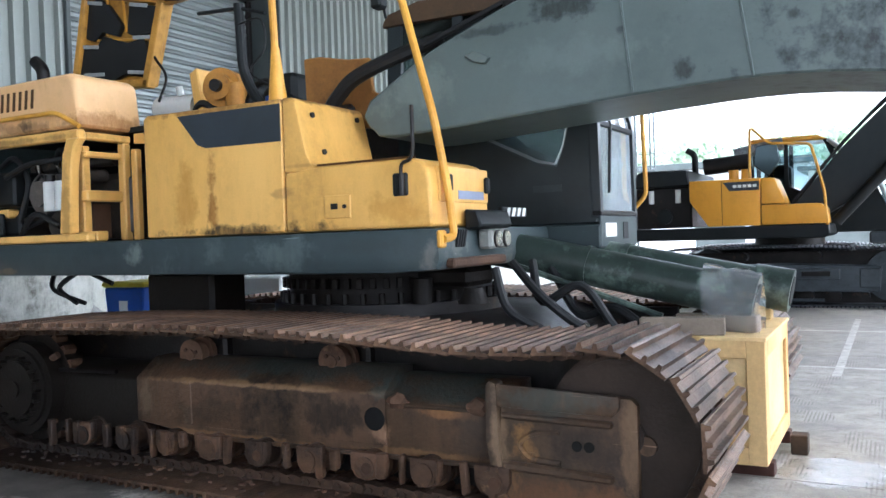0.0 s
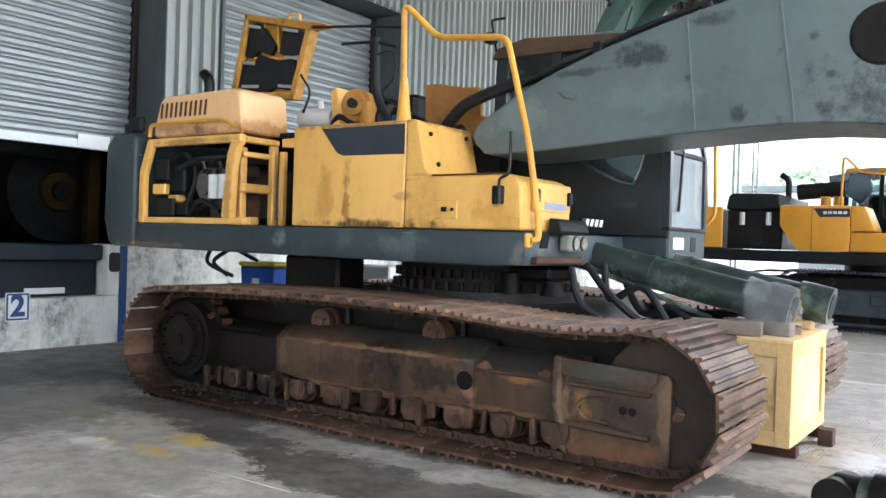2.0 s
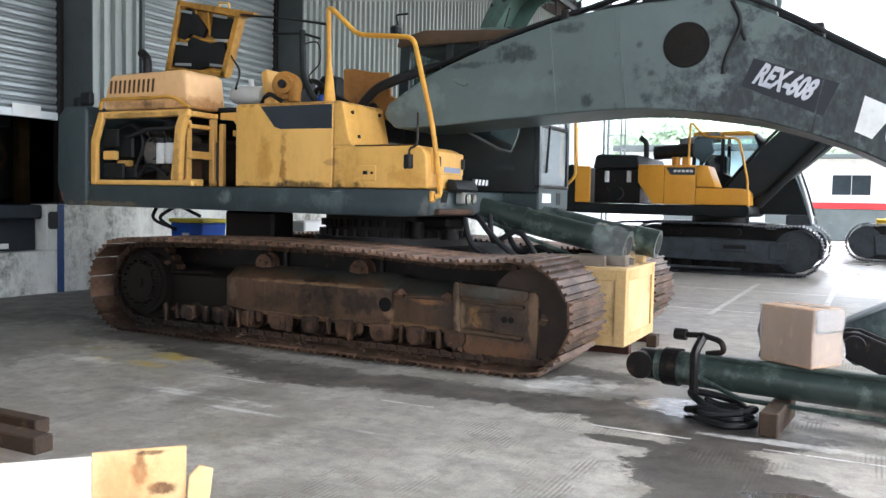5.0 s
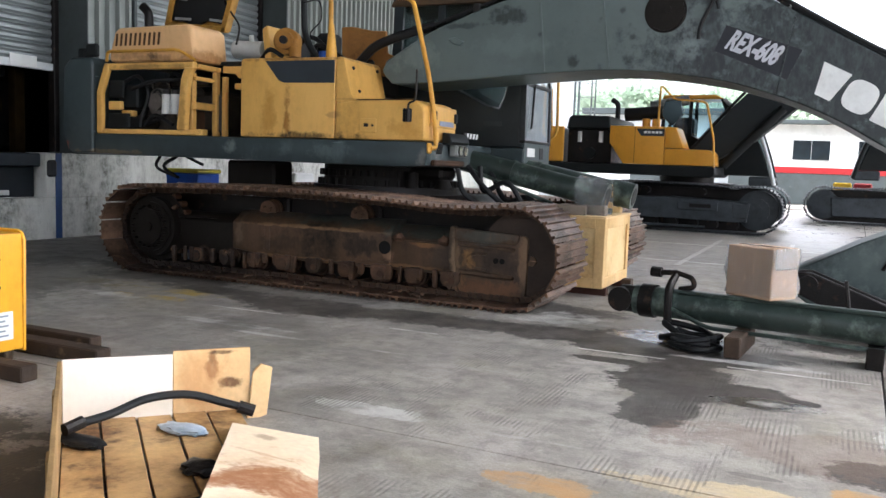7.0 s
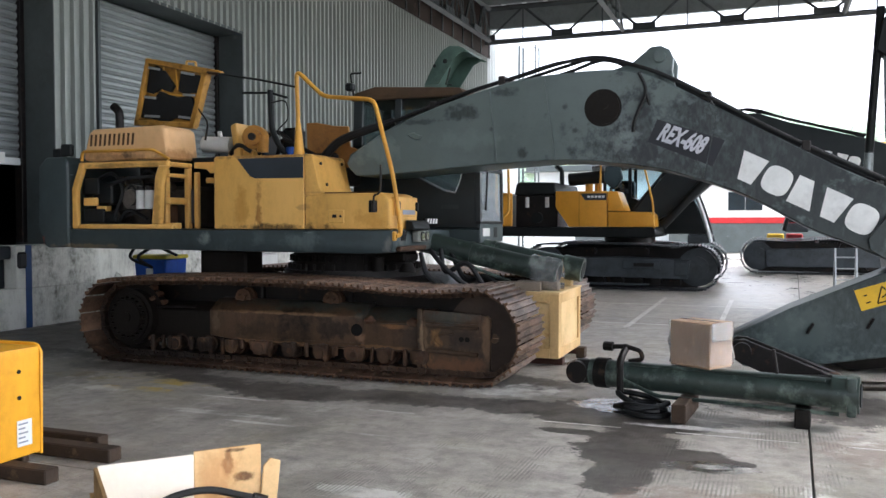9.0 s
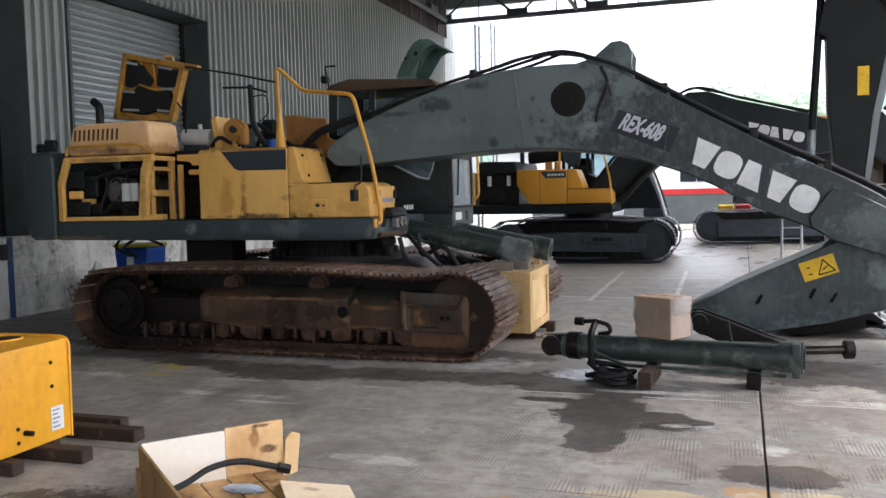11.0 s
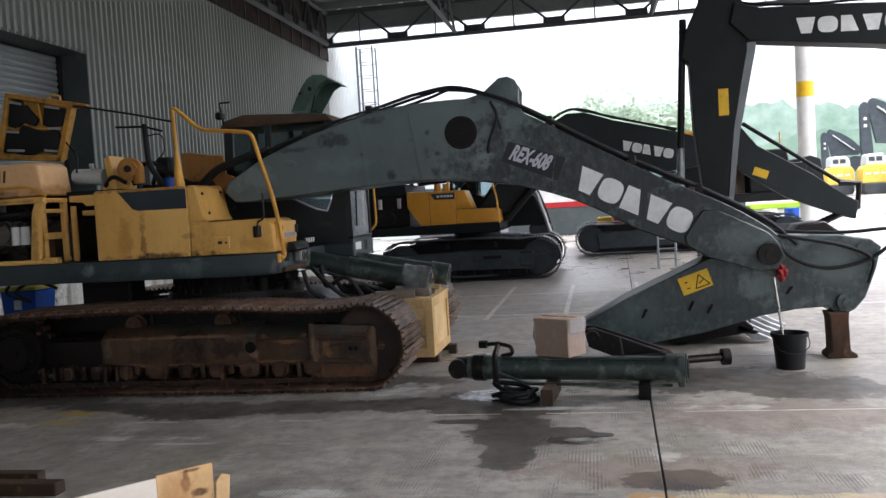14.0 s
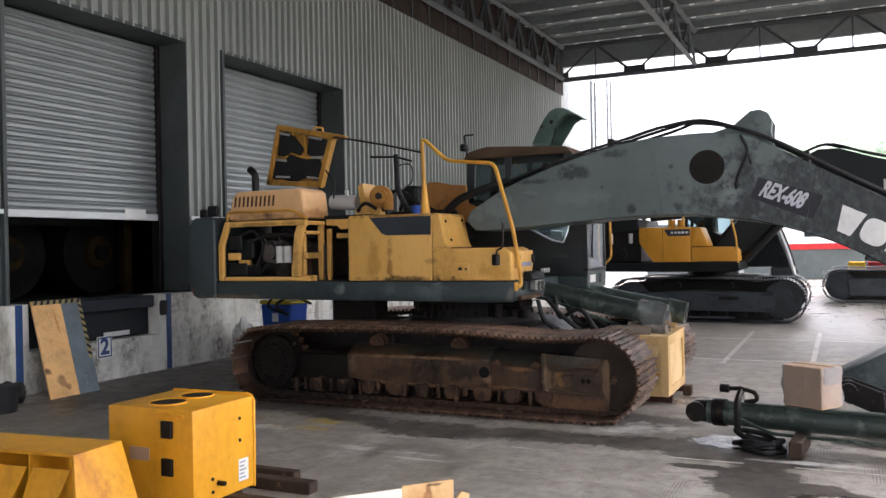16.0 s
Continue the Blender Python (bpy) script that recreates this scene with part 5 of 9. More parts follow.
box(bm, -6.42, -6.24, 3.83, 3.9, 2.37, 2.52, 0.02)
part("rear_lamp", bm, BLACK_PAINT, EX)

# tank and tool box covers
bm = bmesh.new()
prism(bm, [(-4.13, 1.48), (-4.13, 2.285), (-4.09, 2.305), (-2.952, 2.3), (-2.952, 1.48)], DN, 4.62, 0.022, 3)
tank = part("tank_cover", bm, YELLOW, EX, "yellow side cover with rust runs")
bm = bmesh.new()
prism(bm, [(-3.81, 2.27), (-3.64, 2.07), (-3.57, 2.045), (-2.96, 2.04), (-2.96, 2.27)], DN - 0.003, DN + 0.006)
part("stripe_panel", bm, SLATE, tank, "slate grey decal panel")
bm = bmesh.new()
prism(bm, [(-2.944, 1.845), (-2.944, 2.3), (-2.875, 2.3), (-2.85, 2.275), (-2.775, 1.95), (-2.74, 1.885), (-2.7, 1.87), (-2.7, 1.845)], DN + 0.006, 4.56, 0.035, 3)
slope = part("sloped_cover", bm, YELLOW, EX, "yellow cover with a leaning front face")
for y, z in ((3.96, 2.2), (4.46, 2.22), (4.0, 1.97)):
    x = -2.85 + (2.275 - z) * 0.23
    part("rubber_stop", rod(bmesh.new(), (x - 0.02, y, z), (x + 0.014, y, z + 0.003), 0.018, 12), RUBBER, slope)
bm = bmesh.new()
prism(bm, [(-2.944, 1.48), (-2.944, 1.84), (-2.76, 1.868), (-2.05, 1.872), (-1.985, 1.85), (-1.935, 1.79), (-1.925, 1.48)], DN, 4.56, 0.03, 3)
tool = part("tool_box", bm, YELLOW, EX, "yellow front tool box")
part("lid_seam", tube(bmesh.new(), [(-2.7, DN + 0.012, 1.874), (-2.1, DN + 0.012, 1.876), (-2.03, DN + 0.02, 1.874)], 0.007, 6), material("oily_seam", "5d3d1a", "4a3015", 6, 60, 0.7), tool)
fh = part("front_hatch", box(bmesh.new(), -1.955, -1.915, 3.9, 4.54, 1.62, 1.83, 0.018, None, 2), YELLOW, tool)
part("maker_label", box(bmesh.new(), -1.915, -1.911, 4.12, 4.46, 1.64, 1.69), material("pale_label", "8b93a8", "7c839a", 3, 60, 0.4), fh, "blue-grey worn label", 0)
for y in (3.99, 4.49):
    part("latch", box(bmesh.new(), -1.92, -1.885, y - 0.022, y + 0.022, 1.68, 1.78, 0.01), BLACK_PAINT, fh, "black rubber latch")
hatch = part("hatch", box(bmesh.new(), -2.65, -2.46, DN - 0.008, DN + 0.01, 1.55, 1.69, 0.006), YELLOW, tool)
part("lock", box(bmesh.new(), -2.6, -2.55, DN - 0.012, DN - 0.006, 1.605, 1.64, 0.002), DARK_STEEL, hatch)
part("lock", rod(bmesh.new(), (-2.5, DN - 0.016, 1.62), (-2.5, DN - 0.005, 1.62), 0.013, 10), DARK_STEEL, hatch)
mir = part("mirror_mount", box(bmesh.new(), -2.17, -2.07, DN - 0.012, DN + 0.01, 1.66, 1.79, 0.01), BLACK_PAINT, EX, "black mirror arm bracket")
part("socket", rod(bmesh.new(), (-2.1, DN - 0.025, 1.66), (-2.1, DN - 0.025, 1.78), 0.022, 10), DARK_STEEL, mir)
part("arm", tube(bmesh.new(), [(-2.1, DN - 0.025, 1.76), (-2.1, DN - 0.025, 1.84), (-2.03, DN - 0.025, 1.86), (-2.02, DN - 0.02, 1.92), (-2.02, DN - 0.02, 2.16)], 0.011, 8, 0.03), DARK_STEEL, mir)

bm = bmesh.new()
tube(bm, [(-3.12, 4.0, 2.29), (-3.13, 4.0, 2.6), (-3.15, 4.0, 3.25), (-2.81, 4.0, 2.94), (-2.18, 3.97, 2.87), (-1.94, 3.9, 2.1), (-1.88, 3.92, 1.72), (-1.865, 3.96, 1.42), (-1.875, 3.84, 1.41)], 0.024, 10, 0.09)
part("handrail", bm, RAIL_YELLOW, EX, "bent yellow tube handrail")
bm = bmesh.new()
rod(bm, (-3.12, 4.0, 2.28), (-3.13, 4.0, 2.66), 0.065, 14, 0.028)
part("rail_foot", bm, RAIL_YELLOW, EX)
LAMP_GREY = material("lamp_housing", "8f918c", "74766f", 5, 60, 0.5, bump=0.1, stain="4a443a", stain_scale=9, stain_amount=0.4)
part("rail_flange", box(bmesh.new(), -1.905, -1.87, 3.81, 3.88, 1.36, 1.46, 0.01), RAIL_YELLOW, EX)
lamp = part("work_lamp", box(bmesh.new(), -1.885, -1.8, 4.3, 4.6, 1.34, 1.46, 0.015), LAMP_GREY, EX, "grubby grey twin work lamp")
for y in (4.4, 4.53):
    part("lens", rod(bmesh.new(), (-1.8, y, 1.4), (-1.786, y, 1.4), 0.045, 18), CHROME, lamp, "pale lamp lens")
    part("lens_ring", rod(bmesh.new(), (-1.81, y, 1.4), (-1.79, y, 1.4), 0.054, 18), DARK_STEEL, lamp)
part("lamp_bracket", prism(bmesh.new(), [(-1.9, 1.46), (-1.9, 1.58), (-1.82, 1.57), (-1.79, 1.48), (-1.82, 1.465)], 4.16, 4.62, 0.01), BLACK_PAINT, lamp)
part("lower_plate", box(bmesh.new(), -1.9, -1.84, 3.9, 4.62, 1.245, 1.3, 0.012), RUST, EX, "rust-stained step edge")
for k in range(4):
    part("cable", tube(bmesh.new(), [(-1.885, 4.02 + 0.03 * k, 1.36), (-1.87, 4.03 + 0.03 * k, 1.46)], 0.009, 6), RUBBER, EX)
sb = part("striped_bar", box(bmesh.new(), -1.9, -1.86, 4.63, 5.02, 1.535, 1.6, 0.006), BLACK_PAINT, EX)
for k in range(4):
    y = 4.68 + k * 0.085
    bm = bmesh.new()
    v = [bm.verts.new(c) for c in ((-1.857, y, 1.54), (-1.857, y + 0.045, 1.54), (-1.857, y + 0.07, 1.595), (-1.857, y + 0.025, 1.595))]
    w = [bm.verts.new(p.co + Vector((-0.003, 0, 0))) for p in v]
    bm.faces.new(v)
    for a in range(4):
        bm.faces.new((v[a], w[a], w[(a + 1) % 4], v[(a + 1) % 4]))
    part("bar_stripe", bm, WHITE, sb, smooth=0)

# the raised cover with torn insulation
LID_YELLOW = material("grubby_cover_paint", "b98a3c", "9c7330", 2, 80, 0.5, bump=0.05, stain="6a4a22", stain_scale=4, stain_amount=0.45, grime=0.6, grime_colour="2a2014")
lid = part("raised_cover", prism(bmesh.new(), [(-6.2, 2.88), (-5.99, 3.72), (-5.93, 3.74), (-5.03, 3.53), (-5.04, 3.48), (-5.26, 2.8)], 5.0, 5.04, 0.006), LID_YELLOW, EX, "raised yellow cover with torn black insulation")
bm = bmesh.new()
for q in ([(-6.21, 2.86), (-6.0, 3.74), (-5.94, 3.74), (-6.14, 2.86)], [(-5.1, 3.5), (-5.02, 3.5), (-5.25, 2.78), (-5.32, 2.8)], [(-6.2, 2.94), (-6.2, 2.86), (-5.25, 2.78), (-5.25, 2.85)], [(-5.99, 3.74), (-6.0, 3.68), (-5.04, 3.46), (-4.82, 3.47), (-4.82, 3.5), (-5.04, 3.55)]):
    prism(bm, q, 4.9, 5.0, 0.008)
part("cover_rim", bm, LID_YELLOW, lid)
for q in ([(-6.12, 2.96), (-6.04, 3.26), (-5.88, 3.22), (-5.8, 3.3), (-5.62, 3.24), (-5.5, 3.2), (-5.3, 3.22), (-5.22, 3.0), (-5.3, 2.88), (-5.55, 2.93), (-5.72, 2.88), (-5.95, 2.94)], [(-6.02, 3.3), (-5.96, 3.62), (-5.84, 3.64), (-5.72, 3.56), (-5.56, 3.36), (-5.62, 3.27), (-5.8, 3.33), (-5.9, 3.26)], [(-5.46, 3.53), (-5.5, 3.28), (-5.42, 3.24), (-5.2, 3.25), (-5.12, 3.46)]):
    part("insulation", prism(bmesh.new(), q, 4.93, 4.985, 0.018, 2), RUBBER, lid, "torn black insulation foam")
for x0, z0, x1, z1 in ((-5.74, 3.62, -5.76, 3.3), (-5.55, 3.58, -5.52, 3.3), (-5.95, 3.28, -5.25, 3.2)):
    part("stiffener", tube(bmesh.new(), [(x0, 4.95, z0), (x1, 4.95, z1)], 0.012, 6), RAIL_YELLOW, lid)
bm = bmesh.new()
tube(bm, [(-5.35, 4.92, 3.58), (-5.35, 4.92, 3.66), (-5.2, 4.92, 3.64), (-5.2, 4.92, 3.55)], 0.015, 6, 0.03)
part("cover_handle", bm, YELLOW, lid)
bm = bmesh.new()
tube(bm, curve_points([(-5.1, 4.95, 3.45), (-5.2, 4.93, 3.1), (-5.02, 4.9, 2.85), (-4.9, 4.7, 2.6)], 14), 0.012, 6)
part("cover_stay", bm, DARK_STEEL, lid)
TAPE_SILVER = material("silver_tape", "b4b8ba", "9da1a3", 6, 60, 0.35, metal=0.4)
for x, z, l, a in ((-5.88, 3.6, 0.2, 12), (-5.34, 3.5, 0.22, 12), (-5.95, 3.22, 0.2, 8), (-5.92, 2.97, 0.26, 5), (-5.32, 3.22, 0.2, 6), (-5.4, 2.93, 0.2, 8)):
    part("tape", box(bmesh.new(), -l / 2, l / 2, 4.922, 4.93, -0.016, 0.016, 0.002, Matrix.Translation((x, 0, z)) @ Matrix.Rotation(radians(a), 4, "Y")), TAPE_SILVER, lid, "silver tape strip", 0)
part("lid_corner", tube(bmesh.new(), [(-5.06, 4.93, 3.5), (-4.8, 4.85, 3.45)], 0.02, 8), RUST, lid)
part("prop_wire", tube(bmesh.new(), [(-4.8, 4.85, 3.45), (-3.9, 4.4, 3.25), (-3.14, 4.0, 3.06)], 0.013, 6), BLACK_PAINT, lid)

part("black_box", box(bmesh.new(), -4.5, -4.2, 4.95, 5.3, 2.3, 2.72, 0.03), BLACK_PAINT, EX)
part("open_flap", prism(bmesh.new(), [(-4.36, 2.32), (-4.42, 2.74), (-4.34, 2.78), (-4.26, 2.34)], 4.55, 4.9, 0.01), YELLOW, EX)
part("black_box", box(bmesh.new(), -3.95, -3.72, 4.95, 5.2, 2.3, 2.74, 0.04), BLACK_PAINT, EX)
# fittings on the upper deck behind the tank cover
bm = bmesh.new()
rod(bm, (-4.98, 4.8, 2.55), (-4.56, 4.8, 2.53), 0.105, 20)
rod(bm, (-4.7, 4.74, 2.63), (-4.7, 4.72, 2.7), 0.03, 10)
part("expansion_tank", bm, WHITE, EX, "grubby white coolant tank")
bm = bmesh.new()
rod(bm, (-4.06, 4.6, 2.58), (-4.02, 4.46, 2.58), 0.145, 24)
rod(bm, (-4.02, 4.46, 2.58), (-4.0, 4.4, 2.58), 0.1, 20)
rod(bm, (-3.92, 4.5, 2.4), (-3.92, 4.5, 2.6), 0.07, 16)
pump = part("fan_drive_pump", bm, PUMP, EX, "yellow hydraulic pump casing")
part("pump_shaft", rod(bmesh.new(), (-4.0, 4.4, 2.58), (-3.99, 4.36, 2.58), 0.045, 12), DARK_STEEL, pump)
bm = bmesh.new()
for p in ([(-4.5, 4.8, 2.4), (-4.36, 4.7, 2.6), (-4.2, 4.75, 2.55), (-4.1, 4.7, 2.4)], [(-4.45, 4.6, 2.4), (-4.3, 4.55, 2.5), (-4.15, 4.6, 2.42)], [(-3.9, 4.8, 2.4), (-3.75, 4.7, 2.56), (-3.5, 4.7, 2.45), (-3.3, 4.7, 2.35)], [(-4.4, 4.95, 2.4), (-4.0, 4.9, 2.68), (-3.7, 4.9, 2.5)]):
    tube(bm, curve_points(p, 12), 0.028, 8)
pieces("hose", bm, RUBBER, EX)
bm = bmesh.new()
tube(bm, curve_points([(-3.1, 4.5, 2.3), (-2.98, 4.47, 2.4), (-2.85, 4.45, 2.49), (-2.66, 4.45, 2.56), (-2.42, 4.5, 2.64), (-2.2, 4.55, 2.7)], 20), 0.05, 10)
part("suction_hose", bm, RUBBER, EX, "thick black hose to the boom foot")
part("valve_block", box(bmesh.new(), -4.0, -3.0, 4.65, 5.3, 2.0, 2.38, 0.03), DARK_STEEL, EX)
part("valve_cover", box(bmesh.new(), -4.5, -4.12, 4.6, 4.8, 2.28, 2.44, 0.02), YELLOW, EX)
bm = bmesh.new()
rod(bm, (-3.42, 4.35, 2.29), (-3.42, 4.35, 2.43), 0.075, 16)
part("filler_cap", bm, BLUE_BIN, EX, "blue filler cap")
bm = bmesh.new()
tube(bm, [(-3.68, 4.3, 3.1), (-3.66, 4.3, 2.62), (-3.56, 4.3, 2.44), (-3.44, 4.3, 2.3)], 0.036, 10, 0.12)
mast = part("mirror_mast", bm, BLACK_PAINT, EX, "bent black mirror mast")
part("cross_bar", tube(bmesh.new(), [(-4.06, 4.3, 3.09), (-3.68, 4.3, 3.07), (-3.45, 4.3, 3.0)], 0.014, 6), BLACK_PAINT, mast)
part("wire", tube(bmesh.new(), curve_points([(-3.66, 4.27, 2.95), (-3.45, 4.25, 2.95), (-3.42, 4.25, 2.75), (-3.55, 4.25, 2.6), (-3.3, 4.25, 2.45)], 18), 0.008, 5), RUBBER, mast)
bm = prism(bmesh.new(), [(-3.42, 2.2), (-3.44, 2.75), (-3.3, 2.75), (-3.05, 2.7), (-2.87, 2.69), (-2.85, 2.45), (-2.72, 2.4), (-2.72, 2.2)], 4.7, 4.74, 0.01)
part("inner_panel", bm, material("faded_orange_panel", "a87538", "8a5e2c", 2, 60, 0.6, stain="6c4a22", stain_scale=4, stain_amount=0.3), EX, "faded orange inner panel")

# cab, on the far side of the boom
CN, CF = 5.5, 6.45
CAB_GREY = material("cab_dark_grey_paint", "2b3234", "23292b", 1.5, 60, 0.38, 0.1, bump=0.04, spec=0.4, grime=0.3, grime_colour="121516")
FILMED = glass("film_covered_glass", (0.72, 0.78, 0.8, 1), 0.08)
TINTED = glass("dark_tinted_glass", (0.16, 0.22, 0.23, 1), 0.02)
TINTED.node_tree.nodes["Principled BSDF"].inputs["IOR"].default_value = 1.5
FILMED.node_tree.nodes["Principled BSDF"].inputs["Transmission Weight"].default_value = 0.72
cab = part("cab_body", prism(bmesh.new(), [(-3.22, 1.48), (-3.22, 2.55), (-3.12, 2.55), (-2.6, 2.34), (-2.42, 2.16), (-1.97, 1.94), (-1.82, 1.91), (-1.76, 2.05), (-1.7, 2.3), (-1.8, 3.1), (-1.74, 3.1), (-1.56, 2.2), (-1.56, 1.535), (-1.52, 1.53), (-1.52, 1.48)], CN, CF, 0.012), CAB_GREY, EX, "dark grey operator's cab")
bm = bmesh.new()
prism(bm, [(-3.25, 3.1), (-3.2, 3.2), (-2.9, 3.27), (-1.75, 3.2), (-1.66, 3.1)], CN - 0.03, CF + 0.03, 0.03, 2)
part("cab_roof", bm, material("weathered_brown_roof", "5a4632", "4a3a2c", 2, 50, 0.7, stain="7a5a36", stain_scale=4, stain_amount=0.4), cab, "weathered brown cab roof")
for y in (CN, CF - 0.06):
    part("rear_pillar", prism(bmesh.new(), [(-3.22, 2.5), (-3.2, 3.12), (-3.08, 3.12), (-3.1, 2.5)], y, y + 0.06), CAB_GREY, cab)
    part("middle_pillar", prism(bmesh.new(), [(-2.66, 2.3), (-2.62, 3.12), (-2.54, 3.12), (-2.56, 2.24)], y, y + 0.06), CAB_GREY, cab)
    part("front_pillar", prism(bmesh.new(), [(-1.555, 1.53), (-1.56, 2.2), (-1.74, 3.12), (-1.68, 3.12), (-1.5, 2.2), (-1.495, 1.53)], y, y + 0.06), CAB_GREY, cab)
bm = prism(bmesh.new(), [(-3.09, 2.5), (-3.07, 3.1), (-2.62, 3.1), (-2.66, 2.34)], CN + 0.025, CN + 0.031)
part("rear_side_window", bm, TINTED, cab, smooth=0)
bm = prism(bmesh.new(), [(-2.56, 2.27), (-2.54, 3.1), (-1.74, 3.1), (-1.72, 2.3), (-1.78, 2.05), (-1.84, 1.93), (-1.96, 1.96), (-2.41, 2.18)], CN + 0.025, CN + 0.031)
part("side_window", bm, TINTED, cab, smooth=0)
bm = prism(bmesh.new(), [(-1.525, 1.57), (-1.53, 2.2), (-1.71, 3.1), (-1.702, 3.1), (-1.522, 2.2), (-1.517, 1.57)], CN + 0.06, CF - 0.06)
part("windscreen", bm, FILMED, cab, smooth=0)
part("wiper", tube(bmesh.new(), [(-1.57, CN + 0.4, 2.6), (-1.5, CN + 0.3, 2.2), (-1.49, CN + 0.2, 1.7)], 0.012, 6), RUBBER, cab)
part("cross_bar", box(bmesh.new(), -1.54, -1.5, CN + 0.06, CF - 0.06, 2.18, 2.22, 0.006), BLACK_PAINT, cab)
part("window_sill", box(bmesh.new(), -1.56, -1.49, CN - 0.005, CF, 1.535, 1.57, 0.008), DARK_STEEL, cab)
base = part("cab_base", box(bmesh.new(), -2.2, -1.5, CN, CF, 1.3, 1.476, 0.015), GREY_PAINT, cab)
part("front_panel", box(bmesh.new(), -1.519, -1.498, CN + 0.01, CF - 0.01, 1.31, 1.534, 0.006), GREY_PAINT, cab)
part("notice", box(bmesh.new(), -1.497, -1.49, CN + 0.1, CN + 0.36, 1.38, 1.48, 0.002), WHITE, cab, "pale notice plate", 0)
part("slot", box(bmesh.new(), -1.497, -1.493, CN + 0.55, CN + 0.68, 1.36, 1.49, 0.001), RUBBER, cab)
part("side_lettering", box(bmesh.new(), -2.0, -1.78, CN - 0.003, CN + 0.004, 1.72, 1.77), material("faint_marking", "3c4143", "34393b", 3, 60, 0.5), cab, "faint worn marking", 0)
# roof hatch thrown open, its curved sheet standing on edge
HATCH = material("green_hatch_sheet", "4f675d", "3d524a", 2, 60, 0.4, bump=0.05, stain="6b8377", stain_scale=3, stain_amount=0.4, grime=0.5, grime_colour="1a2420")
skin = [(-2.27, 3.27), (-2.2, 3.42), (-2.1, 3.59), (-2.02, 3.69), (-1.93, 3.735), (-1.82, 3.73), (-1.74, 3.69)]
shell = skin + [(x - 0.004, z - 0.022) for x, z in skin[::-1]]
hatch = part("roof_hatch", prism(bmesh.new(), shell, CN + 0.12, CN + 0.78, 0.003), HATCH, cab, "open green curved roof hatch")
horn = skin[:5] + [(-1.84, 3.72), (-1.72, 3.67), (-1.66, 3.63), (-1.76, 3.65), (-1.86, 3.6), (-1.94, 3.48), (-2.02, 3.36), (-2.08, 3.27)]
for y in (CN + 0.1, CN + 0.781):
    part("hatch_side", prism(bmesh.new(), horn, y, y + 0.018, 0.003), HATCH, hatch)
for x, z, r in ((-2.13, 3.5, 0.022), (-1.99, 3.55, 0.03)):
    part("hatch_hole", rod(bmesh.new(), (x, CN + 0.096, z), (x, CN + 0.099, z), r, 12), BLACK_PAINT, hatch)
part("hatch_stay", tube(bmesh.new(), [(-1.94, CN + 0.15, 3.47), (-2.0, CN + 0.15, 3.27), (-1.92, CN + 0.15, 3.26)], 0.009, 6), DARK_STEEL, hatch)
bm = bmesh.new()
box(bm, -2.75, -2.3, CN + 0.25, CN + 0.75, 1.7, 2.05, 0.06)
box(bm, -2.85, -2.7, CN + 0.25, CN + 0.75, 2.0, 2.75, 0.06)
part("seat", bm, RUBBER, cab)
bm = bmesh.new()
tube(bm, [(-3.15, CN - 0.1, 3.15), (-3.15, CN - 0.2, 3.42), (-3.0, CN - 0.2, 3.42)], 0.012, 6, 0.03)
box(bm, -3.2, -3.1, CN - 0.26, CN - 0.14, 3.2, 3.3, 0.02)
part("roof_mirror", bm, BLACK_PAINT, cab)
bm = bmesh.new()
tube(bm, [(-1.55, CF + 0.03, 2.7), (-1.45, CF + 0.05, 2.6), (-1.43, CF + 0.05, 1.7), (-1.52, CF + 0.03, 1.6)], 0.018, 8, 0.05)
part("entry_rail", bm, RAIL_YELLOW, cab)

# boom: welded box with a kink, lug and hoses
BN, BF = 4.40, 5.20
TOP = [(-2.69, 2.33), (-2.23, 2.59), (-1.8, 2.76), (-1.36, 2.9), (-0.74, 3.05), (-0.15, 3.1), (0.38, 3.09), (0.75, 2.98), (1.4, 2.62), (1.93, 2.32), (2.48, 2.02), (2.95, 1.8), (3.34, 1.57), (3.6, 1.37), (3.68, 1.2)]
LOW = [(3.62, 1.05), (3.46, 1.02), (2.91, 1.17), (2.49, 1.35), (2.13, 1.5), (1.71, 1.74), (1.36, 1.9), (1.0, 2.02), (0.63, 2.11), (-0.15, 2.2), (-1.05, 2.17), (-2.44, 2.08), (-2.66, 2.13), (-2.74, 2.23)]
boom = part("boom", prism(bmesh.new(), [(p.x, p.z) for p in curve_points([(x, 0, z) for x, z in TOP], 42)] + [(p.x, p.z) for p in curve_points([(x, 0, z) for x, z in LOW], 40)], BN, BF, 0.012), BOOM_GREY, EX, "worn grey boom with primer patches")
bm = bmesh.new()
for y in (4.52, 4.98):
    prism(bm, [(0.1, 3.08), (0.45, 3.17), (0.56, 3.26), (0.64, 3.325), (0.74, 3.335), (0.83, 3.29), (0.87, 3.2), (0.86, 3.08), (0.9, 2.86)], y, y + 0.1, 0.02, 2)
rod(bm, (0.74, 4.48, 3.22), (0.74, 5.12, 3.22), 0.06, 18)
part("cylinder_lug", bm, BOOM_GREY, boom)
for x, z, r, d in ((0.19, 2.72, 0.17, 0.02),):
    bm = bmesh.new()
    wheel_disc(bm, x, BN - d, BN + 0.02, z, [(r * 1.12, 0.4, 1.0), (r, 0.0, 0.4)], 40)
    rod(bm, (x + 0.02, BN - d - 0.015, z + 0.02), (x + 0.02, BN - d, z + 0.02), 0.035, 16)
    part("pin_boss", bm, OILY, boom, "greasy dark pin boss")
bm = bmesh.new()
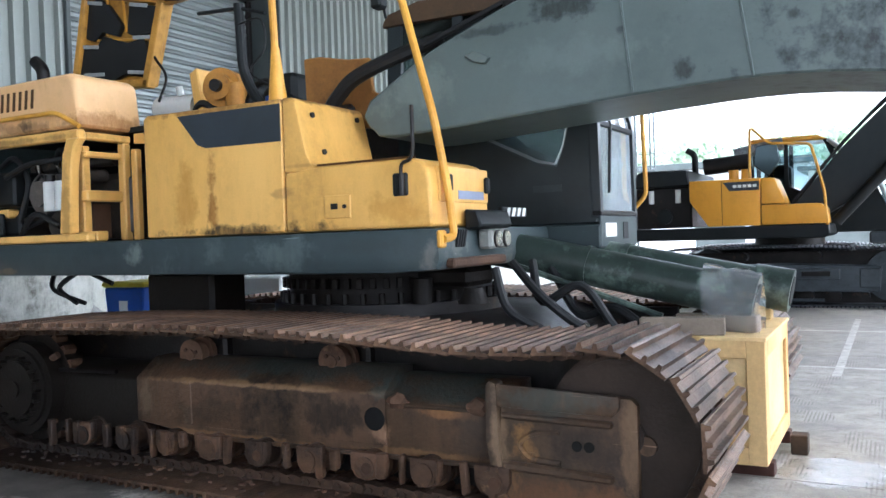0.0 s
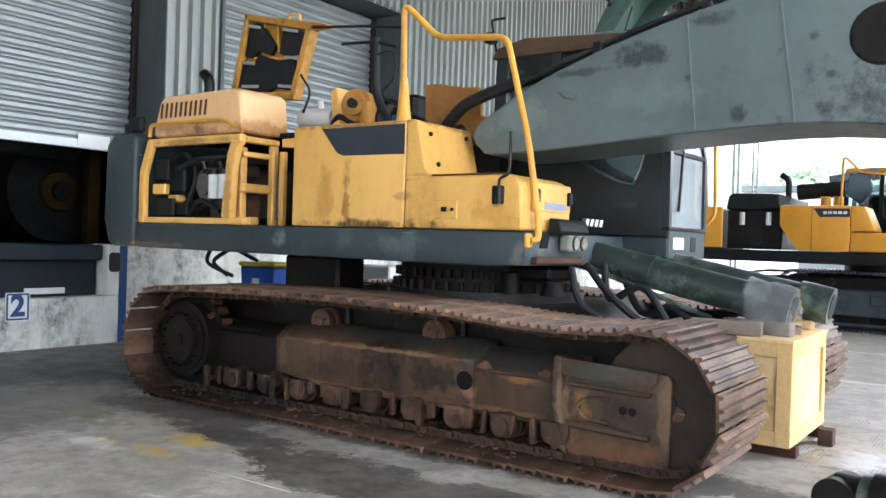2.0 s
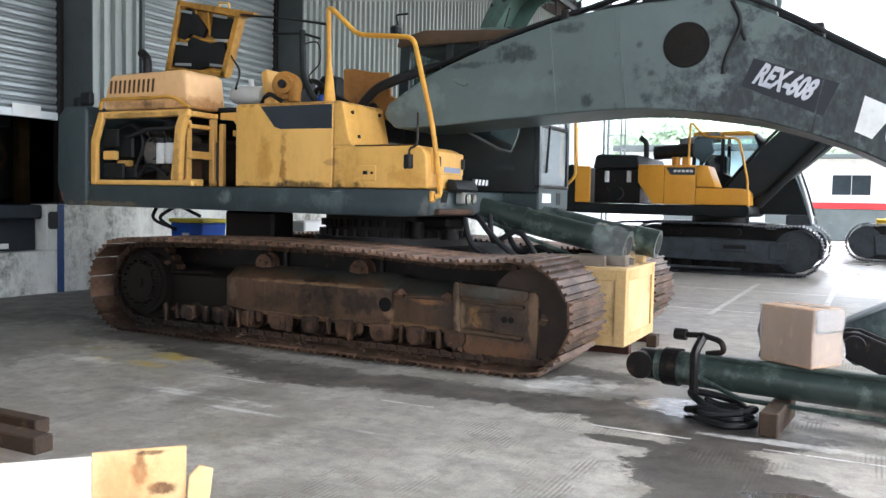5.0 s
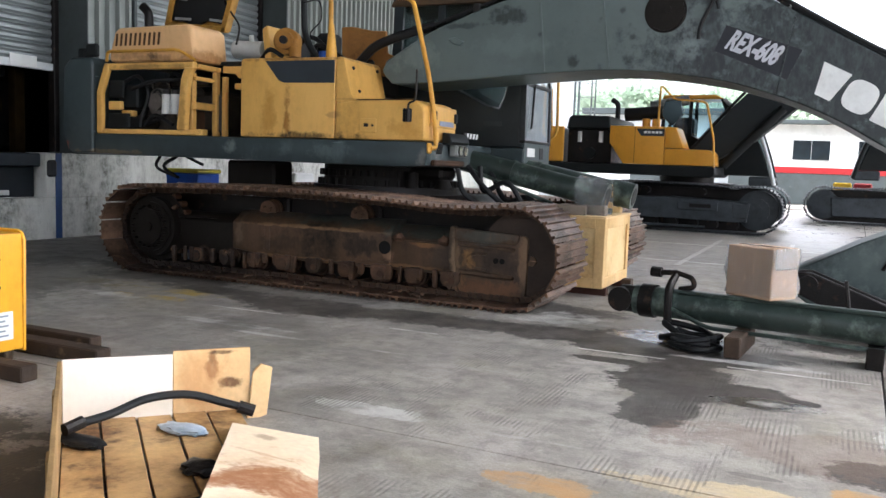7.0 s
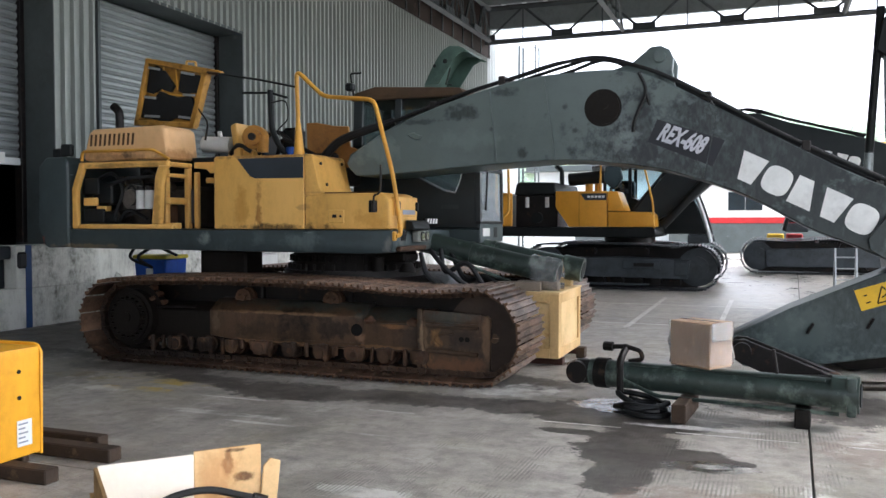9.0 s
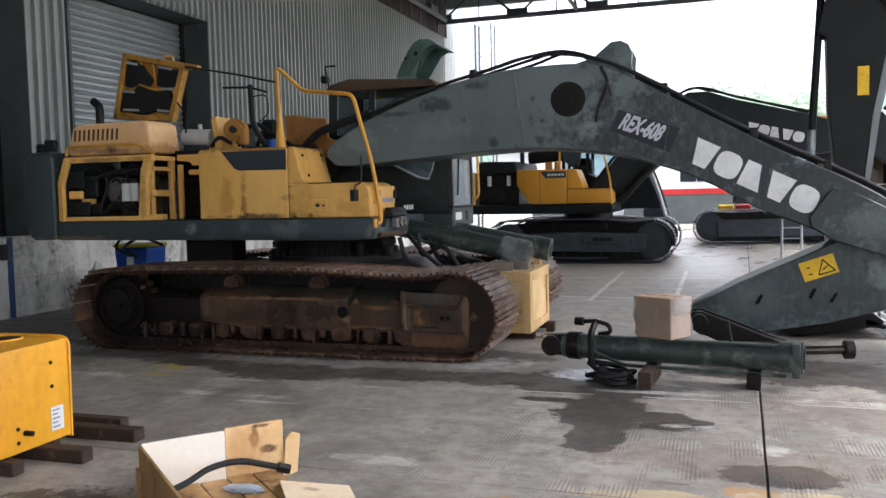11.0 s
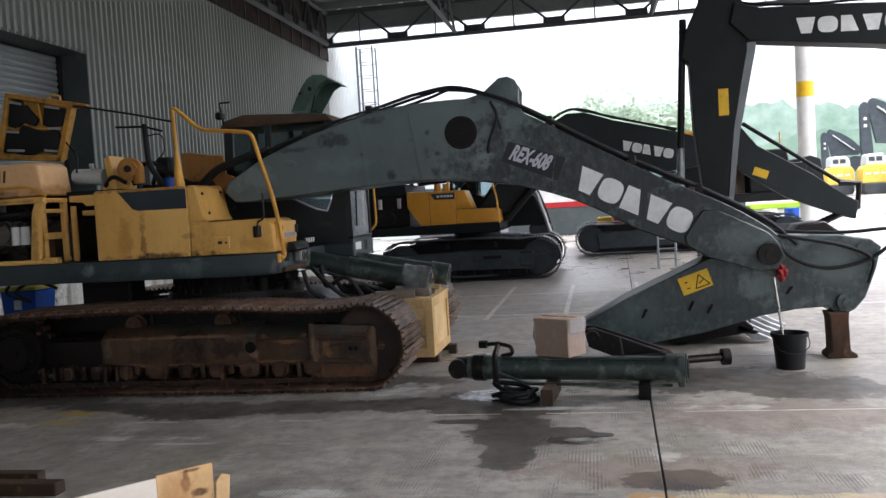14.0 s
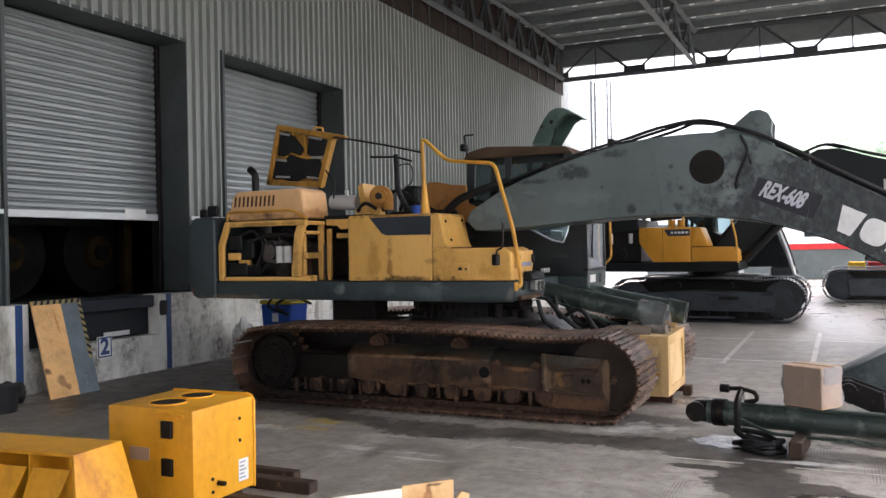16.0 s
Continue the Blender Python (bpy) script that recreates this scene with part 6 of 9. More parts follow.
prism(bm, [(-1.98, 2.53), (-1.9, 2.55), (-1.8, 2.5), (-1.84, 2.46), (-1.92, 2.48)], BN - 0.02, BN + 0.01, 0.008)
part("lifting_eye", bm, BOOM_GREY, boom)
bm = bmesh.new()
for pts in ([(-1.02, 2.98), (-0.94, 2.2)], [(-0.42, 3.06), (-0.3, 2.21)], [(1.3, 2.64), (1.18, 1.98)]):
    tube(bm, [(pts[0][0], BN - 0.002, pts[0][1]), (pts[1][0], BN - 0.002, pts[1][1])], 0.007, 5)
pieces("weld_seam", bm, BOOM_GREY, boom)
bm = bmesh.new()
prism(bm, [(0.73, 2.58), (1.37, 2.35), (1.26, 2.1), (0.64, 2.36)], BN - 0.003, BN + 0.004)
part("number_panel", bm, material("navy_panel", "181b23", "14171e", 3, 60, 0.4), boom, "dark painted panel", 0)
TILT = Matrix.Rotation(radians(21), 4, "Y")
LETTER = material("white_lettering", "eceeec", "dcdedb", 3, 60, 0.5, bump=0.02)
FADED = material("faded_lettering", "c6c8cf", "b3b5bd", 3, 60, 0.5, bump=0.02)
SHEAR = Matrix(((1, 0.22, 0, 0), (0, 1, 0, 0), (0, 0, 1, 0), (0, 0, 0, 1)))
words("REX-608", 0.24, FADED, "lettering", Matrix.Translation((0.975, BN - 0.006, 2.37)) @ TILT @ pose(0, 0, 0, 90) @ SHEAR, boom, "pale lettering REX-608", 0.001, 0.52, 0.01)


def plain_mark(parent, m, height, width, gap, mat=None):
    """A maker's mark as five plain shapes in a row: wedge, oval, block, wedge, oval."""
    wedge = [(0.02, 0.5), (0.98, 0.5), (0.8, -0.5), (0.28, -0.5)]
    oval = [(0.5 + 0.5 * math.copysign(abs(math.cos(2 * math.pi * k / 24)) ** 0.7, math.cos(2 * math.pi * k / 24)), 0.5 * math.copysign(abs(math.sin(2 * math.pi * k / 24)) ** 0.7, math.sin(2 * math.pi * k / 24))) for k in range(24)]
    block = [(0.06, 0.5), (0.6, 0.5), (0.94, -0.5), (0.06, -0.5)]
    for k, shape in enumerate((wedge, oval, block, wedge, oval)):
        bm = bmesh.new()
        prism(bm, [((k * (1 + gap) + x) * width, z * height) for x, z in shape], -0.002, 0.002, m=m)
        part("maker_mark", bm, mat or LETTER, parent, "white maker's mark shape", 0)


# large maker's mark as plain shapes
plain_mark(boom, Matrix.Translation((1.485, BN - 0.004, 2.13)) @ Matrix.Rotation(radians(26.5), 4, "Y"), 0.27, 0.262, 0.04)
bm = bmesh.new()
for k, (y, h) in enumerate(((4.46, 0.03), (4.58, 0.05), (4.74, 0.04), (5.05, 0.04))):
    pts = [(-2.3, y, 2.62 + h), (-1.36, y, 2.92 + h), (-0.74, y, 3.07 + h), (-0.3, y, 3.12 + h + 0.06), (0.1, y, 3.16 + h + 0.06 * (k + 1) / 2), (0.5, y - 0.06, 3.1 + h), (0.95, y - 0.05, 2.9 + h), (1.93, y, 2.34 + h), (2.9, y, 1.85 + h), (3.5, y, 1.5 + h), (3.8, y, 1.22 + h)]
    tube(bm, curve_points(pts, 50), 0.019, 8)
pieces("hydraulic_line", bm, RUBBER, boom, "black hydraulic line along the boom")
bm = bmesh.new()
for x, z in ((-1.7, 2.8), (-0.9, 3.03), (1.2, 2.75), (2.1, 2.24), (2.8, 1.88)):
    box(bm, x - 0.04, x + 0.04, 4.44, 5.12, z - 0.02, z + 0.09, 0.01)
pieces("hose_clamp", bm, DARK_STEEL, boom)
bm = bmesh.new()
tube(bm, curve_points([(0.55, BN - 0.02, 3.05), (0.62, BN - 0.03, 2.86), (0.52, BN - 0.03, 2.6), (0.5, BN - 0.03, 2.46)], 14), 0.018, 7)
rod(bm, (0.62, BN - 0.03, 2.85), (0.66, BN - 0.03, 2.72), 0.014, 8)
part("grease_line", bm, RUBBER, boom)
bm = bmesh.new()
prism(bm, [(2.62, 1.4), (2.82, 1.68), (3.0, 1.66), (3.5, 1.4), (3.6, 1.28), (3.66, 1.12), (3.58, 1.0), (3.4, 0.98), (2.85, 1.16), (2.64, 1.3)], BN - 0.05, BN - 0.001, 0.012)
part("end_plate", bm, BOOM_GREY, boom)
bm = bmesh.new()
rod(bm, (3.49, BN - 0.12, 1.165), (3.49, BF + 0.1, 1.165), 0.12, 28)
rod(bm, (3.49, BN - 0.14, 1.165), (3.49, BN - 0.12, 1.165), 0.05, 18)
part("boom_pin", bm, DARK_STEEL, boom)

# stick lying folded under the boom tip
SN, SF = 4.46, 5.02
stick = part("stick", prism(bmesh.new(), [(1.45, 0.45), (1.97, 0.73), (2.79, 1.1), (3.1, 1.24), (3.757, 1.34), (4.2, 1.33), (4.556, 1.27), (4.66, 1.18), (4.6, 0.95), (4.483, 0.64), (4.38, 0.52), (4.276, 0.46), (4.16, 0.48), (4.099, 0.553), (3.8, 0.54), (3.425, 0.48), (2.823, 0.314), (2.2, 0.2), (1.567, 0.15), (1.43, 0.25)], SN, SF, 0.012), BOOM_GREY, EX, "grey dipper stick lying near the floor")
bm = bmesh.new()
rod(bm, (4.28, SN - 0.06, 0.6), (4.28, SF + 0.06, 0.6), 0.1, 24)
rod(bm, (4.28, SN - 0.08, 0.6), (4.28, SN - 0.06, 0.6), 0.05, 16)
rod(bm, (4.5, SN - 0.03, 1.16), (4.5, SF + 0.03, 1.16), 0.1, 24)
pieces("stick_pin", bm, BOOM_GREY, stick)
bm = bmesh.new()
for pts in ([(3.55, SN - 0.06, 1.34), (3.75, SN - 0.06, 1.1), (4.1, SN - 0.06, 0.98), (4.5, SN - 0.06, 1.05), (4.75, SN - 0.08, 1.22), (4.95, SN - 0.1, 1.3)], [(3.6, SN - 0.05, 1.36), (3.9, SN - 0.05, 1.3), (4.3, SN - 0.05, 1.2), (4.55, SN - 0.06, 1.05), (4.5, SN - 0.05, 0.8)], [(3.6, 4.7, 1.4), (4.0, 4.7, 1.36), (4.4, 4.7, 1.34), (4.8, 4.7, 1.36), (5.0, 4.65, 1.34)]):
    tube(bm, curve_points(pts, 28), 0.02, 8)
pieces("loose_hose", bm, RUBBER, stick, "loose black hose over the stick")
bm = bmesh.new()
for x, z, l in ((2.15, 0.55, 0.1), (2.66, 0.62, 0.1), (2.86, 0.58, 0.1), (3.7, 0.75, 0.08)):
    tube(bm, [(x - 0.02, SN - 0.01, z - l / 2), (x + 0.03, SN - 0.03, z + l / 2)], 0.014, 6)
pieces("grease_nipple", bm, DARK_STEEL, stick)
sg = Matrix.Translation((2.72, SN - 0.006, 0.88)) @ Matrix.Rotation(radians(-19), 4, "Y")
bm = box(bmesh.new(), -0.17, 0.17, -0.003, 0.003, -0.1, 0.1, 0, sg)
st = part("warning_sticker", bm, SIGN_YELLOW, stick, "yellow warning sticker with black triangle", 0)
bm = bmesh.new()
for a, b in (((-0.02, -0.07), (0.14, -0.07)), ((0.14, -0.07), (0.06, 0.07)), ((0.06, 0.07), (-0.02, -0.07)), ((0.03, -0.03), (0.09, 0.0)), ((-0.11, -0.04), (-0.07, -0.04)), ((-0.11, 0.03), (-0.08, 0.03))):
    tube(bm, [sg @ Vector((a[0], -0.004, a[1])), sg @ Vector((b[0], -0.004, b[1]))], 0.006, 4)
pieces("pictogram", bm, BLACK_PAINT, st, "", 0)
bm = bmesh.new()
bmesh.ops.create_icosphere(bm, subdivisions=3, radius=1)
for p in bm.verts:
    p.co = Vector((3.62, SN - 0.1, 0.95)) + Vector((p.co.x * 0.055, p.co.y * 0.045, p.co.z * 0.085)) * (1 + 0.6 * noise.noise(p.co * 2.2))
part("red_rag", bm, RED, stick, "red rag on the hose end")

# boom cylinders let down on the crate
for k, (y, dx) in enumerate(((5.0, 0.0), (5.72, 0.12))):
    bm = bmesh.new()
    a, b = Vector((-2.2, y, 1.36)), Vector((-0.42 + dx, y, 0.985))
    rod(bm, a, b, 0.125, 28)
    d = (b - a).normalized()
    rod(bm, b - d * 0.22, b + d * 0.02, 0.145, 28)
    rod(bm, a.lerp(b, 0.42), a.lerp(b, 0.44), 0.135, 28)
    cyl = part("boom_cylinder", bm, GREEN_GREY, EX, "dark green hydraulic boom cylinder")
    part("bore", rod(bmesh.new(), b + d * 0.021, b + d * 0.026, 0.1, 24), BLACK_PAINT, cyl)
    bm = bmesh.new()
    tube(bm, [a + Vector((0.2, -0.16, -0.1)), b + Vector((-0.5, -0.17, -0.09))], 0.02, 8)
    part("oil_pipe", bm, GREEN_GREY, cyl)
    if k == 0:
        bm = bmesh.new()
        n_ = 20
        for i in range(6):
            c = b - d * 0.28 + d * (i * 0.066)
            ring = []
            for j in range(n_):
                t = 2 * math.pi * j / n_
                w = 0.158 + 0.014 * math.sin(5 * t + i * 1.7) + 0.015 * math.sin(11 * t - i) + 0.03 * (1 if math.sin(t) < -0.5 else 0)
                ring.append(bm.verts.new(c + Vector((0, math.cos(t) * w, math.sin(t) * w - (0.06 if math.sin(t) < -0.6 else 0)))))
            if i:
                for j in range(n_):
                    bm.faces.new((last[j], last[(j + 1) % n_], ring[(j + 1) % n_], ring[j]))
            last = ring
        part("plastic_wrap", bm, PVC, cyl, "crumpled clear plastic wrap")
bm = bmesh.new()
for pts in ([(-1.75, 4.5, 1.25), (-1.55, 4.45, 1.05), (-1.3, 4.5, 0.85), (-1.1, 4.6, 0.8)], [(-1.7, 4.7, 1.25), (-1.6, 4.6, 1.0), (-1.35, 4.6, 1.1), (-1.15, 4.6, 0.85)], [(-1.65, 4.9, 1.2), (-1.45, 4.85, 0.9), (-1.2, 4.8, 0.95), (-0.95, 4.75, 0.78)], [(-1.8, 4.35, 1.22), (-1.7, 4.3, 0.98), (-1.5, 4.35, 0.85)]):
    tube(bm, curve_points(pts, 16), 0.028, 8)
pieces("hanging_hose", bm, RUBBER, EX, "loose hydraulic hose hanging from the deck")
bm = bmesh.new()
for p, q in (((-1.3, 4.5, 0.87), (-1.12, 4.45, 0.72)), ((-1.12, 4.6, 0.85), (-0.92, 4.55, 0.72)), ((-1.5, 4.35, 0.86), (-1.42, 4.3, 0.74))):
    rod(bm, p, q, 0.026, 10)
pieces("hose_fitting", bm, CHROME, EX)
bm = bmesh.new()
for pts in ([(-5.6, 4.2, 1.25), (-5.75, 4.3, 1.1), (-5.5, 4.4, 0.98)], [(-5.2, 4.2, 1.24), (-5.0, 4.25, 1.15)], [(-5.4, 4.25, 1.24), (-5.55, 4.2, 1.12), (-5.35, 4.2, 1.0)]):
    tube(bm, curve_points(pts, 12), 0.02, 6)
pieces("drain_hose", bm, RUBBER, EX)
# ---- crate under the boom cylinders ----
CRATE_PLY = material("tan_crate_plywood", "e2c592", "d8b67c", 1.2, 35, 0.7, 0.1, bump=0.12, stain="a87a48", stain_scale=2.6, stain_amount=0.35, grime=0.3, grime_colour="6d4c2c")
CRATE_PINE = material("tan_crate_batten", "dcbc86", "d0aa70", 1.6, 40, 0.7, 0.1, bump=0.15, stain="a07040", stain_scale=2.4, stain_amount=0.3, streak=0.35, grime=0.25, grime_colour="5d4024")
GREY_WOOD = material("weathered_grey_timber", "8c7f70", "74685b", 3, 45, 0.8, 0.1, bump=0.3, stain="5c5046", stain_scale=6, stain_amount=0.35)
CX0, CX1, CY0, CY1, CZ0, CZ1 = -0.93, -0.32, 4.66, 5.78, 0.08, 0.80
crate = thing("packing_crate", (-0.63, 5.2, 0), "pale pine packing crate carrying the cylinder ends", "crate")
part("panel", box(bmesh.new(), CX0 + 0.02, CX1 - 0.02, CY0 + 0.02, CY1 - 0.02, CZ0, CZ1 - 0.02), CRATE_PLY, crate)
for x0, x1, y0, y1 in ((CX0, CX0 + 0.1, CY0, CY0 + 0.02), (CX1 - 0.1, CX1, CY0, CY0 + 0.02), (CX1 - 0.02, CX1, CY0 + 0.022, CY0 + 0.12), (CX1 - 0.02, CX1, CY1 - 0.1, CY1), (CX0, CX0 + 0.02, CY1 - 0.1, CY1)):
    part("batten", box(bmesh.new(), x0, x1, y0, y1, CZ0, CZ1 - 0.021, 0.003), CRATE_PINE, crate)
for z in (CZ0, CZ1 - 0.121):
    part("batten", box(bmesh.new(), CX0 + 0.101, CX1 - 0.101, CY0, CY0 + 0.02, z, z + 0.1, 0.003), CRATE_PINE, crate)
    part("batten", box(bmesh.new(), CX1 - 0.02, CX1, CY0 + 0.121, CY1 - 0.101, z, z + 0.1, 0.003), CRATE_PINE, crate)
part("lid", box(bmesh.new(), CX0 - 0.01, CX1 + 0.01, CY0 - 0.01, CY1 + 0.01, CZ1 - 0.02, CZ1, 0.003), CRATE_PLY, crate)
SKID = material("red_brown_bearer", "4f2c22", "38201a", 3, 45, 0.7, 0.1, bump=0.3, stain="22150f", stain_scale=5, stain_amount=0.4)
for y in (CY0 + 0.1, CY1 - 0.2):
    part("skid", box(bmesh.new(), CX0 + 0.01, CX1 + 0.02, y, y + 0.1, 0, CZ0 - 0.001, 0.004), SKID, crate, "damp red-brown bearer")
for x, y, w, t in ((-0.78, 4.72, 0.1, 8), (-0.62, 4.95, 0.1, -6)):
    m = pose(x, y, CZ1 + 0.052, 0, 0, t)
    solo("timber_block", box(bmesh.new(), -0.24, 0.24, -w / 2, w / 2, -0.05, 0.05, 0.006, m), GREY_WOOD, "short grey timber packing on the crate", "timber", "timber packing")
solo("timber_block", box(bmesh.new(), -0.7, -0.4, 5.6, 5.74, CZ1 + 0.002, CZ1 + 0.07, 0.006), PINE, "pale timber packing on the crate", "timber", "timber packing")
solo("timber_block", box(bmesh.new(), -0.27, -0.17, 5.3, 5.42, 0.0, 0.12, 0.006), DARK_WOOD, "short timber offcut beside the crate", "timber", "timber packing")

# ---- cylinder on the floor with the carton on it ----
OILED_ROD = material("oil_darkened_rod", "57524b", "37332e", 6, 90, 0.22, 0.12, 0.85, 0.05, stain="1c1a18", stain_scale=6, stain_amount=0.5)
A, B = Vector((0.36, 3.02, 0.265)), Vector((2.4, 2.72, 0.265))
D = (B - A).normalized()
S = Vector((-D.y, D.x, 0))
cyl = thing("hydraulic_cylinder", (1.4, 2.85, 0), "dark green hydraulic cylinder on timber blocks", "cylinder")
bm = bmesh.new()
rod(bm, A, B, 0.115, 28)
part("barrel", bm, GREEN_GREY, cyl, "patchy green cylinder barrel")
part("gland", rod(bmesh.new(), B - D * 0.16, B + D * 0.03, 0.14, 28), GREEN_GREY, cyl)
part("gland_face", rod(bmesh.new(), B + D * 0.031, B + D * 0.042, 0.09, 24), BLACK_PAINT, cyl)
bm = bmesh.new()
rod(bm, A + D * 0.02, A - D * 0.12, 0.105, 24)
rod(bm, A - D * 0.1 - S * 0.11, A - D * 0.1 + S * 0.11, 0.095, 22)
part("clevis_eye", bm, DARK_STEEL, cyl, "dark greasy clevis eye")
part("collar", rod(bmesh.new(), A + D * 0.05, A + D * 0.16, 0.13, 24), DARK_STEEL, cyl)
part("top_pipe", tube(bmesh.new(), [A + D * 0.36 - S * 0.075 + Vector((0, 0, 0.105)), B - D * 0.2 - S * 0.075 + Vector((0, 0, 0.105))], 0.014, 8), GREEN_GREY, cyl)
m = Matrix.Translation(B - D * 0.02) @ Matrix.Rotation(math.atan2(D.y, D.x), 4, "Z")
part("end_flange", box(bmesh.new(), -0.035, 0.035, -0.135, 0.135, -0.15, 0.14, 0.02, m, 2), GREEN_GREY, cyl, "square green end flange")
Z = Vector((0, 0, 1))
P = A + D * 0.3
bm = bmesh.new()
tube(bm, [P - S * 0.14 - Z * 0.12, P - S * 0.15 + Z * 0.14, P + Z * 0.22, P + S * 0.02 + Z * 0.24], 0.03, 8, 0.05)
part("pipe_clamp", bm, DARK_STEEL, cyl)
bm = bmesh.new()
tube(bm, [P - D * 0.12 + Z * 0.23, P + Z * 0.24, P + D * 0.13 + Z * 0.21, P + D * 0.15 + Z * 0.14, P + D * 0.03 + Z * 0.115], 0.02, 10, 0.07)
rod(bm, P - D * 0.19 + Z * 0.23, P - D * 0.11 + Z * 0.23, 0.04, 8)
part("port_pipe", bm, DARK_STEEL, cyl, "bent steel port pipe")
bm = bmesh.new()
tube(bm, [P - S * 0.14 + D * 0.02 - Z * 0.02, P - S * 0.13 + D * 0.3 - Z * 0.13, B - S * 0.13 - D * 0.1 - Z * 0.13], 0.016, 8, 0.05)
part("oil_pipe", bm, GREEN_GREY, cyl)
bm = bmesh.new()
tube(bm, [B - D * 0.55 + Z * 0.1, B - D * 0.58 + Z * 0.3], 0.014, 6)
part("stud", bm, DARK_STEEL, cyl)
for q, l in ((A + D * 0.82, 0.62), (B - D * 0.36, 0.24)):
    m = Matrix.Translation((q.x, q.y - (0.1 if l > 0.5 else 0.0), 0)) @ Matrix.Rotation(math.atan2(D.y, D.x) + radians(4), 4, "Z")
    solo("timber_block", box(bmesh.new(), -0.055, 0.055, -l / 2 - 0.04, l / 2 - 0.02, 0, 0.148, 0.008, m), DARK_WOOD if l > 0.5 else OILY, "oil-stained timber block under the cylinder", "timber", "timber packing")
bm = bmesh.new()
rh = random.Random(12)
for k in range(5):
    a0 = rh.uniform(0, 6.28)
    pts = [(0.82 + 0.2 * math.cos(a0 + j * 1.1) * rh.uniform(0.6, 1.2), 2.8 + 0.17 * math.sin(a0 + j * 1.1) * rh.uniform(0.6, 1.2), 0.028 + 0.03 * k * rh.random()) for j in range(6)]
    tube(bm, curve_points(pts, 40), 0.024, 8)
tube(bm, curve_points([(0.95, 2.72, 0.03), (1.05, 2.62, 0.03), (0.9, 2.5, 0.025), (0.7, 2.6, 0.03)], 20), 0.022, 8)
solo("rubber_hose", bm, RUBBER, "coiled black hose on the wet floor", "hose")

m = Matrix.Translation((1.27, 2.97, 0.382)) @ Matrix.Rotation(radians(-32), 4, "Z")
carton = thing("carton", (1.27, 2.97, 0.382), "brown cardboard carton wrapped in clear film on the cylinder", "carton")
part("box_body", box(bmesh.new(), -0.19, 0.19, -0.15, 0.15, 0, 0.37, 0.006, m), CARD, carton)
part("tape", box(bmesh.new(), -0.192, 0.192, -0.03, 0.03, 0.368, 0.373, 0, m), material("brown_tape", "9a7a5c", "8e6e50", 3, 60, 0.25, bump=0.02), carton, smooth=0)
bm = bmesh.new()
n_, rings = 28, []
for i in range(7):
    z = 0.02 + 0.345 * i / 6
    ring = []
    for j in range(n_):
        t = 2 * math.pi * j / n_
        c, s_ = math.cos(t), math.sin(t)
        k = 1 / max(abs(c) / 0.198, abs(s_) / 0.158)
        w = 0.007 * math.sin(7 * t + 2.1 * i) + 0.006 * math.sin(13 * t - i) + 0.004 * math.sin(5 * i + 3 * t)
        ring.append(bm.verts.new(m @ Vector((c * (k + w), s_ * (k + w), z))))
    if rings:
        for j in range(n_):
            bm.faces.new((rings[-1][j], rings[-1][(j + 1) % n_], ring[(j + 1) % n_], ring[j]))
    rings.append(ring)
part("film", bm, FILM, carton, "loose clear stretch film")
part("crumpled_film", box(bmesh.new(), 0.196, 0.215, -0.14, 0.12, 0.22, 0.37, 0.02, m), PVC, carton)

# ---- loose rod and bucket link behind the cylinder ----
piston = thing("piston_rod", (2.4, 3.3, 0), "worn chromed piston rod with a flanged end", "piston rod")
part("shaft", rod(bmesh.new(), (1.7, 3.25, 0.2), (2.85, 3.48, 0.22), 0.04, 18), OILED_ROD, piston)
part("flange", rod(bmesh.new(), (2.84, 3.478, 0.22), (2.91, 3.492, 0.22), 0.085, 20), DARK_STEEL, piston, "rusty round flange")
part("gland", rod(bmesh.new(), (1.65, 3.24, 0.2), (2.35, 3.38, 0.21), 0.09, 20), DARK_STEEL, piston)
link = thing("bucket_link", (1.9, 3.85, 0), "dark rusty bucket link lying on the floor", "link")
bm = bmesh.new()
for y in (3.75, 4.0):
    prism(bm, [(1.45, 0.42), (1.5, 0.5), (1.6, 0.5), (2.35, 0.22), (2.45, 0.1), (2.38, 0.0), (2.25, 0.0), (1.5, 0.32)], y, y + 0.06, 0.01)
part("plate", bm, DARK_STEEL, link)
part("pin", rod(bmesh.new(), (1.57, 3.68, 0.41), (1.57, 4.12, 0.41), 0.075, 18), DARK_STEEL, link)
part("pin", rod(bmesh.new(), (2.32, 3.68, 0.12), (2.32, 4.12, 0.12), 0.1, 18), RUST, link)

# ---- steel stand, pail, bucket ----
bm = bmesh.new()
prism(bm, [(4.05, 0.0), (4.05, 0.05), (4.1, 0.08), (4.09, 0.42), (4.07, 0.5), (4.29, 0.5), (4.28, 0.42), (4.29, 0.08), (4.36, 0.04), (4.36, 0.0)], 4.36, 4.62, 0.012)
solo("steel_stand", bm, RUST, "rusty steel stand under the stick's end", "stand")
pail = thing("pail", (3.58, 3.93, 0), "black plastic pail with a rod standing in it", "bucket")
bm = bmesh.new()
prof = [(0.0, 0.0), (0.14, 0.0), (0.17, 0.36), (0.178, 0.362), (0.178, 0.335), (0.185, 0.335), (0.185, 0.372), (0.165, 0.374), (0.135, 0.012), (0.0, 0.012)]
rings = [[bm.verts.new((3.58 + r * math.cos(2 * math.pi * k / 28), 3.93 + r * math.sin(2 * math.pi * k / 28), z)) for k in range(28)] for r, z in prof[1:-1]]
for a, b in zip(rings, rings[1:]):
    for k in range(28):
        bm.faces.new((a[k], a[(k + 1) % 28], b[(k + 1) % 28], b[k]))
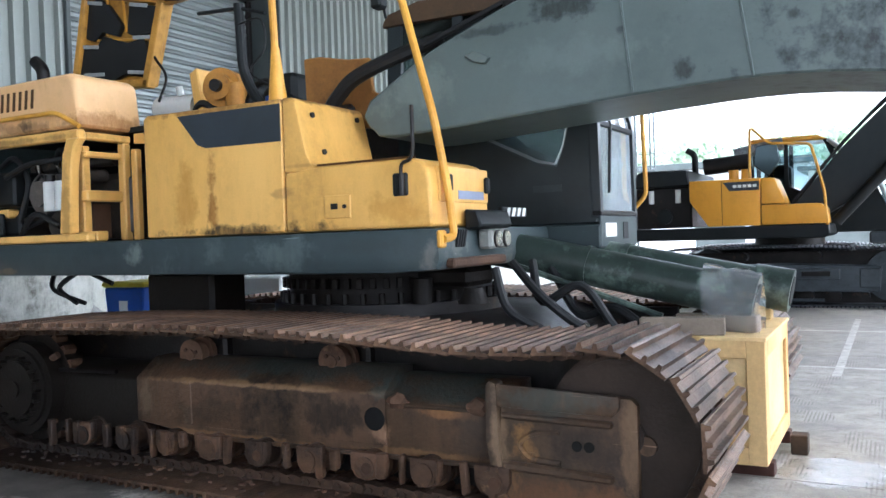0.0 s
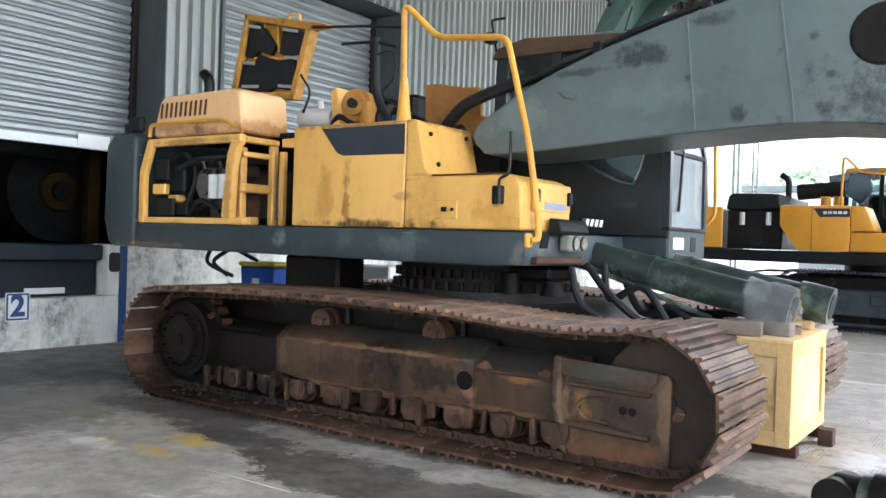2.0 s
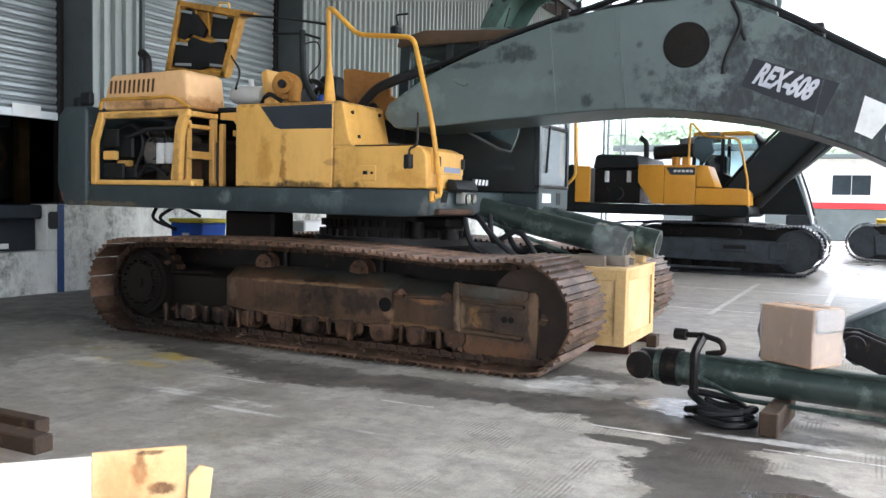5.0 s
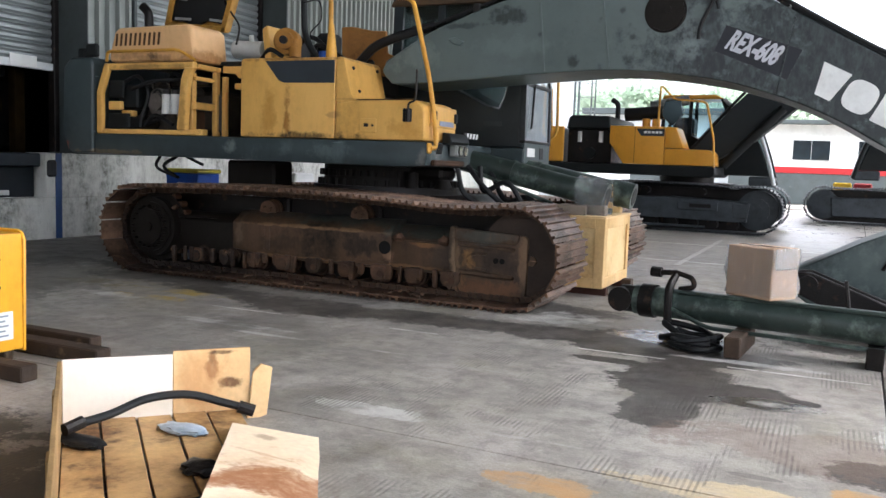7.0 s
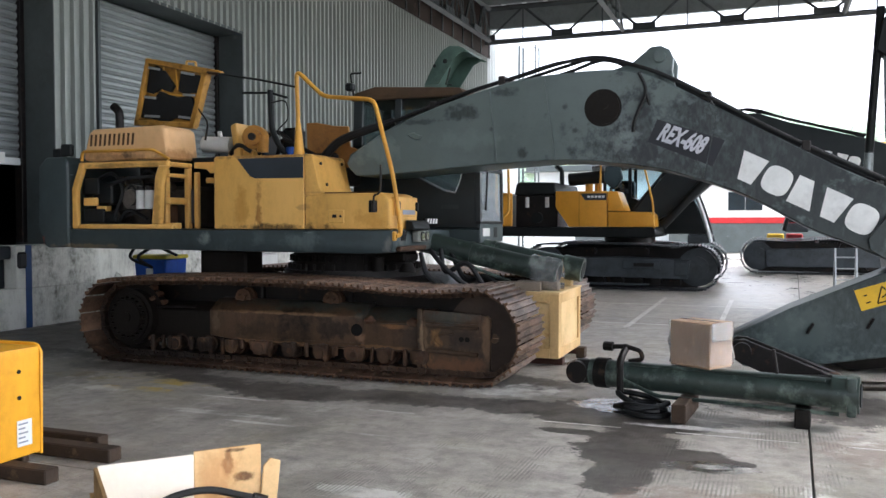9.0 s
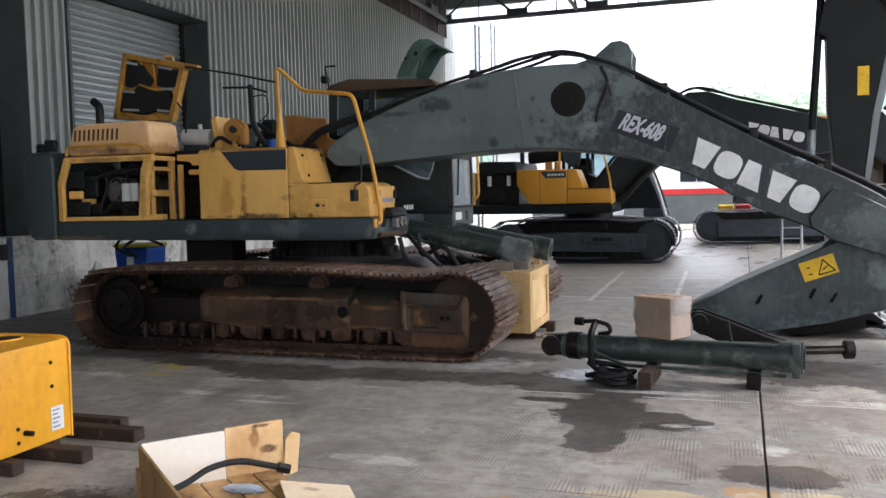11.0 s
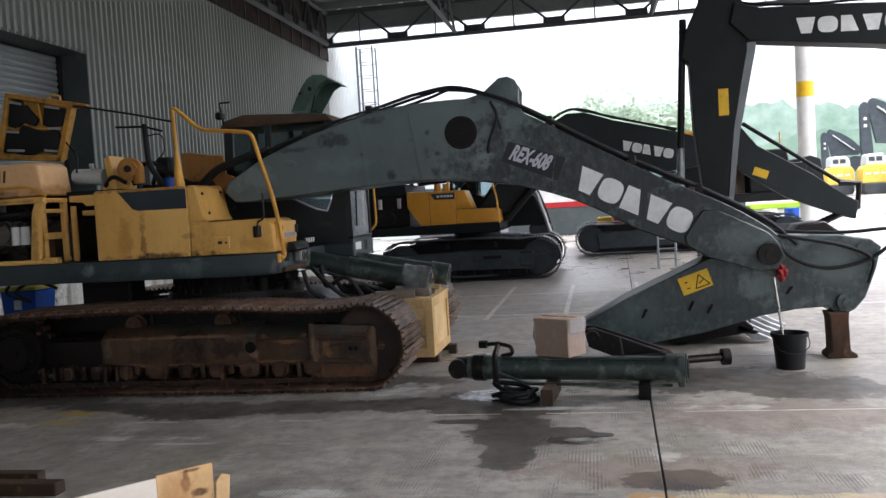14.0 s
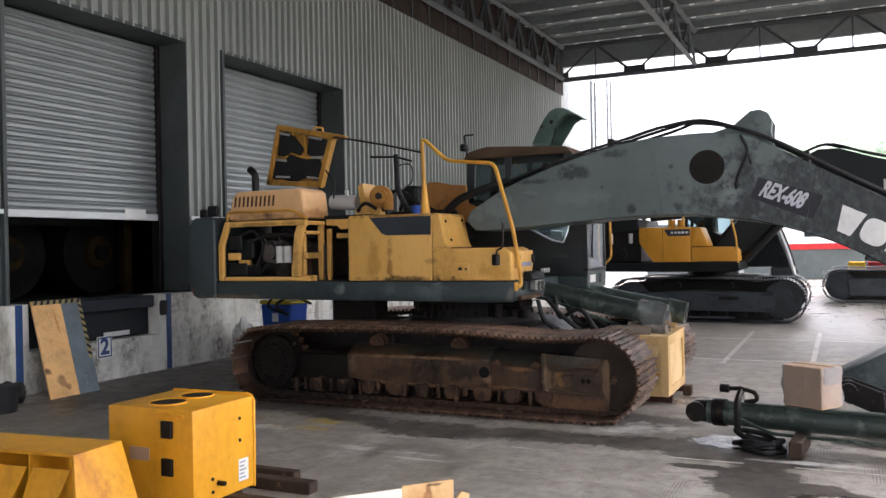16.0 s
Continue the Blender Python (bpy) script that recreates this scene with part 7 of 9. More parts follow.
bm.faces.new(rings[0][::-1])
bm.faces.new(rings[-1])
part("body", bm, RUBBER, pail)
part("handle", tube(bmesh.new(), curve_points([(3.4, 3.93, 0.35), (3.45, 3.76, 0.22), (3.6, 3.73, 0.18), (3.74, 3.8, 0.24), (3.76, 3.93, 0.35)], 20), 0.005, 5), DARK_STEEL, pail)
solo("steel_rod", rod(bmesh.new(), (3.56, 3.96, 0.014), (3.5, 4.2, 0.92), 0.014, 8), CHROME, "thin steel rod standing in the pail", "rod")

dig = thing("digging_bucket", (3.1, 6.3, 0), "dark excavator digging bucket lying on its side behind the stick", "bucket")
bm = prism(bmesh.new(), [(2.3, 0.25), (2.4, 0.5), (2.75, 0.56), (3.1, 0.46), (3.4, 0.28), (3.5, 0.2), (3.48, 0.14), (2.6, 0.0), (2.35, 0.08)], 5.45, 6.75, 0.03, 2)
part("shell", bm, DARK_STEEL, dig)
TOOTH = material("bare_tooth_steel", "c3c7c8", "a9adae", 5, 60, 0.4, metal=0.15)
for k in range(5):
    y, x = 5.48 + k * 0.27, 3.34 + 0.1 * k
    part("tooth", prism(bmesh.new(), [(x, 0.23), (x, 0.15), (x + 0.16, 0.03), (x + 0.34, 0.02), (x + 0.36, 0.05), (x + 0.2, 0.12)], y, y + 0.13, 0.008), TOOTH, dig, "bare steel bucket tooth")
part("edge", prism(bmesh.new(), [(3.3, 0.24), (3.3, 0.14), (3.5, 0.11), (3.56, 0.14)], 5.45, 6.75, 0.01), DARK_STEEL, dig)

# ---- yellow tank and step on timbers ----
tank = thing("fuel_tank", (-2.97, -0.48, 0.13), "bright yellow steel fuel tank standing on timbers", "tank")
bm = bmesh.new()
box(bm, -3.37, -2.59, -0.85, -0.19, 0.13, 0.8, 0.02, None, 2)
body = part("tank_body", bm, TANK_YELLOW, tank)
bm = bmesh.new()
prism(bm, [(-3.36, 0.13), (-2.585, 0.12), (-2.575, 0.76), (-2.6, 0.805), (-2.64, 0.818), (-3.36, 0.815)], -0.205, -0.185, 0.004)
part("flange", bm, TANK_YELLOW, body)
hole = material("tank_opening", "16140f", "100f0c", 3, 40, 0.7, bump=0)
for y, r in ((-0.66, 0.125), (-0.36, 0.115)):
    bm = bmesh.new()
    bmesh.ops.create_cone(bm, cap_ends=True, segments=32, radius1=r, radius2=r, depth=0.006, matrix=Matrix.Translation((-2.98, y, 0.804)))
    op = part("opening", bm, hole, body, "round dark opening")
    bm = bmesh.new()
    pts = [(-2.98 + (r + 0.006) * math.cos(2 * math.pi * k / 32), y + (r + 0.006) * math.sin(2 * math.pi * k / 32), 0.805) for k in range(33)]
    tube(bm, pts, 0.008, 6)
    part("rim", bm, TANK_YELLOW, op)
bm = bmesh.new()
for y, z in ((-0.36, 0.66), (-0.36, 0.5), (-0.66, 0.29), (-0.66, 0.2)):
    rod(bm, (-2.592, y, z), (-2.583, y, z), 0.013, 10)
pieces("bolt_hole", bm, hole, body)
part("outlet", rod(bmesh.new(), (-2.6, -0.6, 0.25), (-2.53, -0.6, 0.25), 0.018, 12), DARK_STEEL, body)
part("paper_label", box(bmesh.new(), -2.589, -2.586, -0.38, -0.27, 0.2, 0.36), WHITE, body, "white paper label", 0)
bm = bmesh.new()
for k in range(5):
    box(bm, -2.586, -2.5855, -0.37, -0.3 - 0.02 * (k % 2), 0.22 + k * 0.028, 0.23 + k * 0.028)
pieces("print", bm, material("faint_print", "8d929c", "7b808a", 3, 60, 0.6, bump=0), body, smooth=0)
for z in (0.66, 0.4):
    part("bracket", box(bmesh.new(), -2.86, -2.76, -0.875, -0.85, z - 0.06, z + 0.06, 0.006), DARK_STEEL, body, "dark sight-glass bracket")
part("data_plate", box(bmesh.new(), -3.16, -2.98, -0.856, -0.851, 0.43, 0.52), CARD, body, "worn data plate", 0)
part("drip_rail", box(bmesh.new(), -2.98, -2.66, -0.87, -0.851, 0.755, 0.77, 0.004), TANK_YELLOW, body)
for x0, x1, y, h, w in ((-3.35, -2.18, 0.08, 0.091, 0.12), (-3.3, -2.2, -0.42, 0.091, 0.11), (-3.3, -2.45, -0.75, 0.088, 0.1), (-3.3, -2.5, 0.32, 0.085, 0.1)):
    solo("timber_beam", box(bmesh.new(), x0, x1, y - w / 2, y + w / 2, 0, h, 0.008), DARK_WOOD, "dark old timber beam on the floor", "timber", "timber beams")
solo("timber_beam", box(bmesh.new(), -3.3, -2.7, -0.18, -0.12, 0.0, 0.091, 0.008), DARK_WOOD, "dark timber beam under the yellow tank", "timber", "timber beams")

tank.location += Vector((0.035, 0.02, -0.035))
tank.scale = (1.02, 1.02, 1.02)

U = Matrix.Translation((-2.91, -1.52, 0)) @ Matrix.Rotation(radians(186), 4, "Z")
stepf = thing("boarding_steps", (-3.5, -1.3, 0), "bright yellow welded step frame on the floor", "steps")
part("top_plate", box(bmesh.new(), 0.0, 1.25, -0.42, 0.0, 0.58, 0.6, 0.004, U), TANK_YELLOW, stepf)
for x in (0.0, 0.36, 0.72, 1.22):
    part("web", prism(bmesh.new(), [(0, 0.579), (0, 0.0), (0.012, 0.0), (0.012, 0.579)], -0.42, 0.0, 0, 1, U @ Matrix.Translation((x, 0, 0))), TANK_YELLOW, stepf)
bm = bmesh.new()
v = [U @ Vector(c) for c in ((-0.001, -0.42, 0.6), (-0.001, 0.02, 0.6), (-0.2, 0.2, 0.0), (-0.2, -0.42, 0.0))]
w = [p + (U.to_3x3() @ Vector((-0.014, 0, 0))) for p in v]
va, vb = [bm.verts.new(p) for p in v], [bm.verts.new(p) for p in w]
bm.faces.new(va)
bm.faces.new(vb[::-1])
for i in range(4):
    bm.faces.new((va[i], vb[i], vb[(i + 1) % 4], va[(i + 1) % 4]))
part("side_plate", bm, TANK_YELLOW, stepf)
for x in (0.37, 0.73):
    bm = bmesh.new()
    v = [U @ Vector(c) for c in ((x - 0.34, 0.0, 0.5), (x - 0.03, 0.0, 0.5), (x + 0.02, 0.16, 0.05), (x - 0.2, 0.16, 0.05))]
    w = [p + Vector((0, 0.012, 0)) for p in v]
    va, vb = [bm.verts.new(p) for p in v], [bm.verts.new(p) for p in w]
    bm.faces.new(va)
    bm.faces.new(vb[::-1])
    for i in range(4):
        bm.faces.new((va[i], vb[i], vb[(i + 1) % 4], va[(i + 1) % 4]))
    part("sloped_plate", bm, TANK_YELLOW, stepf)

# ---- broken open wooden crate ----
O = Matrix.Translation((-1.375, -0.935, 0)) @ Matrix.Rotation(radians(-42), 4, "Z")
FALLEN = material("stained_fallen_plywood", "f0ddc0", "e6cdaa", 2.0, 35, 0.7, 0.1, bump=0.12, stain="c89a70", stain_scale=2.0, stain_amount=0.4, grime=0.15, grime_colour="6d4c30", flat=True, marks=((0.0, -1.2, 0.3, 0.24, "a5704a", 0.95), (-0.1, -1.25, 0.22, 0.16, "9c6640", 0.8), (0.33, -1.75, 0.16, 0.12, "ad7a55", 0.8), (-0.42, -0.72, 0.06, 0.04, "8a6848", 0.6), (-0.2, -0.95, 0.2, 0.02, "b98d68", 0.6)))
# browner than the end panels: the side's shade is put into its colour
SHADED_PLY = material("shaded_side_plywood", "b08f60", "987a50", 1.6, 35, 0.7, 0.1, bump=0.12, stain="6e5636", stain_scale=2.4, stain_amount=0.3, streak=0.4, grime=0.45, grime_colour="4a3823")
open_crate = thing("open_crate", (-0.4, -1.5, 0), "broken open plywood crate with damp boards inside", "crate")
WID, LEN, HI = 0.84, 2.6, 0.325
part("side_panel", box(bmesh.new(), 0, LEN, -0.012, 0.006, 0.0, HI, 0.002, O), SHADED_PLY, open_crate)
for x in (0.0, 0.85, 1.75):
    part("batten", box(bmesh.new(), x, x + 0.1, -0.032, -0.013, 0.0, 0.2, 0.003, O), SHADED_PLY, open_crate)
part("rail", box(bmesh.new(), 0.101, 0.849, -0.03, -0.013, 0.0, 0.07, 0.003, O), SHADED_PLY, open_crate)
part("end_panel", box(bmesh.new(), -0.012, 0.006, 0.008, 0.48, 0.03, HI + 0.005, 0.002, O), material("clean_plywood", "f6f0e2", "f2eada", 1.0, 35, 0.6, bump=0.05, grime=0.05), open_crate, "clean pale plywood panel")
part("end_panel", box(bmesh.new(), -0.012, 0.006, 0.482, WID, 0.03, HI + 0.02, 0.002, O), STAINED_PLY, open_crate, "knotty plywood panel")
stub = prism(bmesh.new(), [(0.0, 0.03), (0.1, 0.06), (0.125, HI - 0.03), (0.07, HI - 0.01), (0.03, HI - 0.05), (0.02, 0.16)], -0.012, 0.006, 0.002, 1, O @ Matrix.Translation((0.014, WID - 0.02, -0.05)) @ Matrix.Rotation(radians(90), 4, "Z"))
part("stub_board", stub, STAINED_PLY, open_crate, "split plywood stub")
for k in range(5):
    part("floor_board", box(bmesh.new(), 0.01, LEN, 0.01 + k * 0.157, 0.157 + k * 0.157, 0.03, 0.045 + 0.004 * (k % 2), 0.003, O), WET_PLY, open_crate, "damp stained floor board")
bm = bmesh.new()
v = [Vector(c) for c in ((-0.66, -0.63, 0.08), (0.48, -2.36, 0.26), (0.83, -2.25, 0.16), (-0.07, -0.84, 0.06), (-0.13, -0.74, 0.055), (-0.27, -0.53, 0.05))]
w = [p - Vector((0, 0, 0.022)) for p in v]
va, vb = [bm.verts.new(p) for p in v], [bm.verts.new(p) for p in w]
bm.faces.new(va)
bm.faces.new(vb[::-1])
for i in range(6):
    bm.faces.new((va[i], vb[i], vb[(i + 1) % 6], va[(i + 1) % 6]))
part("fallen_side", bm, FALLEN, open_crate, "fallen plywood side with a brown stain")
bm = bmesh.new()
tube(bm, curve_points([O @ Vector(c) for c in ((0.3, 0.06, 0.12), (0.22, 0.2, 0.13), (0.14, 0.36, 0.165), (0.1, 0.54, 0.16), (0.1, 0.7, 0.11), (0.1, 0.8, 0.075))], 30), 0.019, 10)
hose = solo("hose_assembly", bm, RUBBER, "thick black hydraulic hose lying in the crate", "hose")
bm = bmesh.new()
rod(bm, O @ Vector((0.1, 0.77, 0.085)), O @ Vector((0.11, 0.84, 0.06)), 0.03, 10)
rod(bm, O @ Vector((0.33, 0.02, 0.11)), O @ Vector((0.28, 0.09, 0.125)), 0.027, 10)
pieces("fitting", bm, DARK_STEEL, hose)


def crumple(name, at, size, mat, label, category, seed):
    bm = bmesh.new()
    bmesh.ops.create_icosphere(bm, subdivisions=3, radius=1)
    for p in bm.verts:
        n_ = noise.noise(p.co * 2.3 + Vector((seed, 0, 0))) * 0.35 + noise.noise(p.co * 5 + Vector((0, seed, 0))) * 0.2
        q = p.co * (1 + n_)
        p.co = Vector((at[0] + q.x * size[0], at[1] + q.y * size[1], at[2] + max(q.z, -0.75) * size[2] + 0.75 * size[2]))
    return solo(name, bm, mat, label, category, smooth=60)


c = O @ Vector((0.3, 0.5, 0.045))
crumple("plastic_bag", c, (0.12, 0.06, 0.022), material("pale_blue_plastic", "c3cdd4", "9fb2c2", 14, 60, 0.3, bump=0.3), "crumpled pale blue plastic bag in the crate", "bag", 1)
NAVY = material("dark_cloth", "20263c", "151a2a", 9, 60, 0.85, bump=0.3)
crumple("cloth", Vector((-0.22, -1.6, 0.05)), (0.14, 0.1, 0.05), NAVY, "crumpled dark navy cloth in the crate", "rag", 2)
bm = bmesh.new()
rs = random.Random(5)
for k in range(4):
    a = rs.uniform(0, 6.28)
    tube(bm, curve_points([(-0.22 + 0.09 * math.cos(a + j) * (0.6 + 0.4 * rs.random()), -1.42 + 0.08 * math.sin(a + j * 1.3), 0.06 + 0.03 * rs.random()) for j in range(6)], 30), 0.004, 5)
solo("string_tangle", bm, RUBBER, "tangle of thin black string beside the cloth bundle", "string")
c = O @ Vector((0.36, 0.08, 0.05))
crumple("work_glove", c, (0.12, 0.055, 0.022), RUBBER, "black work glove in the open crate", "glove", 3)
plank = prism(bmesh.new(), [(0.12, -1.16), (0.25, -1.2), (0.5, -1.4), (1.0, -2.0), (0.8, -2.12), (0.3, -1.5)], -0.026, -0.001, 0.003, 1, Matrix.Rotation(radians(-90), 4, "X"))
bmesh.ops.recalc_face_normals(plank, faces=plank.faces)
solo("loose_plank", plank, PLY, "pale plywood plank lying on the floor by the crate", "plank")
lump = crumple("scrap_lump", Vector((0, 0, 0)), (0.13, 0.045, 0.03), material("muddy_scrap", "6b5c4c", "2e2822", 8, 60, 0.8, bump=0.4), "muddy brown scrap lying on the plank by the crate", "scrap", 6)
lump.matrix_basis = pose(0.27, -1.235, 0.028, 0, 0, -42)
crumple("oily_part", Vector((-0.42, -1.12, 0.05)), (0.08, 0.06, 0.03), DARK_STEEL, "oily dark machine part in the crate", "machine part", 8)

# ---- leaning board, bins and sacks by the dock ----
board = thing("leaning_board", (-7.85, 2.75, 0), "tan and grey board with worn hazard tape leaning on the plinth", "board")
for y0, y1, mt, nm in ((2.42, 2.88, material("tan_board", "e8b97c", "dcac70", 1.5, 60, 0.6, stain="4a3826", stain_scale=4, stain_amount=0.12, flat=True, marks=((-7.94, 2.46, 0.018, 0.07, "3a2418", 0.9), (-7.88, 2.62, 0.035, 0.06, "5b3a20", 0.7), (-7.85, 2.7, 0.02, 0.05, "5b3a20", 0.7), (-8.2, 2.82, 0.08, 0.015, "b8782c", 0.8))), "tan_half"), (2.882, 3.22, material("grey_board", "6d7a80", "5d696e", 2, 60, 0.5, stain="8d989c", stain_scale=6, stain_amount=0.3), "grey_half")):
    bm = bmesh.new()
    for x0, z0, x1, z1, in ((-7.8, 0.0, -8.32, 1.26),):
        v = [(x0, y0 - 0.04, z0), (x0, y1 - 0.04, z0), (x1, y1 + 0.1, z1), (x1, y0 + 0.1, z1)]
        a = [bm.verts.new(p) for p in v]
        b = [bm.verts.new((p[0] - 0.03, p[1], p[2])) for p in v]
        bm.faces.new(a)
        bm.faces.new(b[::-1])
        for i in range(4):
            bm.faces.new((a[i], b[i], b[(i + 1) % 4], a[(i + 1) % 4]))
    part(nm, bm, mt, board)


def on_board(y, v, lift):
    """A place on the leaning board's face: y at its foot, v from foot to top."""
    return Vector((-7.8 - 0.52 * v + lift * 0.92, y - 0.04 + 0.14 * v, 1.26 * v + lift * 0.38))


def tape_piece(bm, corners, lift):
    q = [bm.verts.new(on_board(y, v, lift)) for y, v in corners]
    q2 = [bm.verts.new(on_board(y, v, lift - 0.002)) for y, v in corners]
    bm.faces.new(q)
    for a in range(4):
        bm.faces.new((q[a], q2[a], q2[(a + 1) % 4], q[(a + 1) % 4]))
    return bm


TAPE = material("worn_hazard_tape", "9f8d58", "857a5a", 4, 60, 0.5, stain="6b6a60", stain_scale=14, stain_amount=0.4)
part("hazard_tape", tape_piece(bmesh.new(), ((2.42, 0.955), (3.22, 0.955), (3.22, 1.0), (2.42, 1.0)), 0.004), TAPE, board, smooth=0)
part("hazard_tape", tape_piece(bmesh.new(), ((3.16, 0.35), (3.22, 0.35), (3.22, 0.954), (3.16, 0.954)), 0.004), TAPE, board, smooth=0)
bm = bmesh.new()
for k in range(8):
    y = 2.44 + k * 0.1
    tape_piece(bm, ((y, 0.955), (y + 0.045, 0.955), (y + 0.075, 1.0), (y + 0.03, 1.0)), 0.007)
for k in range(8):
    v = 0.37 + k * 0.073
    tape_piece(bm, ((3.16, v + 0.03), (3.22, v), (3.22, v + 0.032), (3.16, v + 0.062)), 0.007)
pieces("hazard_mark", bm, BLACK_PAINT, board, smooth=0)

bn = thing("blue_bin", (-6.9, 6.3, 0), "blue plastic bin with a yellow lid and recycling mark", "bin")
bm = bmesh.new()
prism(bm, [(-7.1, 0.0), (-7.2, 1.0), (-6.6, 1.0), (-6.7, 0.0)], 6.0, 6.5, 0.02)
part("body", bm, BLUE_BIN, bn)
part("lid", box(bmesh.new(), -7.22, -6.58, 5.98, 6.52, 1.002, 1.06, 0.02), LIME, bn, "yellow lid")
part("mark", box(bmesh.new(), -6.96, -6.84, 5.99, 6.0, 0.72, 0.86), WHITE, bn, "small white recycling mark", 0)
for k, (x, y, s) in enumerate(((-8.02, 6.58, 0.2), (-7.95, 6.95, 0.18))):
    crumple("sack", (x, y, 0.0), (s, s, 0.38 - 0.1 * k), material("white_sackcloth", "c9c9c4", "8f8f8a", 6, 60, 0.8, bump=0.3), "dirty white woven sack against the plinth", "sack", 5 + k)
pl = thing("white_box", (-6.0, 7.2, 0), "white appliance box behind the tracks", "box")
part("body", box(bmesh.new(), -6.45, -5.6, 7.0, 7.5, 0.0, 1.05, 0.02), WHITE, pl)
bk = thing("black_tub", (-7.6, 1.5, 0), "black plastic tub by the dock plinth", "tub")
part("body", rod(bmesh.new(), (-7.65, 1.55, 0), (-7.65, 1.55, 0.32), 0.17, 22, 0.2), RUBBER, bk)
crumple("dark_part", (-8.05, 1.95, 0), (0.2, 0.2, 0.16), DARK_STEEL, "greasy dark machine part on the floor", "machine part", 9)
lad = thing("step_ladder", (3.4, 16.5, 0), "small aluminium step ladder", "ladder")
ALU = material("aluminium", "b9bcbd", "a2a5a6", 3, 60, 0.35, metal=0.8)
for x in (3.17, 3.6):
    part("rail", tube(bmesh.new(), [(x, 16.45, 0), (x, 16.7, 0.95)], 0.022, 6), ALU, lad)
    part("back_leg", tube(bmesh.new(), [(x, 17.0, 0), (x, 16.7, 0.95)], 0.018, 6), ALU, lad)
for z in (0.25, 0.5, 0.75):
    part("tread", box(bmesh.new(), 3.18, 3.59, 16.45 + z * 0.26, 16.53 + z * 0.26, z - 0.015, z + 0.015), ALU, lad)

# ---- yellow lug bracket on the floor by the crate ----
def eye_plate(bm, x, z, big, small, y0, y1):
    """An upright plate with a round top and a hole through it."""
    n = 24
    loops = []
    for y, rad in ((y0, big), (y0, small), (y1, small), (y1, big)):
        loops.append([bm.verts.new((x + rad * math.cos(2 * math.pi * k / n), y, z + rad * math.sin(2 * math.pi * k / n))) for k in range(n)])
    for p, q in zip(loops, loops[1:] + loops[:1]):
        for k in range(n):
            bm.faces.new((p[k], p[(k + 1) % n], q[(k + 1) % n], q[k]))
    prism(bm, [(x - big * 0.98, z), (x - big * 1.25, 0.05), (x + big * 1.25, 0.05), (x + big * 0.98, z), (x + big * 0.7, z - big * 0.72), (x, z - big), (x - big * 0.7, z - big * 0.72)], y0 + 0.002, y1 - 0.002)
    return bm


lug = thing("lug_bracket", (-0.38, -2.35, 0), "bright yellow steel bracket with two eye plates", "bracket")
part("base_plate", box(bmesh.new(), -0.8, -0.26, -2.5, -2.16, 0.0, 0.049, 0.006), NEW_YELLOW, lug)
for x, y in ((-0.62, -2.34), (-0.42, -2.3)):
    part("eye_plate", eye_plate(bmesh.new(), x, 0.22, 0.085, 0.036, y - 0.025, y + 0.025), NEW_YELLOW, lug, "yellow plate with a round eye")
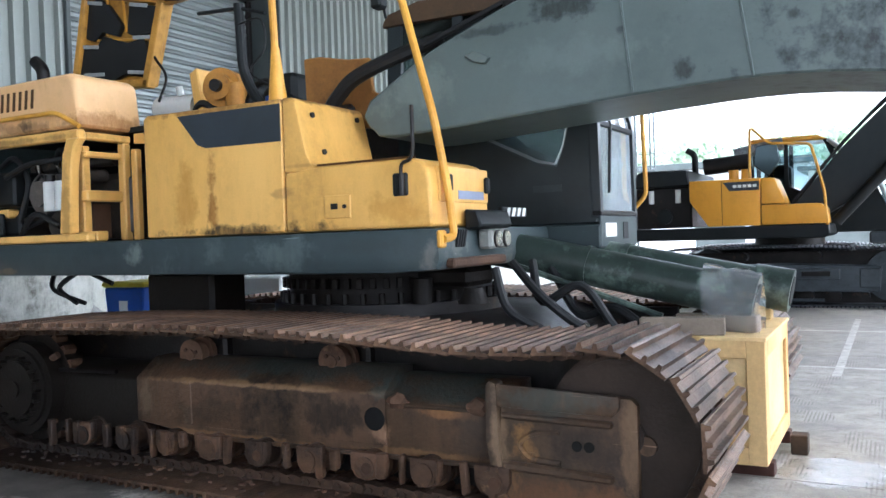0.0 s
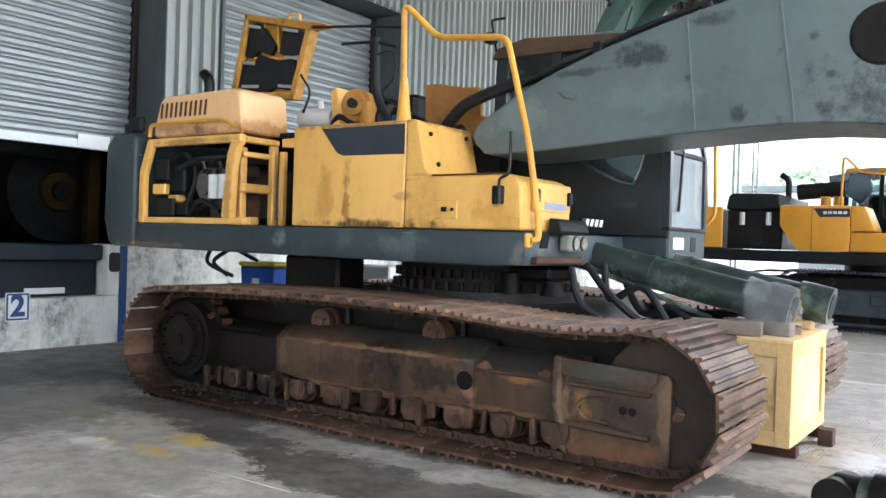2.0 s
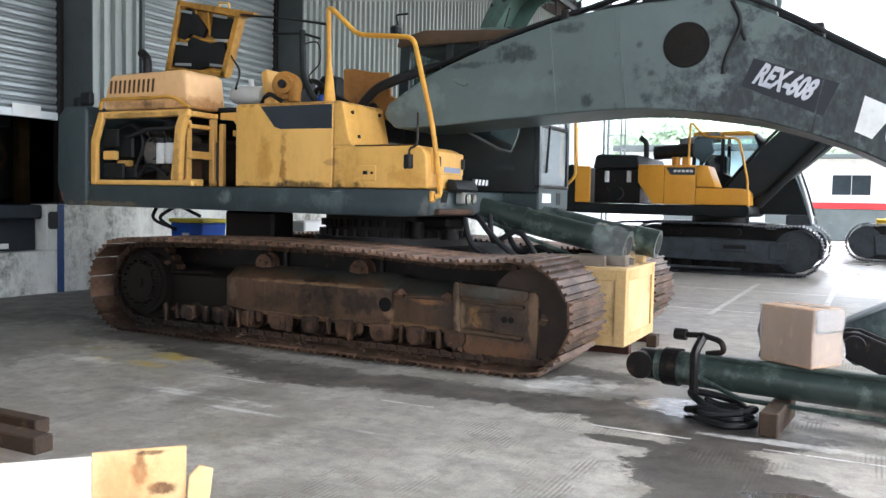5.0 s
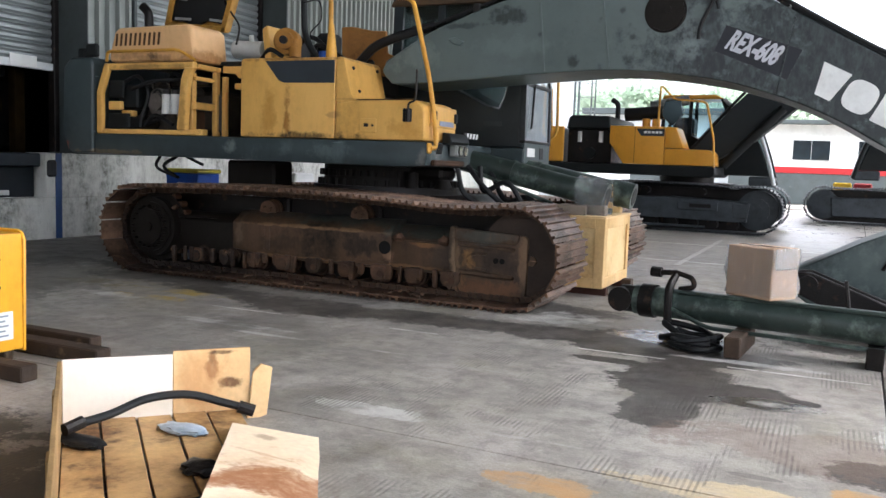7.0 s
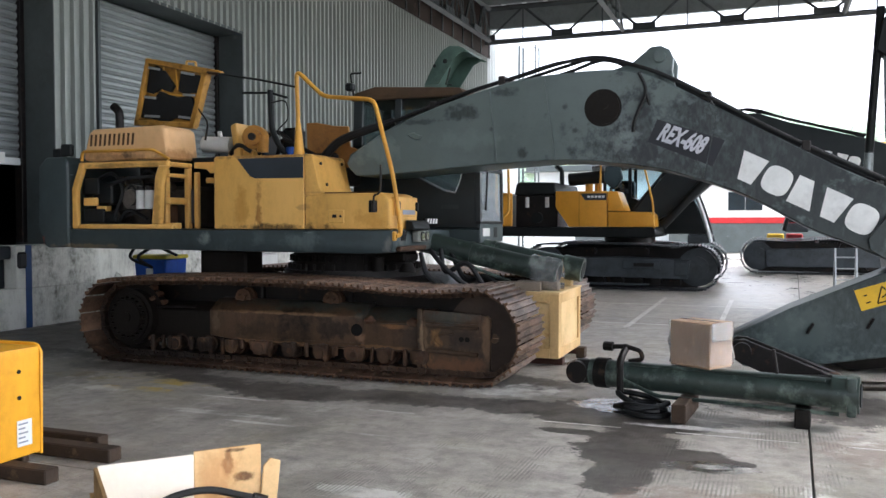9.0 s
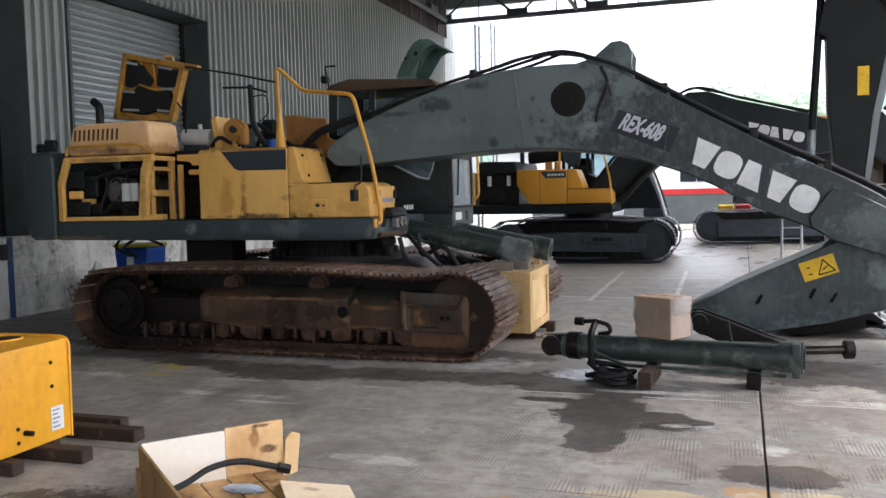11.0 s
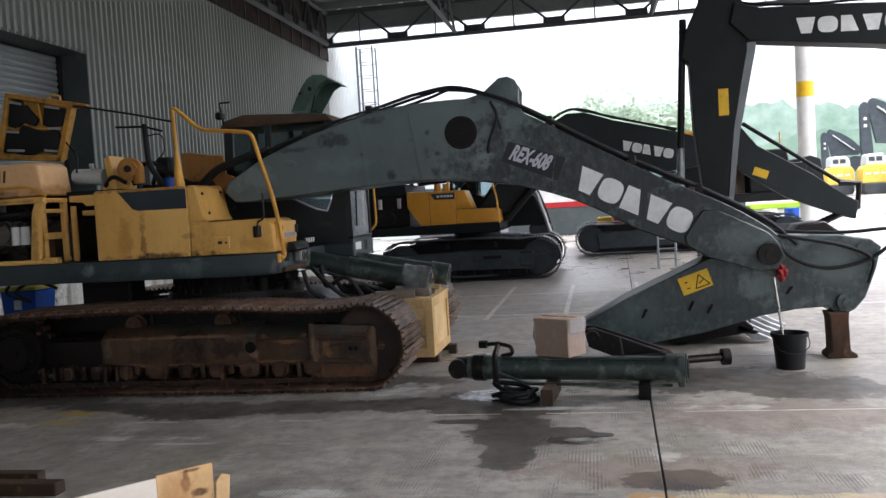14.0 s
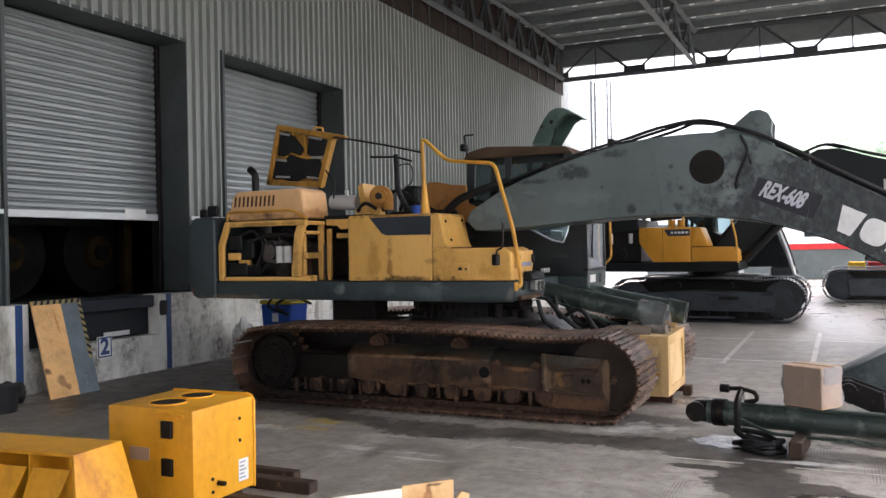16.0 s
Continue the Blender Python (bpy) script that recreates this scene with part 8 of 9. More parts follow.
# ---- other machines ----
def machine(at, turn, label, s=1.0, upper=True, boom=None, stick=None, shoes=46, length=4.2, raised=False, group="parked excavators"):
    """A newer yellow and dark grey excavator; x forward, its right side at -y, origin on the ground under the swing ring."""
    ex = thing("excavator" if upper else "undercarriage", at, label, "excavator" if upper else "undercarriage", group, turn=turn, local=True)
    h = 0.42 * s
    xr, xf = -length / 2 + h + 0.02, length / 2 - h - 0.02
    for yc in (-1.2 * s, 1.2 * s):
        places, pitch = track_path(xr, xf, h + 0.03, h - 0.01, 0.02, shoes)
        sm = shoe_mesh(pitch, 0.6 * s, TRACK_BLACK)
        for x, z, a in places:
            ob = new("shoe", sm)
            ob.parent = ex
            ob.matrix_basis = Matrix.Translation((x, yc, z)) @ Matrix.Rotation(-a, 4, "Y")
        bm = bmesh.new()
        prism(bm, [(xr - 0.1, h + 0.2), (xr - 0.1, h - 0.2), (xf - 0.2, h - 0.24), (xf - 0.15, h + 0.2), (0.0, h + 0.26)], yc - 0.24 * s, yc + 0.24 * s, 0.02)
        fr = part("track_frame", bm, FRAME_GREY, ex)
        part("side_panel", box(bmesh.new(), 0.1, 0.95, yc - 0.262 * s, yc - 0.235 * s, h - 0.02, h + 0.17, 0.015), FRAME_GREY, fr)
        part("slot", box(bmesh.new(), 0.35, 0.8, yc - 0.27 * s, yc - 0.255 * s, h + 0.04, h + 0.12, 0.006), DARK_STEEL, fr)
        part("guard_rail", box(bmesh.new(), -1.0, 0.7, yc - 0.26 * s, yc - 0.2 * s, 0.1, 0.15, 0.01), FRAME_GREY, fr)
        part("fork", box(bmesh.new(), xf - 0.5, xf - 0.18, yc - 0.26 * s, yc - 0.22 * s, h - 0.16, h + 0.17, 0.03), FRAME_GREY, fr)
        # dark plate added to close the see-through gap between the rollers
        part("inner_wall", box(bmesh.new(), xr, xf, yc + 0.02, yc + 0.06, 0.06, 2 * h - 0.04), DARK_STEEL, fr)
        for x in (xr, xf):
            bm = bmesh.new()
            wheel_disc(bm, x, yc - 0.2, yc + 0.2, h + 0.03, [(h * 0.86, 0.1, 0.9), (h * 0.5, 0.0, 1.0), (h * 0.2, -0.05, 1.05)], 28)
            part("idler" if x > 0 else "sprocket", bm, FRAME_GREY, ex)
        for k in range(7):
            x = xr + 0.45 + k * (xf - xr - 0.9) / 6
            part("bottom_roller", rod(bmesh.new(), (x, yc - 0.2, 0.19), (x, yc + 0.2, 0.19), 0.1, 14), DARK_STEEL, ex)
        for x in (-0.6, 0.6):
            part("carrier_roller", rod(bmesh.new(), (x, yc - 0.2, 2 * h - 0.12), (x, yc + 0.16, 2 * h - 0.12), 0.07, 12), DARK_STEEL, ex)
    part("car_body", box(bmesh.new(), -1.1, 1.1, -1.0, 1.0, 0.45, 0.88 * s, 0.03), BLACK_PAINT, ex)
    part("swing_ring", rod(bmesh.new(), (0, 0, 0.86 * s), (0, 0, 1.2 * s), 0.62, 30), DARK_STEEL, ex)
    if not upper:
        return ex
    N, F = -1.4, 1.4
    part("deck", prism(bmesh.new(), [(-2.95, 1.2), (-2.95, 1.42), (0.78, 1.42), (0.8, 1.25), (0.7, 1.18)], N, F, 0.02), BLACK_PAINT, ex)
    part("counterweight", prism(bmesh.new(), [(-2.95, 1.2), (-2.95, 2.25), (-3.1, 2.3), (-3.35, 2.2), (-3.42, 1.6), (-3.3, 1.2)], N + 0.05, F - 0.05, 0.05, 2), BLACK_PAINT, ex)
    part("rear_door", box(bmesh.new(), -2.97, -2.62, N - 0.02, N + 0.04, 1.44, 2.25, 0.02), NEW_YELLOW, ex)
    bay = part("engine_bay", box(bmesh.new(), -2.6, -1.56, N + 0.25, 0.9, 1.43, 2.2, 0.02), DARK_STEEL, ex, "open dark engine bay")
    part("engine_hood", prism(bmesh.new(), [(-2.6, 2.2), (-2.55, 2.48), (-2.45, 2.52), (-1.6, 2.5), (-1.56, 2.2)], N + 0.1, F - 0.1, 0.03), BLACK_PAINT, ex)
    for x in (-2.3, -1.8):
        part("filter", rod(bmesh.new(), (x, N + 0.2, 1.9), (x, N + 0.2, 2.15), 0.05, 14), WHITE, bay, "white filter")
    part("pump", rod(bmesh.new(), (-2.05, N + 0.15, 1.65), (-2.05, N + 0.4, 1.65), 0.14, 16), BLACK_PAINT, bay)
    hood = part("side_cover", prism(bmesh.new(), [(-1.55, 1.9), (-1.55, 2.28), (-0.32, 2.27), (-0.32, 1.43), (-1.22, 1.43)], N, -0.45, 0.02, 2), NEW_YELLOW, ex, "bright yellow side cover")
    part("seam", box(bmesh.new(), -0.98, -0.972, N - 0.004, N + 0.004, 1.45, 2.25), BLACK_PAINT, hood, smooth=0)
    part("decal", prism(bmesh.new(), [(-0.95, 2.22), (-0.84, 2.06), (-0.33, 2.06), (-0.33, 2.22)], N - 0.006, N + 0.003), SLATE, hood, "slate decal", 0)
    bm = bmesh.new()
    for k in range(5):
        box(bm, -0.78 + k * 0.085, -0.715 + k * 0.085, N - 0.009, N - 0.006, 2.115, 2.165)
    pieces("decal_mark", bm, LETTER, hood, "pale maker's mark bar", 0)
    part("slope_cover", prism(bmesh.new(), [(-0.31, 1.8), (-0.31, 2.27), (-0.08, 2.26), (0.1, 1.8)], N + 0.01, -0.5, 0.03, 2), NEW_YELLOW, ex)
    part("tool_box", prism(bmesh.new(), [(-0.31, 1.43), (-0.31, 1.79), (0.65, 1.78), (0.74, 1.7), (0.77, 1.43)], N, -0.5, 0.03, 2), NEW_YELLOW, ex)
    for x in (-0.82, -0.6):
        part("tank_cap", rod(bmesh.new(), (x, -1.0, 2.28), (x, -1.0, 2.46), 0.09, 14), NEW_YELLOW, ex)
    part("stack", tube(bmesh.new(), [(-1.65, -0.3, 2.45), (-1.65, -0.3, 2.85), (-1.8, -0.3, 2.95)], 0.06, 10, 0.08), BLACK_PAINT, ex)
    part("air_cleaner", rod(bmesh.new(), (-1.55, 0.1, 2.62), (-0.65, 0.1, 2.68), 0.16, 18), RUBBER, ex)
    part("wrapped_duct", rod(bmesh.new(), (-1.0, 0.35, 2.85), (-0.1, 0.35, 3.0), 0.12, 16), material("foil_wrap", "a9adb0", "7c8084", 9, 60, 0.3, metal=0.6, bump=0.4), ex, "foil-wrapped duct")
    part("handrail", tube(bmesh.new(), [(-0.5, N + 0.1, 2.27), (-0.48, N + 0.1, 3.2), (-0.18, N + 0.1, 2.88), (0.52, N + 0.08, 2.82), (0.72, N + 0.05, 2.0), (0.76, N + 0.02, 1.4)], 0.024, 8, 0.1), RAIL_YELLOW, ex)
    part("rear_rail", tube(bmesh.new(), [(-2.9, N, 1.9), (-2.95, N - 0.03, 2.7), (-2.95, N - 0.03, 3.1)], 0.02, 8, 0.1), RAIL_YELLOW, ex)
    c0, c1 = 0.35, 1.35
    cabp = part("cab_body", prism(bmesh.new(), [(-0.75, 1.25), (-0.75, 2.3), (-0.1, 2.2), (0.35, 2.0), (0.8, 1.98), (0.95, 2.3), (1.14, 2.5), (1.42, 2.28), (1.66, 1.68), (1.8, 1.25)], c0, c1, 0.02), BLACK_PAINT, ex, "dark glazed cab")
    part("cab_roof", prism(bmesh.new(), [(-0.75, 3.02), (-0.7, 3.12), (0.5, 3.12), (0.7, 3.02)], c0 - 0.02, c1 + 0.02, 0.03), NEW_YELLOW, cabp)
    for y in (c0, c1 - 0.06):
        for nm, p, q in (("rear_pillar", (-0.74, 2.2), (-0.72, 3.03)), ("middle_pillar", (-0.1, 2.08), (-0.1, 3.03)), ("door_pillar", (0.95, 2.2), (0.6, 3.03))):
            part(nm, prism(bmesh.new(), [(p[0], p[1]), (q[0], q[1]), (q[0] + 0.08, q[1]), (p[0] + 0.08, p[1])], y, y + 0.06), BLACK_PAINT, cabp)
        part("front_pillar", tube(bmesh.new(), curve_points([(0.68, y + 0.03, 3.02), (1.2, y + 0.03, 2.6), (1.47, y + 0.03, 2.33), (1.72, y + 0.03, 1.7), (1.9, y + 0.03, 1.05)], 14), 0.05, 8), CLAD_WHITE if y == c0 else BLACK_PAINT, cabp)
    part("side_glass", prism(bmesh.new(), [(-0.68, 2.3), (-0.66, 3.02), (0.6, 3.02), (0.92, 2.3), (0.8, 2.0), (0.35, 2.02), (-0.1, 2.22)], c0 + 0.02, c0 + 0.026), PANE, cabp, smooth=0)
    part("front_glass", prism(bmesh.new(), [(0.7, 3.0), (1.45, 2.3), (1.7, 1.7), (1.88, 1.06), (1.86, 1.06), (1.68, 1.7), (1.43, 2.3), (0.68, 3.0)], c0 + 0.06, c1 - 0.06), PANE, cabp, smooth=0)
    part("front_step", box(bmesh.new(), 1.35, 1.9, c0, c1, 1.02, 1.24, 0.03), FRAME_GREY, cabp)
    part("mirror", prism(bmesh.new(), [(-0.2, 2.3), (-0.45, 2.5), (-0.4, 2.85), (-0.05, 2.9), (0.02, 2.55)], N + 0.2, N + 0.26, 0.02), material("blue_mirror_glass", "3e4c50", "343f43", 2, 30, 0.1, metal=0.5, bump=0, grime=0), ex, "side mirror reflecting the sky")
    part("seat", box(bmesh.new(), -0.5, 0.0, c0 + 0.25, c0 + 0.75, 1.8, 2.6, 0.06), RUBBER, cabp)
    if boom:
        b_ = part("boom", prism(bmesh.new(), boom, -0.42, 0.12, 0.015), DARK_GREY if not raised else BLACK_PAINT, ex, "dark grey boom")
        top = boom[:len(boom) // 2]
        part("hydraulic_line", tube(bmesh.new(), curve_points([(x, -0.35, z + 0.07) for x, z in top], 30), 0.03, 7), RUBBER, b_)
        part("hydraulic_line", tube(bmesh.new(), curve_points([(x, -0.1, z + 0.06 + 0.05 * (i % 2)) for i, (x, z) in enumerate(top)], 30), 0.03, 7), RUBBER, b_)
    if stick:
        part("stick", prism(bmesh.new(), stick, -0.34, 0.04, 0.015), DARK_GREY if not raised else BLACK_PAINT, ex, "dark grey stick")
    return ex


# parked behind, boom forward
E2 = machine((-1.45, 17.0, 0), 0, "nearly new yellow and dark grey excavator parked in the hall", 1.18, length=4.5, shoes=48,
             boom=[(0.1, 1.75), (0.98, 2.8), (1.9, 3.72), (2.5, 4.05), (2.95, 4.05), (3.66, 3.8), (5.2, 3.4), (6.4, 2.98), (6.35, 2.6), (4.9, 2.42), (3.9, 2.62), (3.1, 2.98), (2.4, 2.85), (1.5, 2.05), (0.6, 1.55)],
             stick=[(6.45, 3.45), (6.75, 3.38), (7.1, 2.92), (8.31, 2.18), (9.07, 1.6), (9.38, 1.42), (9.3, 1.0), (8.92, 1.12), (7.77, 1.6), (6.74, 2.29), (6.25, 2.9)])
part("boom_cylinder", rod(bmesh.new(), (0.85, -0.55, 1.45), (2.05, -0.55, 2.75), 0.1, 14), BLACK_PAINT, E2)
part("stick_cylinder", rod(bmesh.new(), (6.8, -0.15, 3.5), (9.1, -0.15, 1.85), 0.05, 12), BLACK_PAINT, E2)
part("bucket_link", tube(bmesh.new(), [(9.0, -0.15, 1.9), (9.45, -0.15, 1.85), (9.4, -0.15, 1.3), (8.3, -0.15, 0.85)], 0.09, 8), DARK_STEEL, E2)
part("warning_sticker", box(bmesh.new(), -0.18, 0.18, -0.003, 0.003, -0.1, 0.1, 0, Matrix.Translation((7.15, -0.345, 2.25)) @ Matrix.Rotation(radians(22), 4, "Y")), SIGN_YELLOW, E2, "yellow warning sticker", 0)
plain_mark(E2, Matrix.Translation((3.84, -0.425, 3.16)) @ Matrix.Rotation(radians(14), 4, "Y"), 0.24, 0.25, 0.04)
bm = bmesh.new()
prism(bm, [(7.7, 0.0), (7.5, 0.45), (7.9, 0.95), (8.5, 1.0), (9.0, 0.6), (9.3, 0.1), (9.2, 0.0)], -0.7, 0.3, 0.03)
part("bucket", bm, DARK_STEEL, E2)
E3 = machine((4.5, 24.3, 0), 180, "yellow and dark grey excavator parked behind another machine", 0.95, length=5.8, shoes=68)
E3.scale = (1.22, 1.22, 1.22)
cover = part("rear_cover", box(bmesh.new(), -3.0, -1.6, 1.3, 1.41, 1.43, 2.15, 0.03), BLACK_PAINT, E3, "black rear side cover")
for k in range(5):
    part("maker_mark", box(bmesh.new(), -2.72 + k * 0.07, -2.665 + k * 0.07, 1.411, 1.415, 1.82, 1.92), LETTER, cover, "pale maker's mark bar", 0)
# high boom reaching in from the yard with its stick hanging down
E4 = machine((12.6, 12.2, 0), 180, "dark grey excavator with its boom raised over the yard edge", 1.1, raised=True,
             boom=[(0.1, 1.7), (1.2, 3.5), (3.0, 5.0), (5.4, 5.23), (6.7, 5.31), (7.65, 5.35), (8.1, 5.5), (8.2, 5.1), (7.85, 4.74), (6.7, 4.6), (5.43, 4.45), (4.2, 4.2), (3.0, 3.7), (1.8, 2.6), (0.6, 1.6)],
             stick=[(9.03, 5.02), (8.73, 5.64), (8.65, 6.3), (8.0, 6.3), (7.95, 5.57), (7.88, 4.58), (8.21, 2.98), (8.36, 1.72), (8.79, 1.69), (8.94, 3.14), (8.98, 4.41), (9.13, 4.53)])
part("light_edge", prism(bmesh.new(), [(7.87, 4.72), (8.2, 2.98), (8.35, 1.6), (8.26, 1.6), (8.08, 2.98), (7.72, 4.6), (7.72, 4.72)], -0.33, 0.03), material("pale_grey_edge", "82888b", "767c7f", 2, 60, 0.45, grime=0.1), E4, "pale grey stick underside")
part("bucket_cylinder", rod(bmesh.new(), (9.05, -0.15, 5.3), (9.2, -0.15, 2.76), 0.07, 14), BLACK_PAINT, E4)
part("wrapped_rod", rod(bmesh.new(), (9.2, -0.15, 2.76), (9.23, -0.15, 1.9), 0.08, 14), material("clear_wrapped_chrome", "9fa6a8", "7d8486", 8, 60, 0.2, metal=0.5, bump=0.4), E4, "plastic-wrapped chrome rod")
part("warning_sticker", box(bmesh.new(), 8.27, 8.46, 0.041, 0.046, 3.34, 3.86), SIGN_YELLOW, E4, "yellow warning sticker", 0)
plain_mark(E4, Matrix.Translation((7.0, 0.124, 4.93)) @ Matrix.Rotation(radians(180), 4, "Z") @ Matrix.Rotation(radians(2), 4, "Y"), 0.3, 0.36, 0.1)
bm = bmesh.new()
prism(bm, [(8.4, 0.0), (8.1, 0.4), (8.2, 1.1), (8.36, 1.75), (8.79, 1.75), (9.0, 1.2), (8.9, 0.5), (9.1, 0.02)], -0.6, 0.3, 0.03)
part("bucket", bm, DARK_STEEL, E4)

# caged ladder on the wall's end
LADDER = material("galvanised_ladder", "555b5d", "4b5153", 3, 60, 0.5, metal=0.2, bump=0.05)
cl = thing("wall_ladder", (-8.2, 31.0, 0), "pale caged steel ladder on the wall end", "ladder", kind="structure")
for y in (30.6, 31.2):
    part("rail", tube(bmesh.new(), [(-8.2, y, 0), (-8.2, y, 9.0)], 0.05, 6), LADDER, cl)
    part("cage_bar", tube(bmesh.new(), [(-7.5, y, 2.5), (-7.5, y, 9.0)], 0.035, 6), LADDER, cl)
for k in range(12):
    z = 2.5 + k * 0.58
    part("hoop", tube(bmesh.new(), [(-8.2, 30.55, z), (-7.6, 30.5, z), (-7.4, 30.9, z), (-7.6, 31.3, z), (-8.2, 31.25, z)], 0.015, 5, 0.2), LADDER, cl)

# ---- buildings across the yard ----
office = thing("site_office", (5.0, 43.0, 0), "long white site office with a red stripe and grey foot", "building")
part("wall", box(bmesh.new(), -3.0, 9.2, 40.1, 46.0, 1.75, 3.75), WHITE, office)
part("lower_wall", box(bmesh.new(), -3.0, 9.2, 40.06, 46.0, 0, 1.46), FLASH, office)
part("stripe", box(bmesh.new(), -3.0, 9.2, 40.04, 46.0, 1.462, 1.748), RED, office, "red painted stripe")
part("roof", prism(bmesh.new(), [(-3.4, 3.752), (-3.4, 3.95), (9.6, 3.95), (9.6, 3.752)], 39.6, 46.4, 0.02), FLASH, office)
for x in (-0.2, 2.6, 5.4):
    w_ = part("window", box(bmesh.new(), x, x + 1.7, 40.07, 40.098, 2.05, 3.05, 0.01), WHITE, office)
    for k in range(2):
        part("pane", box(bmesh.new(), x + 0.05 + k * 0.81, x + 0.84 + k * 0.81, 40.05, 40.068, 2.1, 3.0), material("dark_glass", "1c2226", "232a2e", 2, 30, 0.12, bump=0), w_, smooth=0)
shed = thing("store_shed", (-8.0, 48.0, 0), "pale store shed with a dark flat roof across the yard", "building")
part("wall", box(bmesh.new(), -11.5, -3.5, 45.5, 52, 0, 4.5), CLAD_WHITE, shed)
part("roof", box(bmesh.new(), -11.9, -3.1, 45.0, 52.4, 4.502, 4.85, 0.02), FLASH, shed)
part("door", box(bmesh.new(), -9, -6.5, 45.46, 45.5, 0, 3.0), FLASH, shed)
# plain blocks added in place of the coloured strip on the track
bx = thing("barrier_lights", (2.2, 26.5, 0), "red and yellow blocks standing in for a coloured light strip", "barrier")
for x, mt, nm in ((1.7, SIGN_YELLOW, "yellow_block"), (2.3, RED, "red_block")):
    part(nm, box(bmesh.new(), x, x + 0.55, 26.9, 27.2, 0.0, 1.14, 0.04), mt, bx)
for k, (x, mt, lb) in enumerate(((9.0, WHITE, "white"), (9.9, BLUE_BIN, "blue"), (10.8, WHITE, "white"))):
    dr = thing("drum", (x, 33.0, 0), f"{lb} drum standing in the wet yard", "drum", "yard drums")
    part("shell", rod(bmesh.new(), (x, 33.0, 0), (x, 33.0, 0.95), 0.3, 20), mt, dr)
    part("hoop", rod(bmesh.new(), (x, 33.0, 0.45), (x, 33.0, 0.5), 0.312, 20), mt, dr)
ct = thing("cart", (10.2, 36.0, 0), "lime and white flat cart in the yard", "cart")
part("tray", box(bmesh.new(), 8.6, 11.6, 35.4, 36.4, 0.9, 1.15, 0.03), material("lime_paint", "a6cf3a", "98c032", 2, 60, 0.4), ct)
part("body", box(bmesh.new(), 8.7, 11.5, 35.5, 36.3, 0.25, 0.899, 0.05), WHITE, ct)
for x in (9.1, 11.1):
    part("wheel", rod(bmesh.new(), (x, 35.35, 0.28), (x, 35.5, 0.28), 0.28, 18), RUBBER, ct)

# ---- row of yellow pontoon machines far across the yard ----
# yellow and track grey lightened so that their colours carry the haze
HAZED_YELLOW = material("hazed_yellow_paint", "ecc95c", "e2bd4c", 0.6, 30, 0.5, bump=0.02)
TRACK_GREY = material("hazed_pontoon_grey", "4a4e50", "3c4042", 0.8, 30, 0.7, bump=0.1)
first = None
S = 1.6
for k in range(7):
    at = (35.0 + k * 4.0, 140.0 - 4.0 * k, 0)
    if first is None:
        first = thing("pontoon_machine", at, "yellow pontoon-tracked machine parked in a row far off", "pontoon machine", "pontoon row", local=True)
        part("track", prism(bmesh.new(), [(x * S, z * S) for x, z in ((-1.2, 0.3), (-1.0, 0.0), (1.0, 0.0), (1.2, 0.3), (1.15, 1.0), (-1.15, 1.0))], -1.2 * S, 1.2 * S, 0.1), TRACK_GREY, first)
        part("hull", prism(bmesh.new(), [(x * S, z * S) for x, z in ((-1.26, 1.02), (-1.22, 2.3), (-0.9, 2.7), (1.0, 2.7), (1.24, 2.3), (1.26, 1.02))], -1.0 * S, 1.0 * S, 0.08), HAZED_YELLOW, first)
        part("cabin", prism(bmesh.new(), [(x * S, z * S) for x, z in ((-0.9, 2.71), (-0.8, 3.6), (-0.6, 3.75), (0.6, 3.75), (0.95, 3.3), (1.0, 2.71))], -0.8 * S, 0.8 * S, 0.1), CLAD_WHITE, first)
        for x in (-0.6, 0.05):
            part("window", box(bmesh.new(), x * S, (x + 0.5) * S, -0.83 * S, -0.81 * S, 3.05 * S, 3.45 * S), TRACK_GREY, first)
        for x in (-1.0, -0.3, 0.4):
            part("vent", box(bmesh.new(), x * S, (x + 0.5) * S, -1.02 * S, -1.0 * S, 1.8 * S, 2.0 * S), CLAD_WHITE, first, "pale panel on the hull")
    else:
        copy_thing(first, pose(at[0], at[1], 0, 0, 0, 0))
# slate lightened in place of haze over the far booms
FOLDED = material("hazed_slate_paint", "4a5258", "3d454b", 1, 40, 0.6, bump=0.05)
